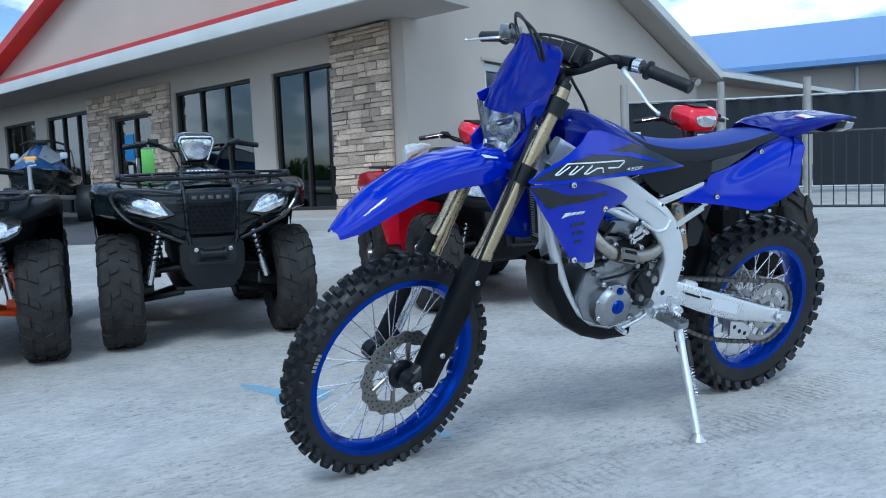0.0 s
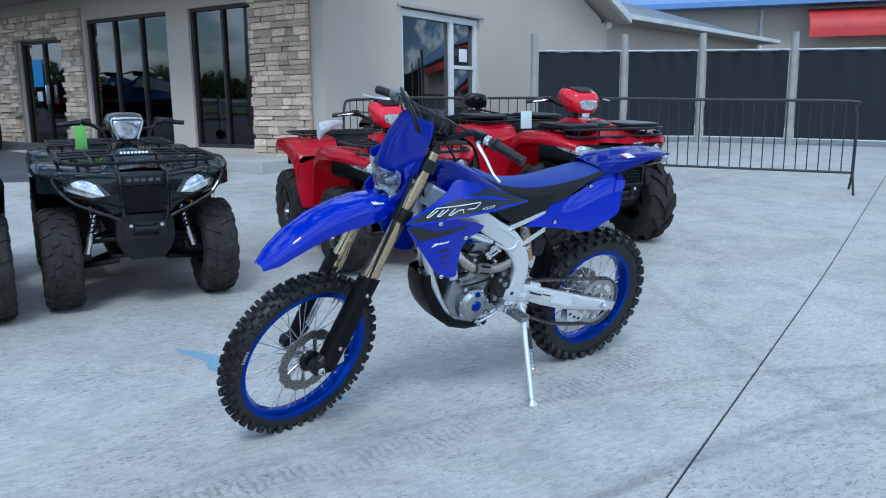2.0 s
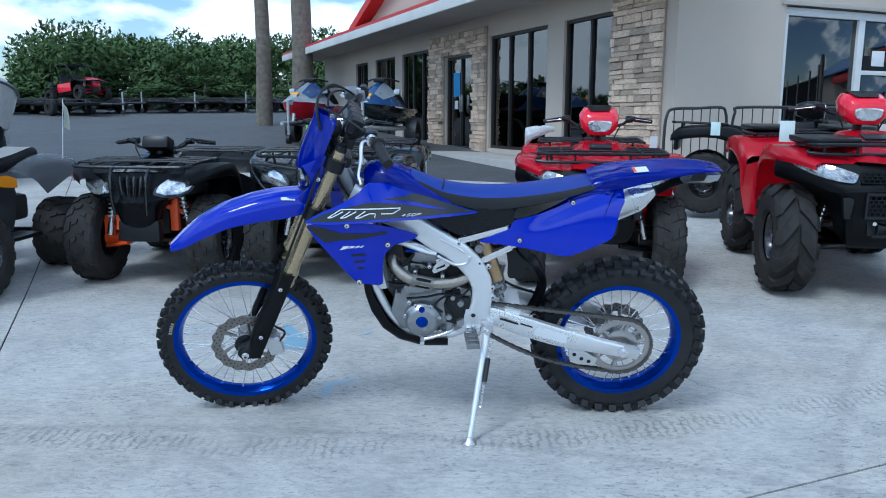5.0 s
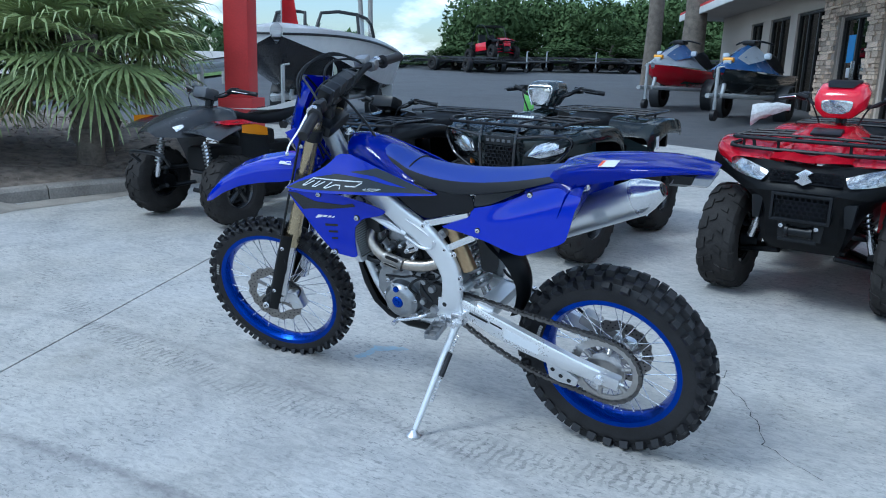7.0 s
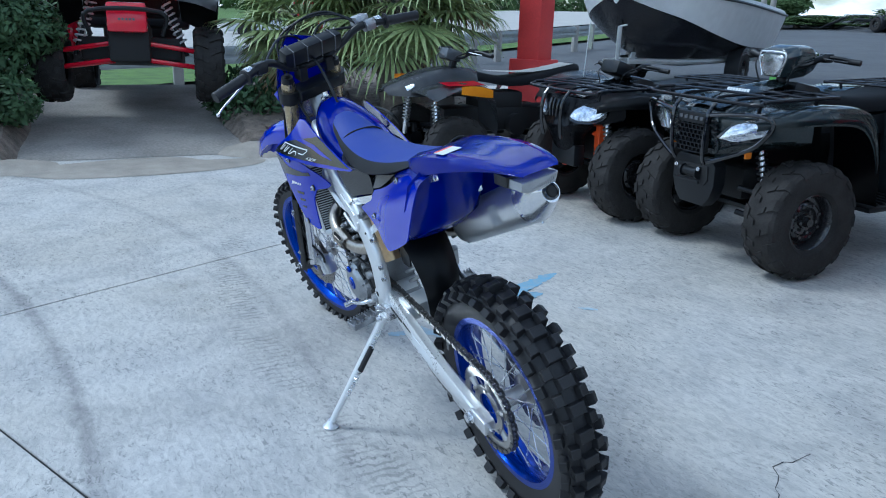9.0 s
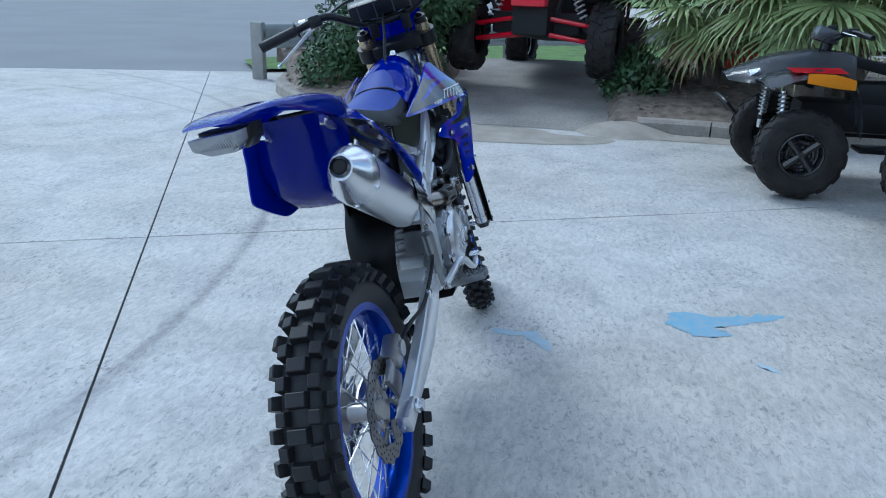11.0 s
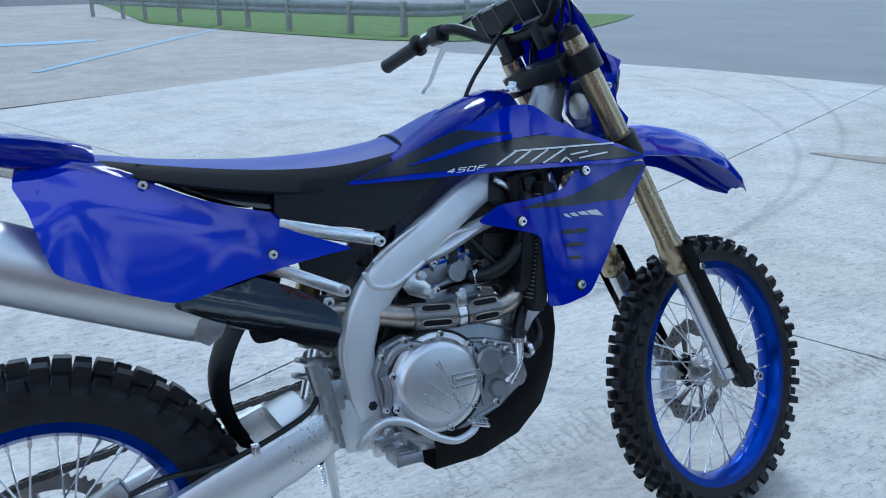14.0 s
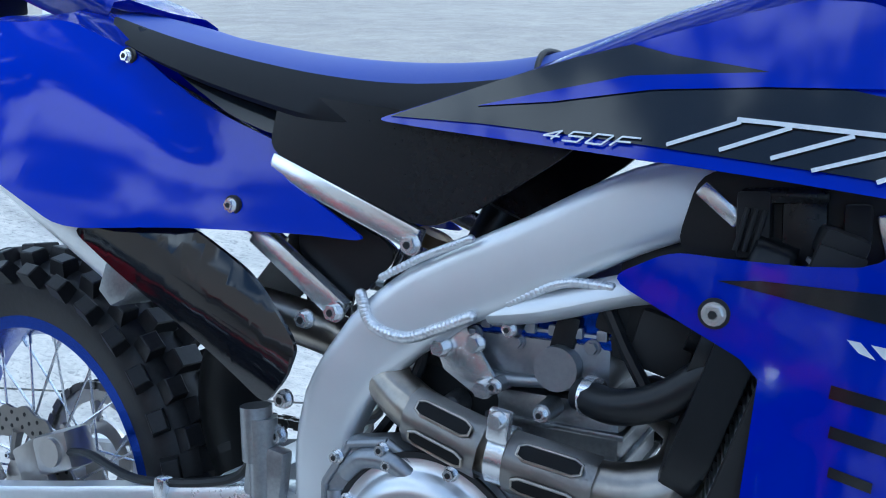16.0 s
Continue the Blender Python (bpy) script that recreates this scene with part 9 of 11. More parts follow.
def a_arms(q, yf, zf, arm=M_BLACK, spring=M_BLACK, half=0.42, body=M_STEEL, zt=0.66, rise=0.0):
    for s in (-1, 1):
        bm = bmesh.new()
        for dz, dy, hz in ((-0.06, 0.0, 0.05), (0.09 + rise * 0.6, 0.01, 0.04 + rise)):
            for e in (-0.14, 0.14):
                rod(bm, (s * 0.15, yf + e, zf + dz + hz), (s * half, yf + dy + e * 0.15, zf + dz), 0.016, n=8)
        plate_low = [(s * 0.15, yf - 0.15), (s * half, yf - 0.03), (s * half, yf + 0.03), (s * 0.15, yf + 0.15)]
        vs = [bm.verts.new((px, py, zf - 0.075 + (0.05 if abs(px) < 0.2 else 0.0))) for px, py in plate_low]
        bm.faces.new(vs)
        part("suspension_arm", bm, arm, q)
        bm = bmesh.new()
        a, b = Vector((s * 0.24, yf - 0.10, zt)), Vector((s * (half - 0.07), yf - 0.10, zf + 0.04))
        rod(bm, a, b, 0.017, n=10)
        e = (b - a).normalized()
        rod(bm, b - e * 0.10, b, 0.023, n=10)
        shock = part("shock", bm, body, q, "bright shock absorber")
        bm = bmesh.new()
        u, v = frame_of(e)
        L = (b - a).length
        pts = [a + e * L * (0.06 + 0.60 * k / 60) + (u * math.cos(k * 0.74) + v * math.sin(k * 0.74)) * 0.028 for k in range(61)]
        tube(bm, pts, 0.006, 6, 1)
        part("spring", bm, spring, shock)
        bm = bmesh.new()
        rod(bm, (s * (half - 0.04), yf, zf - 0.06), (s * (half - 0.04), yf, zf + 0.12 + rise * 0.6), 0.030, n=10)
        if rise:
            box(bm, (s * 0.20, yf - 0.12, zf + 0.20), (0.06, 0.05, 0.24), None, 0.01)
            box(bm, (s * (half - 0.06), yf - 0.07, zf + 0.10), (0.07, 0.05, 0.16), None, 0.015)
        rod(bm, (s * half, yf, zf), (s * (half - 0.10), yf, zf), 0.055, n=14)
        part("hub_carrier", bm, arm, q)


def mesh_grille(q, hx, z0, z1, y, rows_n, cols_n, bow=0.02, depth=0.014):
    """Staggered short bars in a frame, before a near-black plate that paints the recess's shade."""
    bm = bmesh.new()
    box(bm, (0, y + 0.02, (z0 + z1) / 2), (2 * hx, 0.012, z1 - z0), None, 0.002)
    part("grille_shade_plate", bm, M_DARK, q)
    bm = bmesh.new()
    h = (z1 - z0) / rows_n
    for r in range(rows_n + 1):
        z = z0 + h * r
        box(bm, (0, y, z), (2 * hx, depth, 0.005), None)
    for r in range(rows_n):
        for c in range(cols_n):
            x = -hx + 2 * hx * (c + (0.75 if r % 2 else 0.25)) / cols_n
            box(bm, (x, y, z0 + h * (r + 0.5)), (0.006, depth, h), None)
    part("grille", bm, M_SATINBLACK, q, "black honeycomb grille")


def winch(q, y, z):
    bm = bmesh.new()
    rod(bm, (-0.055, y, z), (0.055, y, z), 0.026, n=14)
    for x in (-0.062, 0.062):
        rod(bm, (x - 0.008, y, z), (x + 0.008, y, z), 0.036, n=14)
    box(bm, (0, y - 0.03, z - 0.045), (0.20, 0.012, 0.018), None, 0.004)
    part("winch", bm, M_BLACK, q, "dark winch")
    for x in (-0.09, 0.09):
        part("bolt", bolt(bmesh.new(), (x, y - 0.03, z + 0.03), (0, -1, 0), 0.009, 0.008), M_STEEL, q)


def front_boxy(q, skin):
    """Square nose with large rectangular lamps, a tall grille and a tube guard bent round the lamps."""
    bm = bmesh.new()
    sheet(bm, both([[(0.0, -0.985, 0.895), (0.15, -0.975, 0.89), (0.32, -0.935, 0.895), (0.47, -0.86, 0.90), (0.56, -0.74, 0.905)],
                    [(0.0, -1.000, 0.85), (0.15, -0.990, 0.85), (0.33, -0.950, 0.86), (0.48, -0.865, 0.85), (0.575, -0.74, 0.855)],
                    [(0.0, -1.000, 0.76), (0.15, -0.990, 0.76), (0.33, -0.955, 0.76), (0.47, -0.865, 0.765), (0.575, -0.74, 0.78)],
                    [(0.0, -0.985, 0.70), (0.14, -0.975, 0.69), (0.30, -0.945, 0.715), (0.43, -0.86, 0.745), (0.57, -0.74, 0.765)],
                    [(0.0, -0.955, 0.63), (0.13, -0.950, 0.62), (0.22, -0.920, 0.655), (0.36, -0.84, 0.70), (0.50, -0.72, 0.74)]]), 0.01, 2)
    part("nose", bm, skin, q, "", 26)
    for s in (-1, 1):
        bm = bmesh.new()
        plate(bm, [(s * a, b) for a, b in ((0.425, 0.868), (0.405, 0.872), (0.265, 0.828), (0.235, 0.815), (0.178, 0.745), (0.255, 0.734), (0.280, 0.738), (0.405, 0.772), (0.418, 0.782), (0.440, 0.845))], -0.022, 0.02, 0.005)
        m = Matrix.Translation((0, -0.905, 0)) @ Matrix.Translation((s * 0.30, 0, 0.80)) @ Matrix.Rotation(radians(s * 24), 4, 'Z') @ Matrix.Rotation(radians(-10), 4, 'X') @ Matrix.Translation((-s * 0.30, -0.045, -0.80))
        lamp = part("headlamp", moved(bm, m), M_GLASSY, q, "clear faceted headlamp", 30)
        bm = bmesh.new()
        plate(bm, [(s * a, b) for a, b in ((0.432, 0.890), (0.24, 0.842), (0.150, 0.750), (0.25, 0.718), (0.420, 0.758), (0.462, 0.850))], -0.004, 0.05, 0.006)
        part("lamp_bezel", moved(bm, m), M_GLOSSBLACK, lamp)
        bm = bmesh.new()
        for j in range(4):
            box(bm, (s * (0.150 + 0.006 * j), -1.002, 0.835 - j * 0.024), (0.045, 0.016, 0.009), Matrix.Rotation(radians(s * 12), 4, 'Y'), 0.002)
        part("side_louvre", bm, M_BLACK, q)
        # guard tube round the lamp and the upright beside the grille
        bm = bmesh.new()
        tube(bm, [(s * 0.135, -1.035, 0.870), (s * 0.30, -1.015, 0.892), (s * 0.445, -0.965, 0.897), (s * 0.492, -0.935, 0.868), (s * 0.478, -0.935, 0.815), (s * 0.405, -0.965, 0.728), (s * 0.270, -1.00, 0.662), (s * 0.145, -1.025, 0.612)], 0.0115, 8, 5)
        part("lamp_guard", bm, M_GLOSSBLACK, q, "bent black guard tube round the lamp")
        bm = bmesh.new()
        tube(bm, [(s * 0.118, -1.02, 0.600), (s * 0.128, -1.045, 0.66), (s * 0.138, -1.045, 0.86), (s * 0.142, -1.00, 0.935)], 0.0115, 8, 4)
        part("guard_upright", bm, M_GLOSSBLACK, q)
        bm = bmesh.new()
        box(bm, (s * 0.300, -0.885, 0.665), (0.012, 0.045, 0.035), None, 0.005)
        part("side_reflector", bm, M_AMBER, q, "amber reflector")
    mesh_grille(q, 0.115, 0.655, 0.805, -1.022, 6, 7)
    bm = bmesh.new()
    box(bm, (0, -1.018, 0.845), (0.235, 0.03, 0.062), None, 0.006)
    panel_ob = part("badge_panel", bm, M_BLACK, q)
    bm = bmesh.new()
    for j in range(5):
        box(bm, (-0.084 + j * 0.042, -1.035, 0.845), (0.026, 0.004, 0.020), None, 0.001)
    part("badge", bm, M_GREYPL, panel_ob, "dark maker's badge as bars")
    bm = bmesh.new()
    sheet(bm, both([[(0.0, -0.965, 0.915), (0.13, -0.955, 0.905)], [(0.0, -0.74, 0.965), (0.16, -0.74, 0.950)], [(0.0, -0.70, 0.990), (0.13, -0.70, 0.975)], [(0.0, -0.46, 1.03), (0.11, -0.46, 1.01)], [(0.0, -0.34, 1.02), (0.10, -0.34, 0.99)]]), 0.008, 1)
    hood = part("hood", bm, skin, q, "", 26)
    bm = bmesh.new()
    for j in range(8):
        box(bm, (-0.077 + j * 0.022, -0.716, 0.983), (0.015, 0.004, 0.018), Matrix.Rotation(radians(-35), 4, 'X'))
    part("model_badge", bm, M_WHITE, hood, "white model badge as bars")
    bm = bmesh.new()
    plate(bm, [(-0.125, 0.630), (0.125, 0.630), (0.172, 0.585), (0.172, 0.475), (0.145, 0.40), (0.095, 0.345), (-0.095, 0.345), (-0.145, 0.40), (-0.172, 0.475), (-0.172, 0.585)], -0.985, -0.90, 0.012)
    part("belly_guard", bm, M_BLACK, q, "moulded black belly guard", 40)
    # near-black plate on the guard, painted shade of the winch opening
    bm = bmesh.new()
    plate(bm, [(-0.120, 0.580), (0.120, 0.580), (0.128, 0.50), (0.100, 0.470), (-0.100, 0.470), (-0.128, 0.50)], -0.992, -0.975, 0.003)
    part("winch_opening_shade", bm, M_DARK, q)
    winch(q, -1.0, 0.535)


def front_orange(q):
    """Compact nose with two almond lamps, ribs between them and a moulded bumper."""
    bm = bmesh.new()
    sheet(bm, both([[(0.0, -0.905, 0.835), (0.16, -0.90, 0.83), (0.30, -0.84, 0.825), (0.45, -0.70, 0.82)], [(0.0, -0.93, 0.76), (0.16, -0.92, 0.755), (0.32, -0.85, 0.75), (0.45, -0.70, 0.755)], [(0.0, -0.94, 0.68), (0.16, -0.93, 0.665), (0.30, -0.86, 0.66), (0.43, -0.70, 0.69)], [(0.0, -0.96, 0.63), (0.14, -0.95, 0.63), (0.20, -0.89, 0.65), (0.30, -0.78, 0.68)], [(0.0, -0.93, 0.54), (0.11, -0.92, 0.54), (0.14, -0.88, 0.54), (0.15, -0.80, 0.56)], [(0.0, -0.88, 0.42), (0.09, -0.87, 0.42), (0.12, -0.84, 0.42), (0.13, -0.78, 0.44)]]), 0.01, 2)
    part("nose", bm, M_SATINBLACK, q, "", 28)
    for s in (-1, 1):
        bm = bmesh.new()
        plate(bm, rounded([(s * a, b) for a, b in ((-0.13, -0.040), (-0.10, 0.010), (-0.02, 0.055), (0.08, 0.065), (0.135, 0.030), (0.11, -0.025), (0.03, -0.060), (-0.07, -0.062))]), -0.025, 0.03, 0.010)
        m = Matrix.Translation((s * 0.265, -0.865, 0.735)) @ Matrix.Rotation(radians(s * 30), 4, 'Z') @ Matrix.Rotation(radians(-20), 4, 'X')
        lamp = part("headlamp", moved(bm, m), M_GLASSY, q, "clear almond headlamp", 40)
        bm = bmesh.new()
        plate(bm, rounded([(s * a * 1.15, b * 1.25) for a, b in ((-0.13, -0.040), (-0.10, 0.010), (-0.02, 0.055), (0.08, 0.065), (0.135, 0.030), (0.11, -0.025), (0.03, -0.060), (-0.07, -0.062))]), 0.0, 0.06, 0.006)
        part("lamp_bezel", moved(bm, m), M_GLOSSBLACK, lamp)
        bm = bmesh.new()
        rod(bm, (s * 0.49, -0.66, 0.800), (s * 0.505, -0.675, 0.800), 0.026, n=12)
        part("indicator", bm, M_AMBER, q, "amber indicator lamp")
        bm = bmesh.new()
        tube(bm, [(s * 0.11, -0.98, 0.55), (s * 0.12, -1.0, 0.66), (s * 0.125, -0.99, 0.80), (s * 0.13, -0.94, 0.87)], 0.012, 8, 4)
        part("guard_upright", bm, M_GLOSSBLACK, q)
    for j in range(4):
        bm = bmesh.new()
        tube(bm, [(-0.075 + j * 0.05, -0.945, 0.81), (-0.07 + j * 0.047, -0.962, 0.76), (-0.06 + j * 0.04, -0.965, 0.69)], 0.009, 8, 3)
        part("grille_rib", bm, M_GLOSSBLACK, q)
    bm = bmesh.new()
    sheet(bm, both([[(0.0, -0.90, 0.84), (0.20, -0.88, 0.835)], [(0.0, -0.62, 0.90), (0.18, -0.62, 0.885)], [(0.0, -0.36, 0.95), (0.14, -0.36, 0.93)]]), 0.008, 2)
    part("hood", bm, M_GLOSSBLACK, q, "", 40)
    bm = bmesh.new()
    box(bm, (0, -0.84, 0.42), (0.30, 0.10, 0.16), None, 0.03)
    part("skid_guard", bm, M_BLACK, q)


def front_swept(q, skin):
    """Red deck over a black moulded bumper with swept lamps, two grilles and a winch."""
    bm = bmesh.new()
    sheet(bm, both([[(0.0, -0.99, 0.850), (0.14, -0.98, 0.850), (0.30, -0.94, 0.865), (0.46, -0.85, 0.885), (0.575, -0.72, 0.895)],
                    [(0.0, -1.015, 0.80), (0.15, -1.005, 0.79), (0.32, -0.965, 0.79), (0.48, -0.87, 0.81), (0.590, -0.72, 0.83)],
                    [(0.0, -1.035, 0.735), (0.17, -1.030, 0.735), (0.32, -0.99, 0.74), (0.46, -0.88, 0.765), (0.590, -0.72, 0.77)],
                    [(0.0, -1.050, 0.705), (0.19, -1.045, 0.70), (0.31, -0.99, 0.69), (0.42, -0.88, 0.715), (0.55, -0.72, 0.74)],
                    [(0.0, -1.025, 0.640), (0.19, -1.02, 0.625), (0.26, -0.96, 0.625), (0.32, -0.86, 0.65), (0.40, -0.72, 0.70)],
                    [(0.0, -1.000, 0.52), (0.19, -0.995, 0.51), (0.235, -0.94, 0.51), (0.25, -0.85, 0.53), (0.26, -0.74, 0.55)],
                    [(0.0, -0.985, 0.42), (0.18, -0.975, 0.42), (0.215, -0.93, 0.42), (0.22, -0.85, 0.43), (0.22, -0.74, 0.44)],
                    [(0.0, -0.94, 0.360), (0.16, -0.93, 0.360), (0.19, -0.90, 0.365), (0.19, -0.84, 0.37), (0.19, -0.74, 0.39)]]), 0.01, 2)
    part("bumper", bm, M_BLACK, q, "matt black moulded bumper", 26)
    for s in (-1, 1):
        bm = bmesh.new()
        sheet(bm, [[(s * 0.195, -1.012, 0.800), (s * 0.30, -0.985, 0.838), (s * 0.42, -0.915, 0.862), (s * 0.53, -0.815, 0.880)], [(s * 0.205, -1.032, 0.770), (s * 0.31, -1.003, 0.795), (s * 0.43, -0.930, 0.825), (s * 0.525, -0.835, 0.855)], [(s * 0.225, -1.035, 0.750), (s * 0.32, -1.005, 0.762), (s * 0.42, -0.940, 0.790), (s * 0.505, -0.850, 0.830)]], 0.02 * s, 2)
        part("headlamp", bm, M_GLASSY, q, "clear swept headlamp", 40)
        bm = bmesh.new()
        plate(bm, [(s * 0.20, 0.665), (s * 0.27, 0.665), (s * 0.255, 0.535), (s * 0.215, 0.535)], -1.022, -0.98, 0.012)
        part("bumper_post", bm, M_BLACK, q)
    mesh_grille(q, 0.185, 0.755, 0.815, -1.035, 3, 12)
    mesh_grille(q, 0.135, 0.560, 0.680, -1.045, 5, 9)
    bm = bmesh.new()
    for c, sz in (((0, -1.05, 0.690), (0.31, 0.03, 0.016)), ((0, -1.045, 0.550), (0.31, 0.03, 0.016)), ((-0.147, -1.048, 0.62), (0.016, 0.03, 0.15)), ((0.147, -1.048, 0.62), (0.016, 0.03, 0.15))):
        box(bm, c, sz, None, 0.004)
    part("grille_frame", bm, M_BLACK, q)
    # shade of the winch opening as a near-black plate on the bumper
    bm = bmesh.new()
    plate(bm, [(-0.12, 0.530), (0.12, 0.530), (0.11, 0.435), (-0.11, 0.435)], -1.006, -0.98, 0.003)
    part("winch_opening_shade", bm, M_DARK, q)
    winch(q, -1.015, 0.485)
    bm = bmesh.new()
    plate(bm, [(-0.045, 0.800), (0.005, 0.835), (0.045, 0.818), (0.010, 0.798), (0.045, 0.770), (0.0, 0.745), (-0.045, 0.766), (-0.010, 0.786)], -1.066, -1.052, 0.003)
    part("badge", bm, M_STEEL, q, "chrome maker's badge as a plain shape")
    bm = bmesh.new()
    sheet(bm, both([[(0.0, -1.03, 0.862), (0.10, -1.02, 0.868), (0.20, -0.995, 0.872)], [(0.0, -0.90, 0.900), (0.10, -0.90, 0.925), (0.22, -0.88, 0.905)], [(0.0, -0.72, 0.960), (0.12, -0.72, 0.985), (0.22, -0.70, 0.945)], [(0.0, -0.52, 1.02), (0.12, -0.52, 1.025), (0.19, -0.50, 0.985)], [(0.0, -0.34, 1.03), (0.11, -0.34, 1.02), (0.17, -0.34, 0.97)]]), 0.008, 1)
    hood = part("hood", bm, skin, q, "", 24)
    bm = bmesh.new()
    box(bm, (0, -0.66, 0.990), (0.16, 0.10, 0.03), Matrix.Rotation(radians(16), 4, 'X'), 0.008)
    part("hood_scoop", bm, M_BLACK, hood)


def utility_quad(label, where, yaw, skin, style, wheel_turn=0.0, mud=False):
    """A utility quad bike that faces -y: fenders, racks, seat, lamps, suspension and wheels."""
    x, y = where
    zg = gz(x, y)
    slope = math.atan(0.5 * (gz(x, y + 1) - gz(x, y - 1)))
    orange, square_nose, swept = style == "compact", style == "boxy", style == "swept"
    big = 1.06 if mud else 1.0
    q = thing("quad_bike", label, "quad bike", "parked quad bikes", Matrix.Translation((x, y, zg)) @ Matrix.Rotation(radians(yaw), 4, 'Z') @ Matrix.Rotation(slope, 4, 'X') @ Matrix.Scale(big, 4))
    k = 0.93 if orange else 1.0
    yf, yr = -0.64 * k, 0.64 * k
    half = 0.475 * k
    atv_wheels(q, half, half - 0.02, yf, yr, (0.350 if mud else 0.325), (0.350 if mud else 0.322), TYRE_MUD if mud else TYRE_F, TYRE_MUD if mud else TYRE_R, RIM_F, RIM_R, wheel_turn)
    # front fenders: one deck with folded edges over both wheels
    top = 0.84 if orange else 0.91
    bm = bmesh.new()
    rows = []
    for yy, rise, lip, wid in ((-0.96, -0.055, 0.015, 0.42), (-0.86, -0.010, 0.030, 0.52), (-0.72, 0.020, 0.055, 0.585), (-0.54, 0.025, 0.065, 0.605), (-0.40, 0.010, 0.085, 0.605), (-0.30, -0.04, 0.14, 0.60), (-0.24, -0.12, 0.20, 0.59)):
        z = top + rise
        w = wid * k
        rows.append([(0.0, yy * k, z + 0.02), (0.18, yy * k, z + 0.02), (0.22, yy * k, z - 0.005), (w * 0.62, yy * k, z), (w * 0.90, yy * k, z + 0.006), (w * 0.975, yy * k, z - lip * 0.25), (w, yy * k, z - lip), (w * 0.985, yy * k, z - lip - 0.025)])
    sheet(bm, both(rows), 0.008, 2)
    part("front_fender", bm, skin, q, "", 26)
    for s in (-1, 1):
        # drop of the fender behind the front wheel, and the footwell
        bm = bmesh.new()
        sheet(bm, [[(s * 0.595 * k, -0.27, top - 0.12), (s * 0.44, -0.255, top - 0.10), (s * 0.26, -0.235, top - 0.06)], [(s * 0.575 * k, -0.20, top - 0.34), (s * 0.42, -0.19, top - 0.32), (s * 0.26, -0.19, top - 0.30)], [(s * 0.535 * k, -0.13, 0.36), (s * 0.40, -0.14, 0.36), (s * 0.25, -0.15, 0.36)]], 0.012, 2)
        part("splash_guard", bm, skin if swept else M_SATINBLACK, q, "", 50)
        bm = bmesh.new()
        sheet(bm, [[(s * 0.17, -0.80, top - 0.06), (s * 0.17, -0.52, top - 0.02), (s * 0.20, -0.26, top - 0.08)], [(s * 0.19, -0.80, 0.60), (s * 0.19, -0.52, 0.58), (s * 0.22, -0.24, 0.56)]], 0.008, 2)
        part("wheel_well", bm, M_BLACK, q, "", 50)
        bm = bmesh.new()
        box(bm, (s * 0.38, 0.06, 0.335), (0.30, 0.46, 0.03), None, 0.01)
        for j in range(5):
            box(bm, (s * 0.38, -0.08 + j * 0.06, 0.355), (0.24, 0.02, 0.02))
        part("footwell", bm, M_BLACK, q)
        bm = bmesh.new()
        sheet(bm, [[(s * 0.20, -0.22, top - 0.05), (s * 0.19, 0.02, top - 0.10), (s * 0.22, 0.30, top - 0.08)], [(s * 0.235, -0.20, 0.66), (s * 0.225, 0.02, 0.64), (s * 0.245, 0.28, 0.66)], [(s * 0.20, -0.18, 0.37), (s * 0.20, 0.02, 0.37), (s * 0.20, 0.28, 0.37)]], 0.008, 2)
        part("side_panel", bm, M_BLACK, q, "", 40)
    if square_nose:
        front_boxy(q, skin)
    elif orange:
        front_orange(q)
    else:
        front_swept(q, skin)
    # plain engine mass; the shade under the fenders is in its near-black
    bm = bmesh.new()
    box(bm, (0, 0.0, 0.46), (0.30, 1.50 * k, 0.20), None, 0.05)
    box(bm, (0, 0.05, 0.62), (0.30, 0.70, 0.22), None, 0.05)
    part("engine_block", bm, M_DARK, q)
    bm = bmesh.new()
    box(bm, (0, 0.0, 0.305), (0.36, 1.3 * k, 0.03), None, 0.012)
    part("belly_pan", bm, M_BLACK, q)
    a_arms(q, yf, 0.34 if mud else 0.32, M_ORANGE if orange else M_BLACK, M_SPRING if orange else M_BLACK, 0.40 * k, M_STEEL, 0.70, 0.08 if orange else 0.0)
    bm = bmesh.new()
    for s in (-1, 1):
        rod(bm, (s * 0.12, yr, 0.33), (s * 0.40, yr, 0.322), 0.035, n=10)
        rod(bm, (s * 0.20, yr - 0.10, 0.62), (s * 0.32, yr, 0.34), 0.022, n=10)
    part("rear_axle", bm, M_BLACK, q)
    # seat
    bm = bmesh.new()
    sz = top - 0.87
    sheet(bm, [[(-0.10, -0.24, 0.86 + sz), (-0.09, -0.24, 0.93 + sz), (0, -0.24, 0.95 + sz), (0.09, -0.24, 0.93 + sz), (0.10, -0.24, 0.86 + sz)], [(-0.17, 0.0, 0.80 + sz), (-0.14, 0.0, 0.875 + sz), (0, 0.0, 0.89 + sz), (0.14, 0.0, 0.875 + sz), (0.17, 0.0, 0.80 + sz)], [(-0.20, 0.30, 0.80 + sz), (-0.17, 0.30, 0.875 + sz), (0, 0.30, 0.89 + sz), (0.17, 0.30, 0.875 + sz), (0.20, 0.30, 0.80 + sz)], [(-0.18, 0.58, 0.83 + sz), (-0.15, 0.58, 0.91 + sz), (0, 0.58, 0.925 + sz), (0.15, 0.58, 0.91 + sz), (0.18, 0.58, 0.83 + sz)]], 0.02, 3)
    part("seat", bm, M_SEATBLACK, q, "black vinyl seat", 50)
    bm = bmesh.new()
    box(bm, (0, -0.31, 0.88 + sz), (0.24, 0.22, 0.18), Matrix.Rotation(radians(-12), 4, 'X'), 0.04)
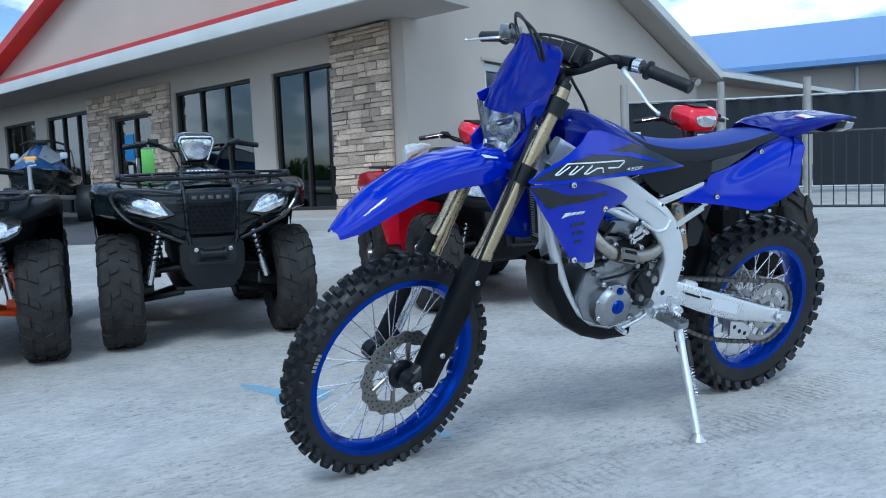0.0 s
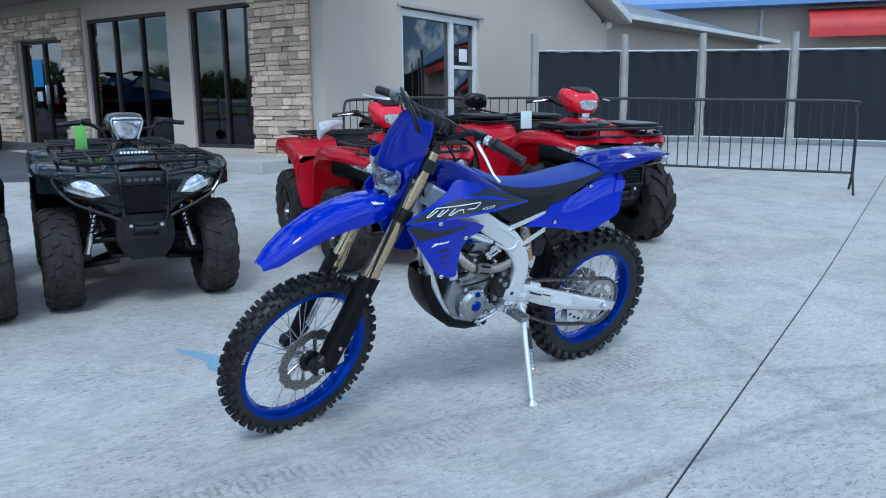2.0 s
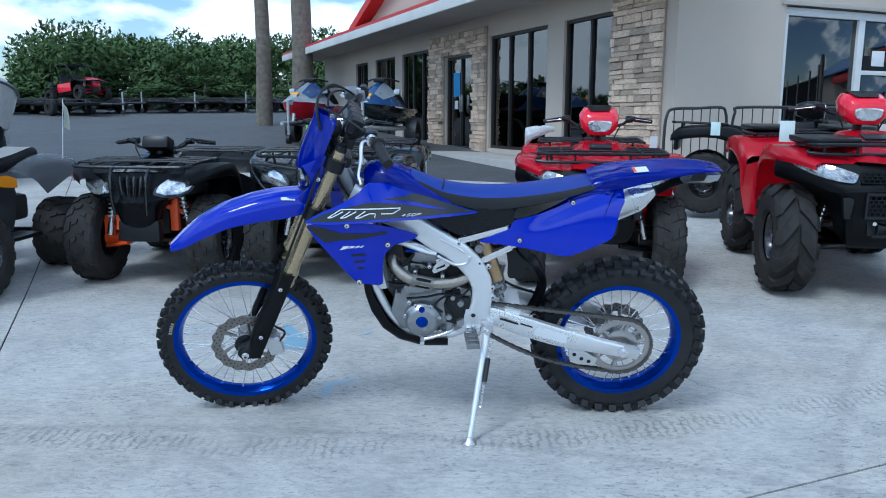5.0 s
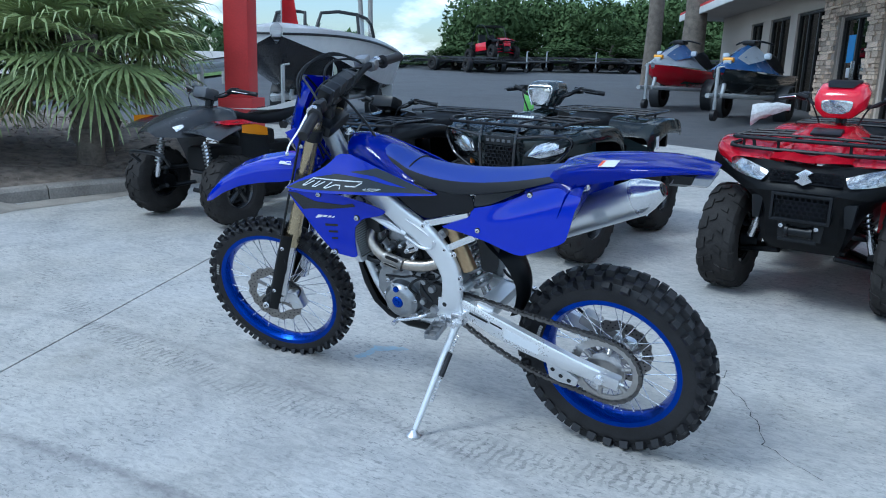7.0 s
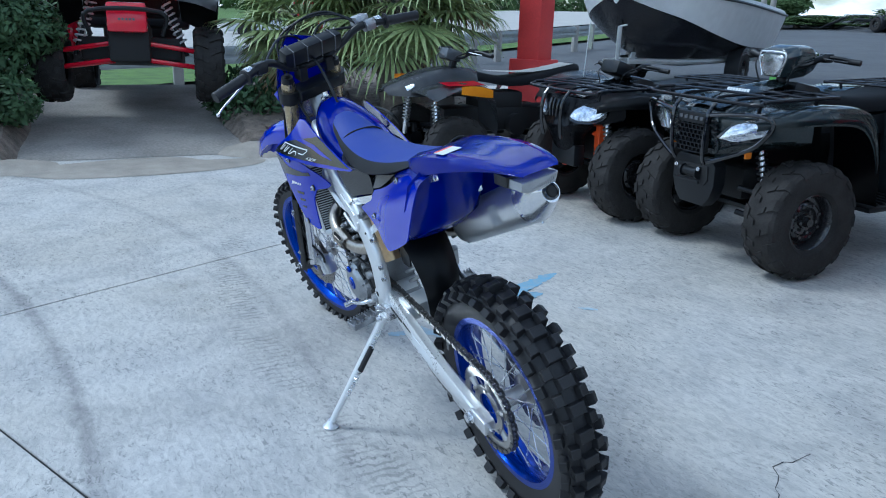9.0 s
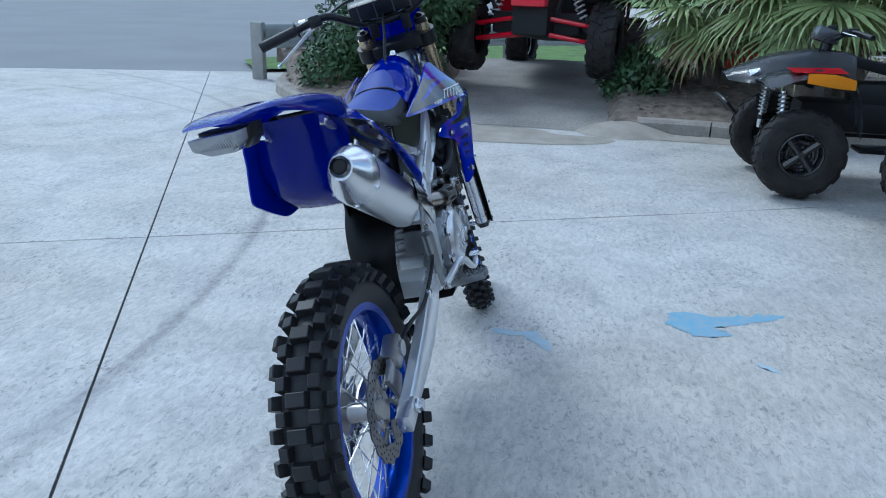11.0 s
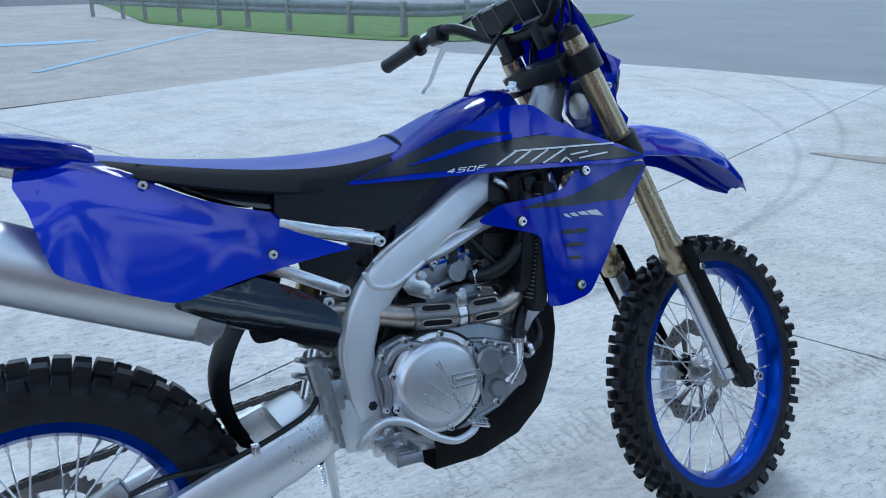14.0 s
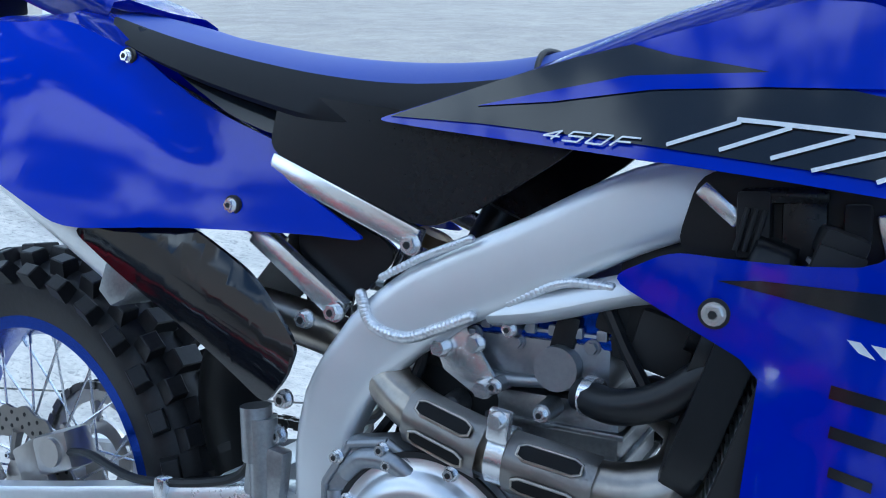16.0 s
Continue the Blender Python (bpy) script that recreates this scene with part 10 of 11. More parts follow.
    part("tank_cover", bm, skin if swept else M_BLACK, q)
    # rear fenders
    bm = bmesh.new()
    rows = []
    rt = top - 0.02
    for yy, rise, lip, wid in ((0.24, -0.10, 0.24, 0.565), (0.34, 0.0, 0.15, 0.585), (0.56, 0.03, 0.10, 0.595), (0.80, 0.02, 0.10, 0.590), (0.96, -0.01, 0.10, 0.565), (1.02, -0.08, 0.04, 0.53)):
        z = rt + rise
        w = wid * k
        rows.append([(0.0, yy * k, z + 0.01), (0.22, yy * k, z + 0.01), (w * 0.62, yy * k, z), (w * 0.92, yy * k, z), (w * 0.98, yy * k, z - lip * 0.3), (w, yy * k, z - lip), (w * 0.985, yy * k, z - lip - 0.02)])
    sheet(bm, both(rows), 0.008, 2)
    part("rear_fender", bm, skin, q, "", 26)
    for s in (-1, 1):
        bm = bmesh.new()
        sheet(bm, [[(s * 0.54 * k, 0.22, 0.36), (s * 0.40, 0.20, 0.36), (s * 0.22, 0.20, 0.36)], [(s * 0.575 * k, 0.26, rt - 0.34), (s * 0.40, 0.22, rt - 0.34), (s * 0.22, 0.22, rt - 0.30)], [(s * 0.585 * k, 0.27, rt - 0.18), (s * 0.42, 0.24, rt - 0.12), (s * 0.22, 0.24, rt - 0.05)]], 0.012, 2)
        part("rear_splash_guard", bm, skin if not orange else M_SATINBLACK, q, "", 50)
    bm = bmesh.new()
    box(bm, (0, 0.96 * k, 0.72), (0.9, 0.05, 0.14), None, 0.02)
    part("tail_panel", bm, M_BLACK, q)
    rz = top + (0.050 if not orange else 0.055)
    if square_nose:
        rack(q, -0.985, -0.44, 0.445, rz + 0.01, 3, "front_rack", 0.02)
    elif orange:
        rack(q, -0.93, -0.42, 0.42, rz, 4, "front_rack", 0.02)
    else:
        rack(q, -0.93, -0.46, 0.435, rz + 0.005, 3, "front_rack", 0.0, 0.055)
    rack(q, 1.02 * k, 0.46, 0.44 * k, rt + 0.055, 3, "rear_rack")
    if mud:
        for yc, L in ((-0.68, 0.46), (0.74, 0.52)):
            for s in (-1, 1):
                bm = bmesh.new()
                plate(bm, rounded([(s * 0.12, yc - L * 0.42), (s * 0.40, yc - L * 0.50), (s * 0.47, yc - L * 0.30), (s * 0.47, yc + L * 0.42), (s * 0.40, yc + L * 0.5), (s * 0.12, yc + L * 0.45)]), rz + 0.012, rz + 0.04, 0.010, "z")
                part("rack_tray", bm, M_BLACK, q, "black moulded rack tray")
    if square_nose:
        bars_and_pod(q, -0.36, 1.105, skin, 0.40, "clear", None, 0.08, 0.055)
        bm = bmesh.new()
        box(bm, (0.588, 0.36, 0.75), (0.003, 0.055, 0.10), Matrix.Rotation(radians(6), 4, 'X'))
        part("warning_sticker", bm, M_WHITE, q)
    elif orange:
        bars_and_pod(q, -0.40, 1.02, M_BLACK, 0.38)
        bm = bmesh.new()
        box(bm, (0, -0.45, 1.0), (0.20, 0.15, 0.10), Matrix.Rotation(radians(-20), 4, 'X'), 0.03)
        part("dash_pod", bm, M_BLACK, q)
    else:
        bars_and_pod(q, -0.30, 1.150, skin, 0.40, "red", M_BLACK, 0.02, 0.02)
    return q


utility_quad("dark green utility quad with brush guard and racks", (-0.790, 3.15), -4.0, M_DKGREEN, "boxy")
utility_quad("black quad with orange suspension and front rack", (-2.12, 3.07), -2.0, M_BLACK, "compact")
utility_quad("red utility quad with black bumper and racks", (1.17, 3.02), -6.5, M_RED, "swept")
utility_quad("red utility quad on chunky mud tyres", (2.93, 2.74), -8.0, M_RED, "swept", 0, mud=True)
utility_quad("dark utility quad parked behind the red ones", (3.45, 5.35), 72.0, M_BLACK, "boxy")


def tag(where, size, mat, label, turn=0.0):
    bm = bmesh.new()
    box(bm, (0, 0, -size[1] / 2 - 0.03), (size[0], 0.003, size[1]), None, 0.001)
    t = thing("price_tag", label, "tag", "price tags", Matrix.Translation(where) @ Matrix.Rotation(radians(turn), 4, 'Z'))
    part("card", bm, mat, t)
    bm = bmesh.new()
    rod(bm, (0, 0, 0.0), (0, 0, -0.032), 0.0015, n=5)
    part("string", bm, M_BLACK, t)


tag((-1.066, 2.96, 1.19), (0.078, 0.155), M_GREENTAG, "bright green card tag hanging from a handlebar", 10)
tag((2.47, 2.53, 1.24), (0.10, 0.15), M_STICKER, "pale green card tag hanging from a handlebar", -20)
tag((3.15, 2.50, 1.22), (0.07, 0.10), M_WHITE, "white card tag hanging from a handlebar", -20)
tag((2.62, 4.55, 1.22), (0.09, 0.13), M_STICKER, "pale green card tag hanging from a handlebar", -30)
tag((1.58, 2.80, 1.12), (0.06, 0.09), M_WHITE, "white card tag hanging from a handlebar", 5)


def wrapped_lever():
    bm = bmesh.new()
    rows = []
    rnd = random.Random(5)
    for k in range(9):
        s = k / 8
        r = 0.018 + 0.045 * s
        c = Vector((0.82 - 0.22 * s, 2.80 - 0.03 * s, 1.14 - 0.06 * s * s))
        rows.append([c + Vector((0, math.cos(a) * r * 0.5, math.sin(a) * r)) * rnd.uniform(0.85, 1.15) + Vector((0, 0, 0)) for a in np.linspace(0, 2 * math.pi, 11)[:-1]])
    loft(bm, rows, True, True)
    tagged(part("plastic_wrap", bm, M_PAPER, None, "", 20), "crumpled pale plastic wrap round a hand lever", "plastic wrap")


wrapped_lever()


def sport_quad(where, yaw):
    """A small sport quad with a pointed grey nose and coloured graphics."""
    x, y = where
    q = thing("quad_bike", "grey sport quad with yellow and red graphics", "quad bike", "parked quad bikes", Matrix.Translation((x, y, gz(x, y))) @ Matrix.Rotation(radians(yaw), 4, 'Z') @ Matrix.Scale(1.07, 4))
    atv_wheels(q, 0.42, 0.38, -0.56, 0.58, 0.27, 0.265, TYRE_S, TYRE_SR, RIM_S, RIM_R)
    a_arms(q, -0.56, 0.27, M_BLACK, M_SPRING, 0.38, M_STEEL, 0.62)
    bm = bmesh.new()
    sheet(bm, [[(-0.10, -0.98, 0.66), (-0.06, -1.00, 0.69), (0, -1.01, 0.70), (0.06, -1.00, 0.69), (0.10, -0.98, 0.66)], [(-0.25, -0.84, 0.66), (-0.14, -0.84, 0.755), (0, -0.84, 0.775), (0.14, -0.84, 0.755), (0.25, -0.84, 0.66)], [(-0.30, -0.66, 0.67), (-0.17, -0.66, 0.81), (0, -0.66, 0.84), (0.17, -0.66, 0.81), (0.30, -0.66, 0.67)], [(-0.26, -0.44, 0.66), (-0.15, -0.44, 0.84), (0, -0.44, 0.87), (0.15, -0.44, 0.84), (0.26, -0.44, 0.66)], [(-0.18, -0.24, 0.62), (-0.12, -0.24, 0.82), (0, -0.24, 0.85), (0.12, -0.24, 0.82), (0.18, -0.24, 0.62)]], 0.008, 3)
    part("nose_cowl", bm, M_GREYPL, q, "", 50)
    for s in (-1, 1):
        bm = bmesh.new()
        sheet(bm, [[(s * 0.22, -0.86, 0.70), (s * 0.40, -0.84, 0.69), (s * 0.54, -0.80, 0.655)], [(s * 0.24, -0.64, 0.76), (s * 0.42, -0.62, 0.765), (s * 0.57, -0.60, 0.735)], [(s * 0.22, -0.42, 0.76), (s * 0.42, -0.38, 0.755), (s * 0.56, -0.36, 0.70)], [(s * 0.20, -0.28, 0.66), (s * 0.38, -0.26, 0.60), (s * 0.50, -0.26, 0.50)], [(s * 0.20, -0.25, 0.46), (s * 0.34, -0.24, 0.42), (s * 0.46, -0.24, 0.38)]], 0.008, 3)
        part("front_fender", bm, M_GREYPL, q, "", 50)
        bm = bmesh.new()
        sheet(bm, [[(s * 0.595, -0.63, 0.71), (s * 0.595, -0.63, 0.765)], [(s * 0.597, -0.48, 0.69), (s * 0.595, -0.48, 0.765)], [(s * 0.585, -0.36, 0.68), (s * 0.580, -0.36, 0.735)]], 0.004, 2)
        part("yellow_flash", bm, M_YELLOW, q, "yellow graphic flash", 50)
        bm = bmesh.new()
        sheet(bm, [[(s * 0.36, -0.70, 0.775), (s * 0.50, -0.69, 0.760)], [(s * 0.36, -0.40, 0.785), (s * 0.50, -0.38, 0.765)]], 0.004, 2)
        part("red_graphic", bm, M_RED, q, "red graphic panel", 50)
        bm = bmesh.new()
        plate(bm, rounded([(-0.07, -0.02), (0.06, 0.035), (0.075, 0.01), (0.02, -0.035)]), -0.01, 0.02, 0.004)
        part("headlamp", moved(bm, Matrix.Translation((s * 0.155, -0.86, 0.72)) @ Matrix.Rotation(radians(s * 30), 4, 'Z') @ Matrix.Rotation(radians(-30), 4, 'X')), M_GLASSY, q, "clear headlamp", 30)
        bm = bmesh.new()
        sheet(bm, [[(s * 0.18, 0.22, 0.74), (s * 0.34, 0.24, 0.70), (s * 0.44, 0.26, 0.58)], [(s * 0.18, 0.48, 0.82), (s * 0.40, 0.48, 0.80), (s * 0.54, 0.48, 0.72)], [(s * 0.17, 0.72, 0.85), (s * 0.40, 0.70, 0.82), (s * 0.54, 0.68, 0.74)], [(s * 0.14, 0.92, 0.84), (s * 0.34, 0.88, 0.80), (s * 0.46, 0.84, 0.72)]], 0.008, 3)
        part("rear_fender", bm, M_GREYPL, q, "", 50)
        bm = bmesh.new()
        sheet(bm, [[(s * 0.555, 0.42, 0.66), (s * 0.550, 0.42, 0.73)], [(s * 0.555, 0.60, 0.66), (s * 0.552, 0.60, 0.73)]], 0.004, 2)
        part("red_mark", bm, M_RED, q, "red graphic mark", 50)
        bm = bmesh.new()
        box(bm, (s * 0.30, 0.02, 0.30), (0.18, 0.46, 0.03), None, 0.01)
        part("foot_guard", bm, M_BLACK, q)
    bm = bmesh.new()
    sheet(bm, [[(-0.10, -0.26, 0.78), (-0.07, -0.26, 0.84), (0.07, -0.26, 0.84), (0.10, -0.26, 0.78)], [(-0.13, 0.05, 0.72), (-0.10, 0.05, 0.785), (0.10, 0.05, 0.785), (0.13, 0.05, 0.72)], [(-0.15, 0.40, 0.75), (-0.12, 0.40, 0.83), (0.12, 0.40, 0.83), (0.15, 0.40, 0.75)], [(-0.13, 0.74, 0.82), (-0.10, 0.74, 0.89), (0.10, 0.74, 0.89), (0.13, 0.74, 0.82)]], 0.02, 3)
    part("seat", bm, M_SEATBLACK, q, "black seat with pale top", 50)
    bm = bmesh.new()
    sheet(bm, [[(-0.085, -0.10, 0.835), (0.085, -0.10, 0.835)], [(-0.10, 0.30, 0.83), (0.10, 0.30, 0.83)], [(-0.10, 0.70, 0.895), (0.10, 0.70, 0.895)]], 0.006, 3)
    part("seat_pad", bm, M_FASCIA, q, "pale seat pad", 50)
    # engine mass in near-black, with the shade under the cowl painted in
    bm = bmesh.new()
    box(bm, (0, 0.02, 0.46), (0.26, 1.1, 0.20), None, 0.05)
    box(bm, (0, 0.0, 0.60), (0.24, 0.42, 0.16), None, 0.04)
    rod(bm, (0.13, 0.12, 0.42), (0.20, 0.12, 0.42), 0.085, n=20)
    rod(bm, (-0.13, 0.12, 0.42), (-0.20, 0.12, 0.42), 0.085, n=20)
    part("engine_block", bm, M_DARK, q)
    bm = bmesh.new()
    tube(bm, [(-0.16, -0.92, 0.46), (-0.16, -1.0, 0.54), (0.16, -1.0, 0.54), (0.16, -0.92, 0.46)], 0.014, 8, 4)
    part("nerf_bar", bm, M_BLACK, q)
    bm = bmesh.new()
    rod(bm, (-0.38, 0.58, 0.265), (0.38, 0.58, 0.265), 0.03, n=10)
    part("rear_axle", bm, M_BLACK, q)
    bars_and_pod(q, -0.36, 0.985, M_GREYPL, 0.38, "", M_STEEL)
    bm = bmesh.new()
    box(bm, (0, -0.42, 0.955), (0.15, 0.14, 0.09), Matrix.Rotation(radians(-15), 4, 'X'), 0.025)
    part("dash_pod", bm, M_GREYPL, q)
    flag = thing("safety_flag", "pale pennant on a thin whip pole", "flag", m=Matrix.Translation((x + 0.42, y + 0.62, gz(x, y) + 0.70)))
    bm = bmesh.new()
    rod(bm, (0, 0, 0), (0.05, 0, 0.64), 0.004, 0.003, 6)
    part("pole", bm, M_WHITE, flag)
    bm = bmesh.new()
    sheet(bm, [[(0.044, 0, 0.62), (0.05, 0.0, 0.50), (0.046, 0, 0.42)], [(0.075, 0.015, 0.56), (0.078, 0.012, 0.47), (0.074, 0.01, 0.40)], [(0.095, -0.01, 0.49), (0.097, -0.01, 0.44), (0.094, -0.008, 0.40)]], 0.003, 3)
    part("pennant", bm, M_FLAGPALE, flag)


sport_quad((-3.52, 2.40), 0.0)


# ---------------------------------------------------------------- yard: side-by-side, boat, water scooters, trailers
def buggy(where, yaw, label, scale=1.0, zg=None):
    """A side-by-side buggy that faces -y."""
    x, y = where
    z = gz(x, y) if zg is None else zg
    q = thing("side_by_side", label, "buggy", m=Matrix.Translation((x, y, z)) @ Matrix.Rotation(radians(yaw), 4, 'Z') @ Matrix.Rotation(radians(-5), 4, 'X') @ Matrix.Scale(scale, 4))
    atv_wheels(q, 0.70, 0.70, -1.10, 1.10, 0.36, 0.36, TYRE_BIG, TYRE_BIG, RIM_F, RIM_F)
    for s in (-1, 1):
        bm = bmesh.new()
        for dz, e in ((-0.05, 0.0), (0.10, 0.02)):
            for d in (-0.16, 0.16):
                rod(bm, (s * 0.17, -1.10 + d, 0.44 + dz), (s * 0.60, -1.10 + d * 0.2, 0.38 + dz), 0.022, n=8)
        part("suspension_arm", bm, M_RED, q, "red suspension arms")
        bm = bmesh.new()
        a, b = Vector((s * 0.30, -1.08, 1.0)), Vector((s * 0.50, -1.10, 0.44))
        rod(bm, a, b, 0.022, n=10)
        e = (b - a).normalized()
        u, v = frame_of(e)
        sh = part("shock", bm, M_BLACK, q)
        bm = bmesh.new()
        tube(bm, [a + e * (0.08 + 0.40 * k / 60) + (u * math.cos(k * .8) + v * math.sin(k * .8)) * 0.045 for k in range(61)], 0.010, 6, 1)
        part("spring", bm, M_WHITE, sh, "white coil spring")
        bm = bmesh.new()
        sheet(bm, [[(s * 0.42, -1.48, 0.92), (s * 0.60, -1.44, 0.90), (s * 0.78, -1.36, 0.84)], [(s * 0.42, -1.10, 1.02), (s * 0.62, -1.10, 1.02), (s * 0.82, -1.06, 0.98)], [(s * 0.44, -0.74, 1.02), (s * 0.64, -0.72, 1.00), (s * 0.82, -0.70, 0.90)], [(s * 0.46, -0.62, 0.80), (s * 0.64, -0.60, 0.72), (s * 0.78, -0.60, 0.60)]], 0.01, 3)
        part("front_fender", bm, M_BLACK, q, "", 50)
        bm = bmesh.new()
        tube(bm, [(s * 0.55, -0.60, 1.05), (s * 0.60, -0.20, 1.75), (s * 0.60, 0.55, 1.80), (s * 0.62, 0.95, 1.15), (s * 0.6, 1.0, 0.6)], 0.026, 10, 5)
        part("cage_rail", bm, M_BLACK, q)
        bm = bmesh.new()
        box(bm, (s * 0.30, 0.25, 0.85), (0.46, 0.46, 0.14), None, 0.05)
        box(bm, (s * 0.30, 0.48, 1.15), (0.44, 0.12, 0.55), Matrix.Rotation(radians(-10), 4, 'X'), 0.05)
        part("seat", bm, M_SEATBLACK, q)
        bm = bmesh.new()
        box(bm, (s * 0.62, 0.10, 0.72), (0.06, 1.0, 0.42), None, 0.03)
        part("door_panel", bm, M_RED, q)
        bm = bmesh.new()
        sheet(bm, [[(s * 0.42, 0.70, 1.0), (s * 0.62, 0.70, 1.0), (s * 0.82, 0.72, 0.88)], [(s * 0.42, 1.10, 1.05), (s * 0.62, 1.10, 1.05), (s * 0.84, 1.10, 0.98)], [(s * 0.42, 1.48, 0.98), (s * 0.60, 1.48, 0.98), (s * 0.80, 1.44, 0.88)]], 0.01, 3)
        part("rear_fender", bm, M_BLACK, q, "", 50)
    bm = bmesh.new()
    sheet(bm, [[(-0.44, -1.50, 0.92), (0, -1.58, 0.96), (0.44, -1.50, 0.92)], [(-0.46, -1.15, 1.06), (0, -1.20, 1.10), (0.46, -1.15, 1.06)], [(-0.48, -0.70, 1.10), (0, -0.72, 1.14), (0.48, -0.70, 1.10)]], 0.01, 3)
    part("hood", bm, M_RED, q, "red front hood", 50)
    bm = bmesh.new()
    box(bm, (0, -1.42, 0.76), (0.34, 0.20, 0.26), None, 0.03)
    part("front_plate", bm, M_RED, q, "red front skid plate")
    bm = bmesh.new()
    for j in range(5):
        box(bm, (-0.06 + 0.03 * j, -1.524, 0.74), (0.02, 0.004, 0.02))
    part("plate_mark", bm, M_GREYPL, q)
    bm = bmesh.new()
    box(bm, (0, 0.0, 0.50), (0.9, 2.3, 0.22), None, 0.05)
    box(bm, (0, -0.60, 0.95), (0.9, 0.22, 0.25), None, 0.05)
    box(bm, (0, 1.15, 0.82), (0.86, 0.75, 0.3), None, 0.05)
    box(bm, (0, -1.1, 0.55), (0.36, 0.6, 0.36), None, 0.04)
    part("chassis", bm, M_DARK, q)
    bm = bmesh.new()
    for yy, z in ((-0.20, 1.75), (0.55, 1.80)):
        rod(bm, (-0.60, yy, z), (0.60, yy, z), 0.026, n=10)
    rod(bm, (-0.55, -0.60, 1.05), (0.55, -0.60, 1.05), 0.024, n=10)
    part("cage_bar", bm, M_BLACK, q)
    bm = bmesh.new()
    sheet(bm, [[(-0.60, -0.25, 1.79), (0, -0.27, 1.82), (0.60, -0.25, 1.79)], [(-0.61, 0.58, 1.83), (0, 0.60, 1.86), (0.61, 0.58, 1.83)]], 0.02, 3)
    part("roof", bm, M_BLACK, q, "", 50)
    bm = bmesh.new()
    tube(bm, [(-0.30, -1.55, 0.60), (-0.30, -1.62, 0.80), (0.30, -1.62, 0.80), (0.30, -1.55, 0.60)], 0.02, 8, 4)
    part("bumper", bm, M_BLACK, q)
    return q


TYRE_BIG = lug_tyre_mesh(0.36, 0.26, 0.18, 16, 9, 0.022)
buggy((-7.87, 0.0), 80.0, "red and black side-by-side on a display ramp", 1.12, 0.24)


def trailer(where, yaw, length, width, label, bed=False):
    x, y = where
    t = thing("trailer", label, "trailer", "trailers", Matrix.Translation((x, y, gz(x, y))) @ Matrix.Rotation(radians(yaw), 4, 'Z'))
    bm = bmesh.new()
    for s in (-1, 1):
        tube(bm, [(s * width * 0.36, length * 0.45, 0.46), (s * width * 0.36, -length * 0.2, 0.46), (s * 0.06, -length * 0.55, 0.48)], 0.045, 8, 3)
    for y0 in (-0.15, 0.15, 0.42):
        rod(bm, (-width * 0.37, length * y0, 0.46), (width * 0.37, length * y0, 0.46), 0.04, n=8)
    rod(bm, (0, -length * 0.53, 0.48), (0, -length * 0.72, 0.48), 0.045, n=8)
    part("chassis", bm, M_GALV if not bed else M_RAILBLK, t)
    for s in (-1, 1):
        w = new("wheel", RIM_F)
        w.parent = t
        w.matrix_local = Matrix.Translation((s * width * 0.50, length * 0.12, 0.31)) @ Matrix.Rotation(math.pi if s < 0 else 0, 4, 'Z')
        ty = new("tyre", TYRE_F)
        ty.parent = w
        bm = bmesh.new()
        lathe(bm, [(0.37, -0.13), (0.39, -0.12), (0.39, 0.12), (0.37, 0.13)], (s * width * 0.50, length * 0.12, 0.31), (1, 0, 0), 20, a0=-100, a1=100)
        part("mudguard", bm, M_RAILBLK, t)
        if not bed:
            bm = bmesh.new()
            box(bm, (s * width * 0.22, length * 0.12, 0.60), (0.10, length * 0.6, 0.07), None, 0.02)
            rod(bm, (s * width * 0.22, length * 0.3, 0.46), (s * width * 0.22, length * 0.3, 0.6), 0.03, n=8)
            rod(bm, (s * width * 0.22, -length * 0.08, 0.46), (s * width * 0.22, -length * 0.08, 0.6), 0.03, n=8)
            part("bunk", bm, M_DARK, t)
    bm = bmesh.new()
    rod(bm, (0.09, -length * 0.66, 0.16), (0.09, -length * 0.66, 1.0), 0.035, n=10)
    rod(bm, (0.09, -length * 0.66, 1.0), (0.20, -length * 0.66, 1.02), 0.014, n=8)
    part("jack", bm, M_GALV, t)
    bm = bmesh.new()
    rod(bm, (0.05, -length * 0.66, 0.12), (0.13, -length * 0.66, 0.12), 0.11, n=16)
    part("jockey_wheel", bm, M_RUBBER, t)
    if not bed:
        bm = bmesh.new()
        rod(bm, (0, -length * 0.48, 0.48), (0, -length * 0.42, 1.05), 0.04, n=10)
        box(bm, (0, -length * 0.43, 1.08), (0.16, 0.14, 0.14), None, 0.02)
        part("winch_post", bm, M_GALV, t)
        bm = bmesh.new()
        rod(bm, (-0.10, -length * 0.43, 1.16), (0.10, -length * 0.43, 1.16), 0.045, n=12)
        part("strap_reel", bm, M_YELLOW, t)
    else:
        bm = bmesh.new()
        box(bm, (0, 0.1, 0.53), (width * 0.86, length * 0.95, 0.05), None, 0.01)
        for s in (-1, 1):
            box(bm, (s * width * 0.43, 0.1, 0.68), (0.05, length * 0.95, 0.05))
            for k in range(5):
                box(bm, (s * width * 0.43, 0.1 + length * (-0.45 + 0.225 * k), 0.61), (0.05, 0.05, 0.14))
            box(bm, (s * 0.5, length * 0.80, 0.33), (0.28, 1.6, 0.05), Matrix.Rotation(radians(-20), 4, 'X'), 0.01)
        part("deck", bm, M_RAILBLK, t)
    return t


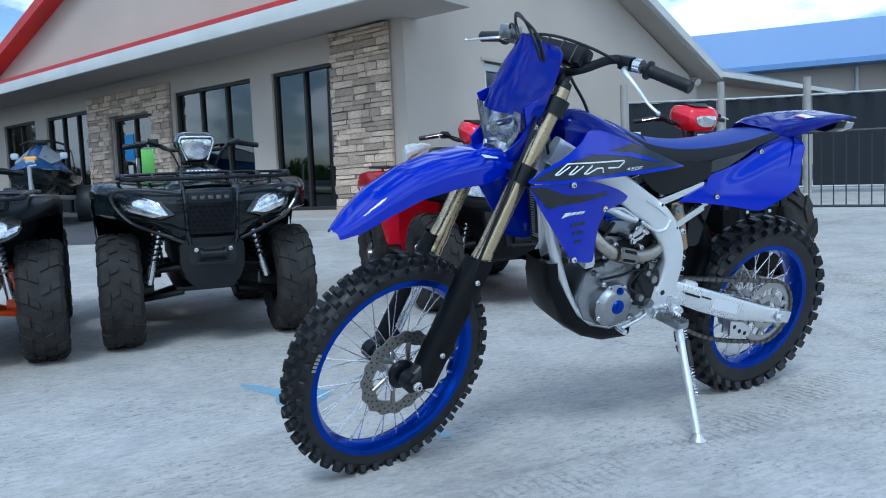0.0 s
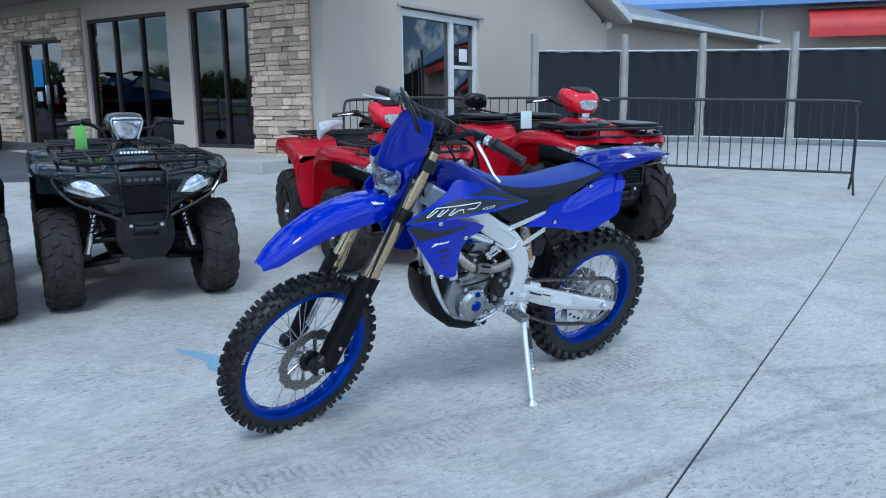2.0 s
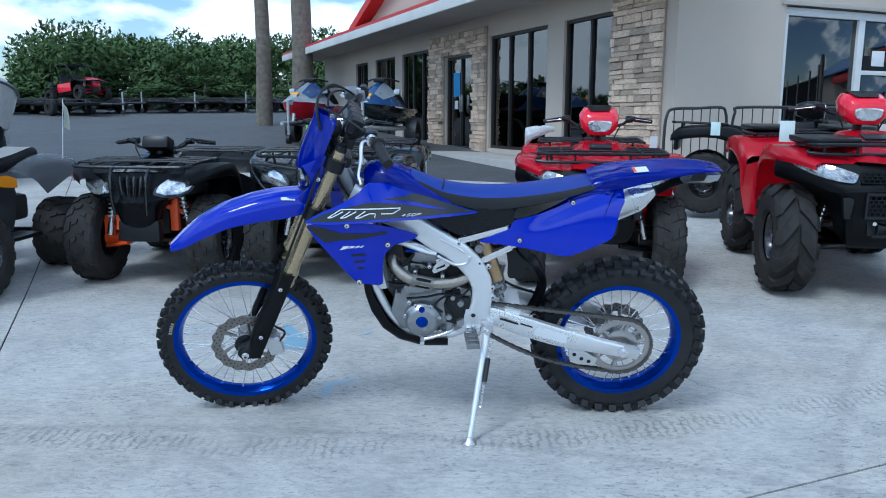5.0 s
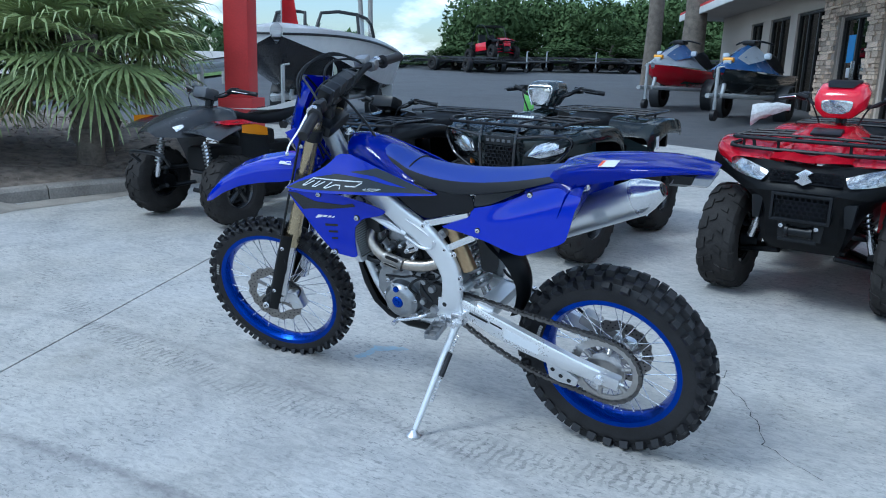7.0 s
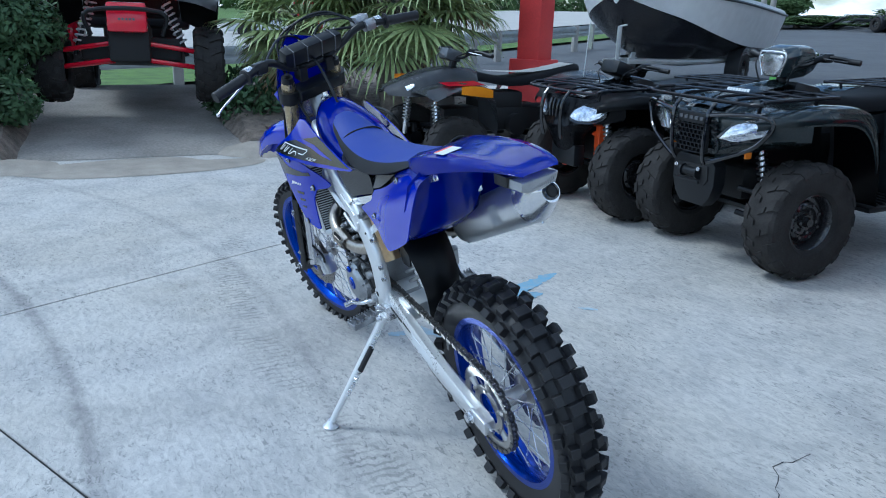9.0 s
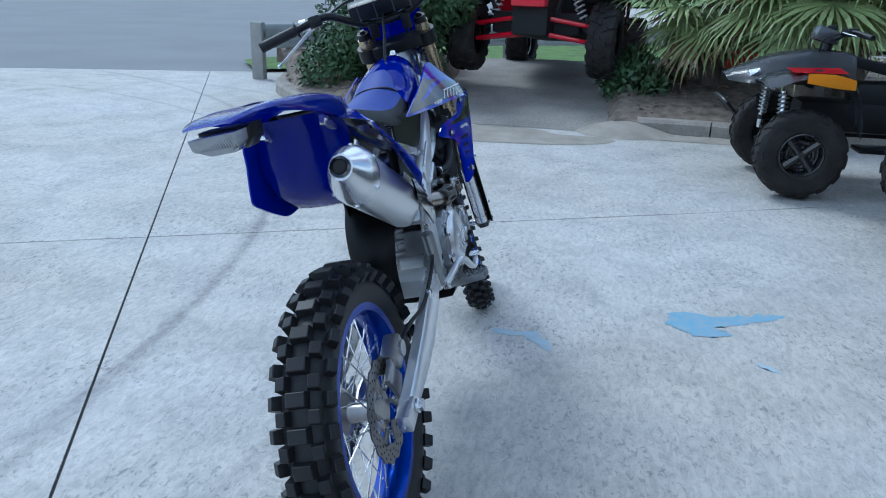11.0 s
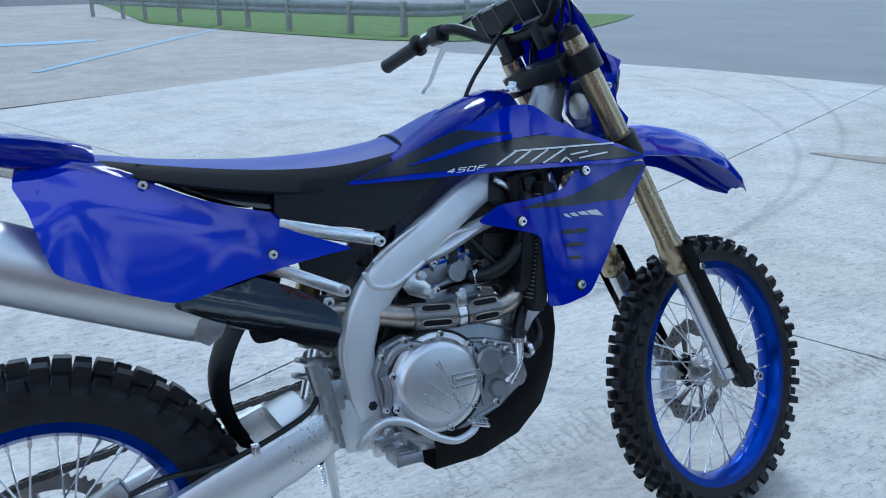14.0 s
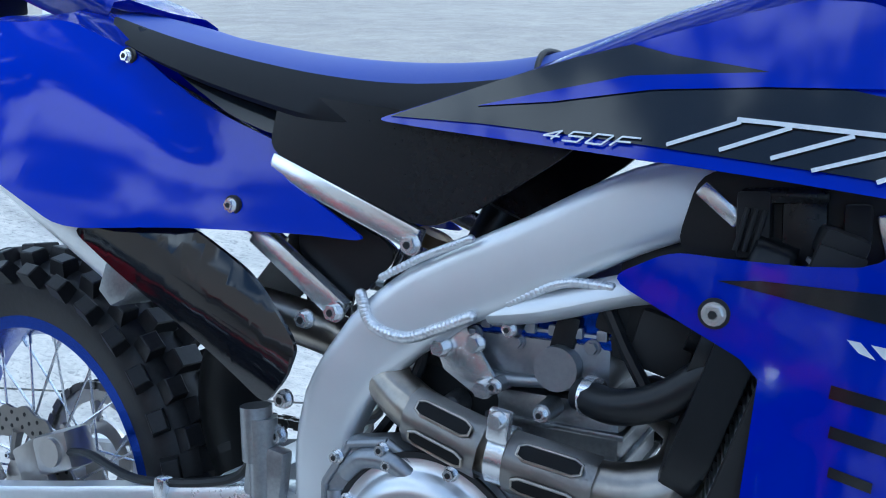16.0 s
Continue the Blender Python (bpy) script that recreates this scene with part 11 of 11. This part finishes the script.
def boat(where, yaw):
    """A runabout with a dark hull, white deck and framed windscreen; its bow points to -y."""
    x, y = where
    b = thing("motor_boat", "white motor boat with dark hull on a trailer", "boat", m=Matrix.Translation((x, y, gz(x, y) + 0.24)) @ Matrix.Rotation(radians(yaw), 4, 'Z'))
    st = ((-2.80, 0.10, 1.32, 1.08, 1.20), (-2.55, 0.55, 1.33, 0.66, 1.04), (-2.0, 0.95, 1.32, 0.36, 0.88), (-1.0, 1.18, 1.28, 0.16, 0.66), (0.2, 1.24, 1.22, 0.08, 0.50), (1.4, 1.22, 1.16, 0.08, 0.44), (2.3, 1.16, 1.12, 0.10, 0.42))
    rows, deck = [], []
    for yy, h, sheer, keel, chine in st:
        rows.append([(-h * 0.86, yy, chine), (-h * 0.45, yy, (keel * 0.6 + chine * 0.4)), (0, yy, keel), (h * 0.45, yy, (keel * 0.6 + chine * 0.4)), (h * 0.86, yy, chine)])
    bm = bmesh.new()
    sheet(bm, rows, 0.03, 3)
    part("hull", bm, M_BOATDARK, b, "glossy dark lower hull", 50)
    for s in (-1, 1):
        bm = bmesh.new()
        sheet(bm, [[(s * h * 0.86, yy, chine - 0.005), (s * h * 0.97, yy, (chine + sheer) / 2), (s * h * 1.03, yy, sheer - 0.10), (s * h, yy, sheer)] for yy, h, sheer, keel, chine in st], 0.03, 3)
        part("topside", bm, M_BOATWHITE, b, "white topside", 50)
        bm = bmesh.new()
        tube(bm, [(s * h * 1.05, yy, sheer - 0.09) for yy, h, sheer, keel, chine in st], 0.022, 6, 3)
        part("rub_rail", bm, M_BLACK, b)
    bm = bmesh.new()
    sheet(bm, [[(-h, yy, sheer), (-h * 0.5, yy, sheer + 0.06), (0, yy, sheer + 0.08), (h * 0.5, yy, sheer + 0.06), (h, yy, sheer)] for yy, h, sheer, keel, chine in st], 0.03, 3)
    part("deck", bm, M_BOATWHITE, b, "", 50)
    bm = bmesh.new()
    plate(bm, [(-1.0, 0.15), (1.0, 0.15), (1.03, 1.02), (-1.03, 1.02)], 2.29, 2.33, 0.01)
    part("transom", bm, M_BOATWHITE, b)
    for s in (-1, 1):
        bm = bmesh.new()
        fr = [(s * 0.15, -0.85, 1.24), (s * 0.85, -0.55, 1.22), (s * 0.92, 0.55, 1.18)]
        hi = [(s * 0.15, -0.60, 1.70), (s * 0.76, -0.34, 1.70), (s * 0.86, 0.50, 1.58)]
        tube(bm, [fr[0], hi[0], hi[1], hi[2], fr[2]], 0.032, 8, 2)
        tube(bm, [fr[0], fr[1], fr[2]], 0.026, 8, 4)
        rod(bm, fr[1], hi[1], 0.028, n=8)
        part("windscreen_frame", bm, M_RAILBLK, b)
        bm = bmesh.new()
        loft(bm, [[fr[0], hi[0]], [fr[1], hi[1]], [fr[2], hi[2]]])
        part("windscreen", bm, M_CLEAR, b, "clear windscreen", 0)
        bm = bmesh.new()
        box(bm, (s * 0.45, 0.55, 1.22), (0.5, 0.6, 0.35), None, 0.08)
        part("seat", bm, M_BOATWHITE, b)
    bm = bmesh.new()
    rod(bm, (-0.55, -0.75, 1.25), (-0.55, -0.70, 2.9), 0.014, n=8)
    part("flagstaff", bm, M_GALV, b)
    bm = bmesh.new()
    sheet(bm, [[(-0.55, -0.70, 2.8), (-0.56, -0.70, 2.2), (-0.55, -0.71, 1.5)], [(-0.44, -0.62, 2.7), (-0.45, -0.60, 2.1), (-0.42, -0.62, 1.35)], [(-0.36, -0.66, 2.5), (-0.34, -0.68, 2.0), (-0.22, -0.66, 1.28)]], 0.006, 4)
    part("flag", bm, M_FLAGRED, b, "red flag hanging limp", 50)
    return b


BOAT = (-8.45, 9.20)
boat(BOAT, 26.0)
trailer(BOAT, 26.0, 4.2, 1.9, "galvanised boat trailer with jack and winch")


def water_scooter(where, yaw, hull, deck, label):
    x, y = where
    w = thing("water_scooter", label, "water scooter", "water scooters on trailers", Matrix.Translation((x, y, gz(x, y) + 0.46)) @ Matrix.Rotation(radians(yaw), 4, 'Z'))
    st = ((-1.55, 0.05, 0.40, 0.52), (-1.30, 0.28, 0.18, 0.50), (-0.8, 0.48, 0.06, 0.46), (0.0, 0.56, 0.02, 0.42), (0.9, 0.56, 0.02, 0.40), (1.45, 0.52, 0.06, 0.40))
    bm = bmesh.new()
    sheet(bm, [[(-h, yy, s), (-h * 0.8, yy, (s + k) / 2), (0, yy, k), (h * 0.8, yy, (s + k) / 2), (h, yy, s)] for yy, h, k, s in st], 0.02, 3)
    part("hull", bm, hull, w, "", 50)
    bm = bmesh.new()
    sheet(bm, [[(-0.06, -1.56, 0.53), (0, -1.57, 0.56), (0.06, -1.56, 0.53)], [(-0.40, -1.15, 0.50), (0, -1.18, 0.72), (0.40, -1.15, 0.50)], [(-0.50, -0.62, 0.48), (0, -0.66, 0.93), (0.50, -0.62, 0.48)], [(-0.52, -0.10, 0.46), (0, -0.18, 1.02), (0.52, -0.10, 0.46)], [(-0.54, 0.25, 0.42), (0, 0.20, 0.72), (0.54, 0.25, 0.42)]], 0.02, 3)
    part("cowl", bm, deck, w, "", 50)
    bm = bmesh.new()
    sheet(bm, [[(-0.30, 0.05, 0.55), (0, 0.05, 0.84), (0.30, 0.05, 0.55)], [(-0.30, 0.5, 0.50), (0, 0.5, 0.80), (0.30, 0.5, 0.50)], [(-0.30, 1.2, 0.50), (0, 1.2, 0.90), (0.30, 1.2, 0.50)]], 0.03, 3)
    part("seat", bm, M_SEATBLACK, w, "", 50)
    bm = bmesh.new()
    box(bm, (0, 0.85, 0.40), (1.02, 1.2, 0.10), None, 0.04)
    part("footwell", bm, M_GREYPL, w)
    bm = bmesh.new()
    tube(bm, [(-0.38, 0.05, 1.04), (-0.15, -0.10, 1.10), (0.15, -0.10, 1.10), (0.38, 0.05, 1.04)], 0.02, 8, 4)
    box(bm, (0, -0.20, 1.06), (0.26, 0.3, 0.10), None, 0.04)
    part("handlebar", bm, M_BLACK, w)
    for s in (-1, 1):
        bm = bmesh.new()
        box(bm, (s * 0.42, -0.35, 0.80), (0.14, 0.10, 0.12), None, 0.04)
        part("mirror", bm, M_JETWHITE, w)
        bm = bmesh.new()
        sheet(bm, [[(s * 0.10, -1.10, 0.74), (s * 0.30, -1.05, 0.62)], [(s * 0.10, -0.60, 0.93), (s * 0.38, -0.55, 0.70)], [(s * 0.10, -0.20, 1.02), (s * 0.38, -0.15, 0.76)]], 0.01, 3)
        part("cowl_panel", bm, M_JETWHITE if deck != M_JETWHITE else M_JETBLUE, w, "", 50)
    return w


for place, hull, deck, label in (((-1.62, 14.7), M_DKGREEN, M_JETBLUE, "blue and silver water scooter with dark hull"), ((-3.55, 16.6), M_RED, M_JETWHITE, "red and white water scooter")):
    water_scooter(place, -9.0, hull, deck, label)
    trailer(place, -9.0, 3.0, 1.3, "galvanised water scooter trailer")

flat_t = trailer((-17.6, 33.0), 62.0, 4.6, 2.0, "black flat utility trailer with loading ramps", True)
buggy((-17.6, 33.2), 62.0, "red and black side-by-side on a flat trailer", 0.95, gz(-17.6, 33.0) + 0.55)
for k in range(7):
    a = radians(31 - 3.6 * k)
    trailer((-math.sin(a) * 40, math.cos(a) * 40), 80.0, 4.6, 1.9, "black flat utility trailer in a far row", True)


# ---------------------------------------------------------------- sign posts, guardrails, distant car
def sign_posts():
    for (x, y), h in (((-8.06, 2.18), 0.30), ((-5.02, 3.80), 0.12)):
        s = thing("sign_post", "square red steel sign post with a plinth", "post", "red sign posts", Matrix.Translation((x, y, gz(x, y) + h)) @ Matrix.Rotation(radians(24), 4, 'Z'))
        bm = bmesh.new()
        box(bm, (0, 0, 3.0), (0.28, 0.28, 6.0), None, 0.015)
        part("shaft", bm, M_REDTRIM, s)
        bm = bmesh.new()
        box(bm, (0, 0, 0.36), (0.40, 0.40, 0.75), None, 0.02)
        part("plinth", bm, M_REDTRIM, s)


def guardrail(pts, label):
    g = thing("guardrail", label, "guardrail", "roadside guardrails")
    P = [Vector((*p, 0)) for p in pts]
    path = smooth_path(P, 8)
    bm = bmesh.new()
    prof = [(0.0, -0.155), (0.03, -0.135), (0.06, -0.085), (0.05, -0.045), (0.0, 0.0), (0.05, 0.045), (0.06, 0.085), (0.03, 0.135), (0.0, 0.155)]
    rows = []
    for i, p in enumerate(path):
        d = (path[min(i + 1, len(path) - 1)] - path[max(i - 1, 0)]).normalized()
        n = Vector((d.y, -d.x, 0))
        z = gz(p.x, p.y) + 0.56
        rows.append([p + n * a + Vector((0, 0, z + b)) for a, b in prof])
    loft(bm, rows)
    bmesh.ops.solidify(bm, geom=bm.faces[:], thickness=0.004)
    part("rail", bm, M_GALV, g, "", 50)
    run = 0.0
    last = path[0]
    nxt = 0.0
    for p in path:
        run += (p - last).length
        last = p
        if run >= nxt:
            bm = bmesh.new()
            z = gz(p.x, p.y)
            box(bm, (p.x, p.y, z + 0.34), (0.13, 0.16, 0.80), None, 0.01)
            part("post", bm, M_POST, g)
            nxt += 1.9
    return g


sign_posts()
guardrail([(-7.75, -3.95), (-9.6, -1.6), (-12.0, 2.2), (-15.2, 9.5), (-20, 18), (-26, 28)], "galvanised guardrail along the highway verge")
guardrail([(-0.6, -29.5), (-2.5, -24.5), (-4.5, -19.3), (-6.0, -16.3), (-6.85, -15.0), (-8.0, -15.4), (-9.6, -16.4), (-11.8, -17.7)], "galvanised guardrail curving round the grass verge")


def far_car():
    c = thing("car", "silver-grey car on the far highway", "car", m=Matrix.Translation((-34, 9.0, 0.12)) @ Matrix.Rotation(radians(62), 4, 'Z'))
    bm = bmesh.new()
    sheet(bm, [[(-2.1, -0.8, 0.55), (-2.1, 0, 0.62), (-2.1, 0.8, 0.55)], [(-1.2, -0.85, 0.85), (-1.2, 0, 0.92), (-1.2, 0.85, 0.85)], [(-0.5, -0.72, 1.38), (-0.5, 0, 1.42), (-0.5, 0.72, 1.38)], [(0.8, -0.72, 1.40), (0.8, 0, 1.44), (0.8, 0.72, 1.40)], [(1.6, -0.84, 0.95), (1.6, 0, 1.0), (1.6, 0.84, 0.95)], [(2.1, -0.8, 0.6), (2.1, 0, 0.66), (2.1, 0.8, 0.6)]], 0.03, 3)
    box(bm, (0, 0, 0.55), (4.3, 1.72, 0.55), None, 0.12)
    part("body", bm, M_CARWHITE, c, "", 50)
    for xx in (-1.3, 1.3):
        for s in (-1, 1):
            bm = bmesh.new()
            rod(bm, (xx, s * 0.70, 0.32), (xx, s * 0.88, 0.32), 0.32, n=20)
            part("wheel", bm, M_RUBBER, c)
    for s in (-1, 1):
        bm = bmesh.new()
        plate(bm, [(-1.0, 0.92), (-0.5, 1.30), (0.75, 1.32), (1.35, 0.95)], s * 0.80 - 0.01, s * 0.80 + 0.01)
        part("window", bm, M_GLOSSBLACK, c)


far_car()


# ---------------------------------------------------------------- planting
def leaf_cloud(blobs, count, size, seed, droop=0.3):
    """Many small leaf blades through uneven clumps."""
    rnd = random.Random(seed)
    tot = sum(r[3] for r in blobs)
    verts, faces = [], []
    for cx, cy, cz, r, sq in blobs:
        n = int(count * r / tot)
        for k in range(n):
            d = Vector((rnd.gauss(0, 1), rnd.gauss(0, 1), rnd.gauss(0, 1)))
            if d.length < 1e-3:
                continue
            d.normalize()
            p = Vector((cx, cy, cz)) + Vector((d.x, d.y, d.z * sq)) * r * (rnd.uniform(0.45, 1.0) ** 0.5) * (1 + 0.18 * noise.noise(d * 2.3 + Vector((cx, cy, cz))))
            u = Vector((rnd.gauss(0, 1), rnd.gauss(0, 1), rnd.gauss(0, 1) - droop)).normalized()
            v = u.cross(d + Vector((0.01, 0.02, 0.3))).normalized()
            s = size * rnd.uniform(0.55, 1.3)
            i = len(verts)
            verts += [p - u * s, p + v * s * 0.42, p + u * s, p - v * s * 0.42]
            faces.append((i, i + 1, i + 2, i + 3))
    return verts, faces


def crown_mesh(name, blobs, count, size, seed, mat):
    v, f = leaf_cloud(blobs, count, size, seed)
    me = bpy.data.meshes.new(name)
    me.from_pydata([tuple(p) for p in v], [], f)
    me.materials.append(mat)
    return me


def make_tree(seed, h, spread):
    rnd = random.Random(seed)
    t = thing("tree", "dense dark green broadleaf tree at the lot's edge", "tree", "tree line")
    bm = bmesh.new()
    pts = [(0, 0, -0.2), (rnd.uniform(-.1, .1), rnd.uniform(-.1, .1), h * 0.25), (rnd.uniform(-.3, .3), rnd.uniform(-.3, .3), h * 0.55), (rnd.uniform(-.4, .4), rnd.uniform(-.4, .4), h * 0.85)]
    tube(bm, pts, [0.20, 0.15, 0.10, 0.03], 8, 4)
    for k in range(7):
        a = rnd.uniform(0, 6.28)
        z = h * rnd.uniform(0.25, 0.65)
        L = spread * rnd.uniform(0.5, 0.9)
        tube(bm, [(0, 0, z), (math.cos(a) * L * 0.5, math.sin(a) * L * 0.5, z + L * 0.35), (math.cos(a) * L, math.sin(a) * L, z + L * 0.5)], [0.07, 0.045, 0.015], 6, 3)
    part("trunk", bm, M_BARK, t)
    blobs = []
    for k in range(15):
        a = rnd.uniform(0, 6.28)
        r = spread * rnd.uniform(0.1, 0.8)
        z = h * rnd.uniform(0.18, 0.92)
        blobs.append((math.cos(a) * r * (1.15 - 0.5 * z / h), math.sin(a) * r * (1.15 - 0.5 * z / h), z, spread * rnd.uniform(0.28, 0.5), 0.75))
    ob = new("crown", crown_mesh("crown", blobs, 4600, 0.15, seed + 50, M_FARLEAF))
    ob.parent = t
    ob["label"] = "uneven leafy crown"
    return t


rnd_t = random.Random(21)
protos = [make_tree(100 + k, h, s) for k, (h, s) in enumerate(((5.5, 2.5), (4.8, 2.3), (6.0, 2.6), (4.5, 2.1)))]
used = [False] * 4
for k in range(34):
    ang = radians(43 - k * 1.32 + rnd_t.uniform(-.5, .5))
    rad = rnd_t.uniform(44, 52)
    kind = k % 4
    x, y = -math.sin(ang) * rad, math.cos(ang) * rad
    m = Matrix.Translation((x, y, gz(x, y))) @ Matrix.Rotation(rnd_t.uniform(0, 6.28), 4, 'Z') @ Matrix.Diagonal((1, 1, (rnd_t.uniform(0.66, 0.86) + 0.009 * k) * min(1.0, max(0.42, (36 - math.degrees(ang)) / 9)), 1))
    if not used[kind]:
        protos[kind].matrix_world = m
        used[kind] = True
    else:
        copy_thing(protos[kind], m)


def far_woods():
    rnd = random.Random(77)
    blobs = []
    for k in range(120):
        a = radians(rnd.uniform(38, 100))
        r = rnd.uniform(120, 190)
        blobs.append((-math.sin(a) * r, math.cos(a) * r, gz(-math.sin(a) * r, math.cos(a) * r) + rnd.uniform(0.5, 3.0), rnd.uniform(2.0, 4.5), 0.7))
    ob = new("far_woods", crown_mesh("far_woods", blobs, 20000, 0.8, 5, M_FARLEAF))
    tagged(ob, "low hazy woods beyond the highway", "woods", kind="stuff")
    blobs = []
    for k in range(150):
        a = radians(rnd.uniform(2, 31))
        r = rnd.uniform(45, 56)
        blobs.append((-math.sin(a) * r, math.cos(a) * r, gz(-math.sin(a) * r, math.cos(a) * r) + rnd.uniform(0.3, 3.6), rnd.uniform(1.0, 2.0), 0.8))
    ob = new("undergrowth", crown_mesh("undergrowth", blobs, 70000, 0.18, 6, M_FARLEAF))
    tagged(ob, "dark undergrowth between the trees", "undergrowth", kind="stuff")


far_woods()


def tall_trunk(x, y, r):
    t = thing("tall_tree", "tall bare-trunked tree beside the shop", "tree", m=Matrix.Translation((x, y, gz(x, y))))
    bm = bmesh.new()
    tube(bm, [(0, 0, -0.2), (0.05, 0.02, 2.5), (0.0, 0.08, 6.0), (0.1, 0.0, 10.0)], [r * 1.25, r, r * 0.9, r * 0.7], 14, 5)
    part("trunk", bm, M_BARK, t)
    ob = new("crown", crown_mesh("crown", [(math.cos(k) * 1.2, math.sin(k) * 1.2, 9.6 + (k % 3) * 0.5, 1.1, 0.7) for k in range(6)], 1200, 0.28, 9, M_FARLEAF))
    ob.parent = t


tall_trunk(-6.9, 25.0, 0.26)
tall_trunk(-5.4, 24.5, 0.36)


def utility_pole(x, y, h):
    p = thing("utility_pole", "weathered utility pole with a cross arm", "pole", m=Matrix.Translation((x, y, gz(x, y))))
    bm = bmesh.new()
    rod(bm, (0, 0, -0.1), (0, 0, h), 0.13, 0.09, 12)
    part("pole", bm, M_POST, p)
    bm = bmesh.new()
    box(bm, (0, 0, h - 0.5), (1.6, 0.1, 0.1), None, 0.01)
    part("cross_arm", bm, M_POST, p)




def slender_palm(x, y, lean, h):
    p = thing("slender_palm", "slender pale palm trunk leaning at the lot's edge", "palm", m=Matrix.Translation((x, y, gz(x, y))))
    bm = bmesh.new()
    tube(bm, [(0, 0, -0.2), (lean * 0.25, 0, h * 0.4), (lean * 0.6, 0, h * 0.7), (lean, 0, h)], [0.085, 0.065, 0.055, 0.05], 10, 5)
    part("trunk", bm, M_POST, p)


slender_palm(-12.95, 16.5, -1.1, 8.0)
slender_palm(-12.80, 16.6, -0.35, 8.0)
utility_pole(-70.0, 40.0, 9.0)


def fan_palm(x, y, h, seed, fronds=26, size=0.95):
    rnd = random.Random(seed)
    z = gz(x, y) + 0.36
    p = thing("fan_palm", "bushy fan palm with drooping split fronds", "palm", "fan palms", Matrix.Translation((x, y, z)))
    bm = bmesh.new()
    tube(bm, [(0, 0, -0.2), (0.02, 0.0, h * 0.5), (0.0, 0.03, h)], [0.15, 0.12, 0.11], 12, 5)
    for k in range(60):
        a, zz = rnd.uniform(0, 6.28), rnd.uniform(0.05, h)
        c = Vector((math.cos(a) * 0.13, math.sin(a) * 0.13, zz))
        box(bm, c, (0.05, 0.10, 0.14), Matrix.Rotation(a, 4, 'Z') @ Matrix.Rotation(0.45, 4, 'Y'))
    part("trunk", bm, M_BARK, p)
    for k in range(fronds):
        a = 2 * math.pi * k * 0.381 + rnd.uniform(-.2, .2)
        tier = k / fronds
        up = 1.25 - 1.95 * tier + rnd.uniform(-.12, .12)
        L = size * rnd.uniform(0.75, 1.1) * (1.0 - 0.25 * tier)
        d = Vector((math.cos(a) * math.cos(up), math.sin(a) * math.cos(up), math.sin(up)))
        base = Vector((0, 0, h - 0.05))
        hub = base + d * L * 0.75 + Vector((0, 0, -0.10 * L))
        side = d.cross(Vector((0, 0, 1))).normalized()
        nrm = side.cross(d).normalized()
        verts, faces = [], []

        def quad(pts):
            i = len(verts)
            verts.extend([tuple(q) for q in pts])
            faces.append(tuple(range(i, i + len(pts))))
        w = 0.012
        quad([base - side * w, base + side * w, hub + side * w, hub - side * w])
        n = 26
        for j in range(n):
            t = (j / (n - 1) - 0.5) * 2
            an = t * 2.0
            e = (d * math.cos(an) + side * math.sin(an)).normalized()
            ln = L * (0.82 - 0.18 * abs(t)) * rnd.uniform(0.9, 1.08)
            tip_w = 0.020
            s2 = e.cross(nrm).normalized()
            p1 = hub + e * ln * 0.55 - Vector((0, 0, 0.05 * ln))
            p2 = hub + e * ln * 0.88 - Vector((0, 0, 0.15 * ln + 0.04 * rnd.random()))
            p3 = hub + e * ln * 1.02 - Vector((0, 0, 0.32 * ln + 0.08 * rnd.random()))
            lift = nrm * (0.012 if j % 2 else -0.012)
            quad([hub - s2 * 0.005, hub + s2 * 0.005, p1 + s2 * tip_w + lift, p1 - s2 * tip_w - lift])
            quad([p1 - s2 * tip_w - lift, p1 + s2 * tip_w + lift, p2 + s2 * 0.010, p2 - s2 * 0.010])
            quad([p2 - s2 * 0.010, p2 + s2 * 0.010, p3])
        me = bpy.data.meshes.new("frond")
        me.from_pydata(verts, [], faces)
        me.materials.append(M_PALMDRY if tier > 0.93 else M_PALM)
        ob = new("frond", me)
        ob.parent = p


fan_palm(-5.85, 2.45, 1.15, 3, 60, 1.0)
fan_palm(-6.45, 3.05, 1.55, 4, 60, 1.05)
fan_palm(-6.9, 1.75, 0.9, 6, 40, 0.9)


def shrub(x, y, rx, ry, h, seed, count, label, mat=M_SHRUB, size=0.045, z0=None):
    rnd = random.Random(seed)
    z = (gz(x, y) + 0.15) if z0 is None else z0
    s = thing("shrub", label, "shrub", "shrubs in the bed", Matrix.Translation((x, y, z)))
    bm = bmesh.new()
    blobs = []
    for k in range(26):
        a = rnd.uniform(0, 6.28)
        r = rnd.uniform(0.1, 0.78)
        zz = h * rnd.uniform(0.08, 0.85)
        c = (math.cos(a) * r * rx, math.sin(a) * r * ry, zz)
        tube(bm, [(c[0] * 0.1, c[1] * 0.1, -0.05), (c[0] * 0.6, c[1] * 0.6, zz * 0.6), c], [0.025, 0.016, 0.006], 6, 3)
        blobs.append((*c, min(rx, ry) * rnd.uniform(0.30, 0.46), 0.85))
    part("stem", bm, M_BARK, s)
    ob = new("foliage", crown_mesh("foliage", blobs, count, size, seed, mat))
    ob.parent = s
    return s


shrub(-6.65, -1.82, 1.05, 0.92, 1.80, 31, 34000, "dense dark green clipped evergreen shrub")
shrub(-7.5, -2.2, 0.9, 0.9, 1.6, 32, 9000, "dense dark green evergreen shrub")
shrub(-6.6, 0.95, 0.5, 0.6, 0.5, 33, 2500, "low sparse green shrub in mulch")
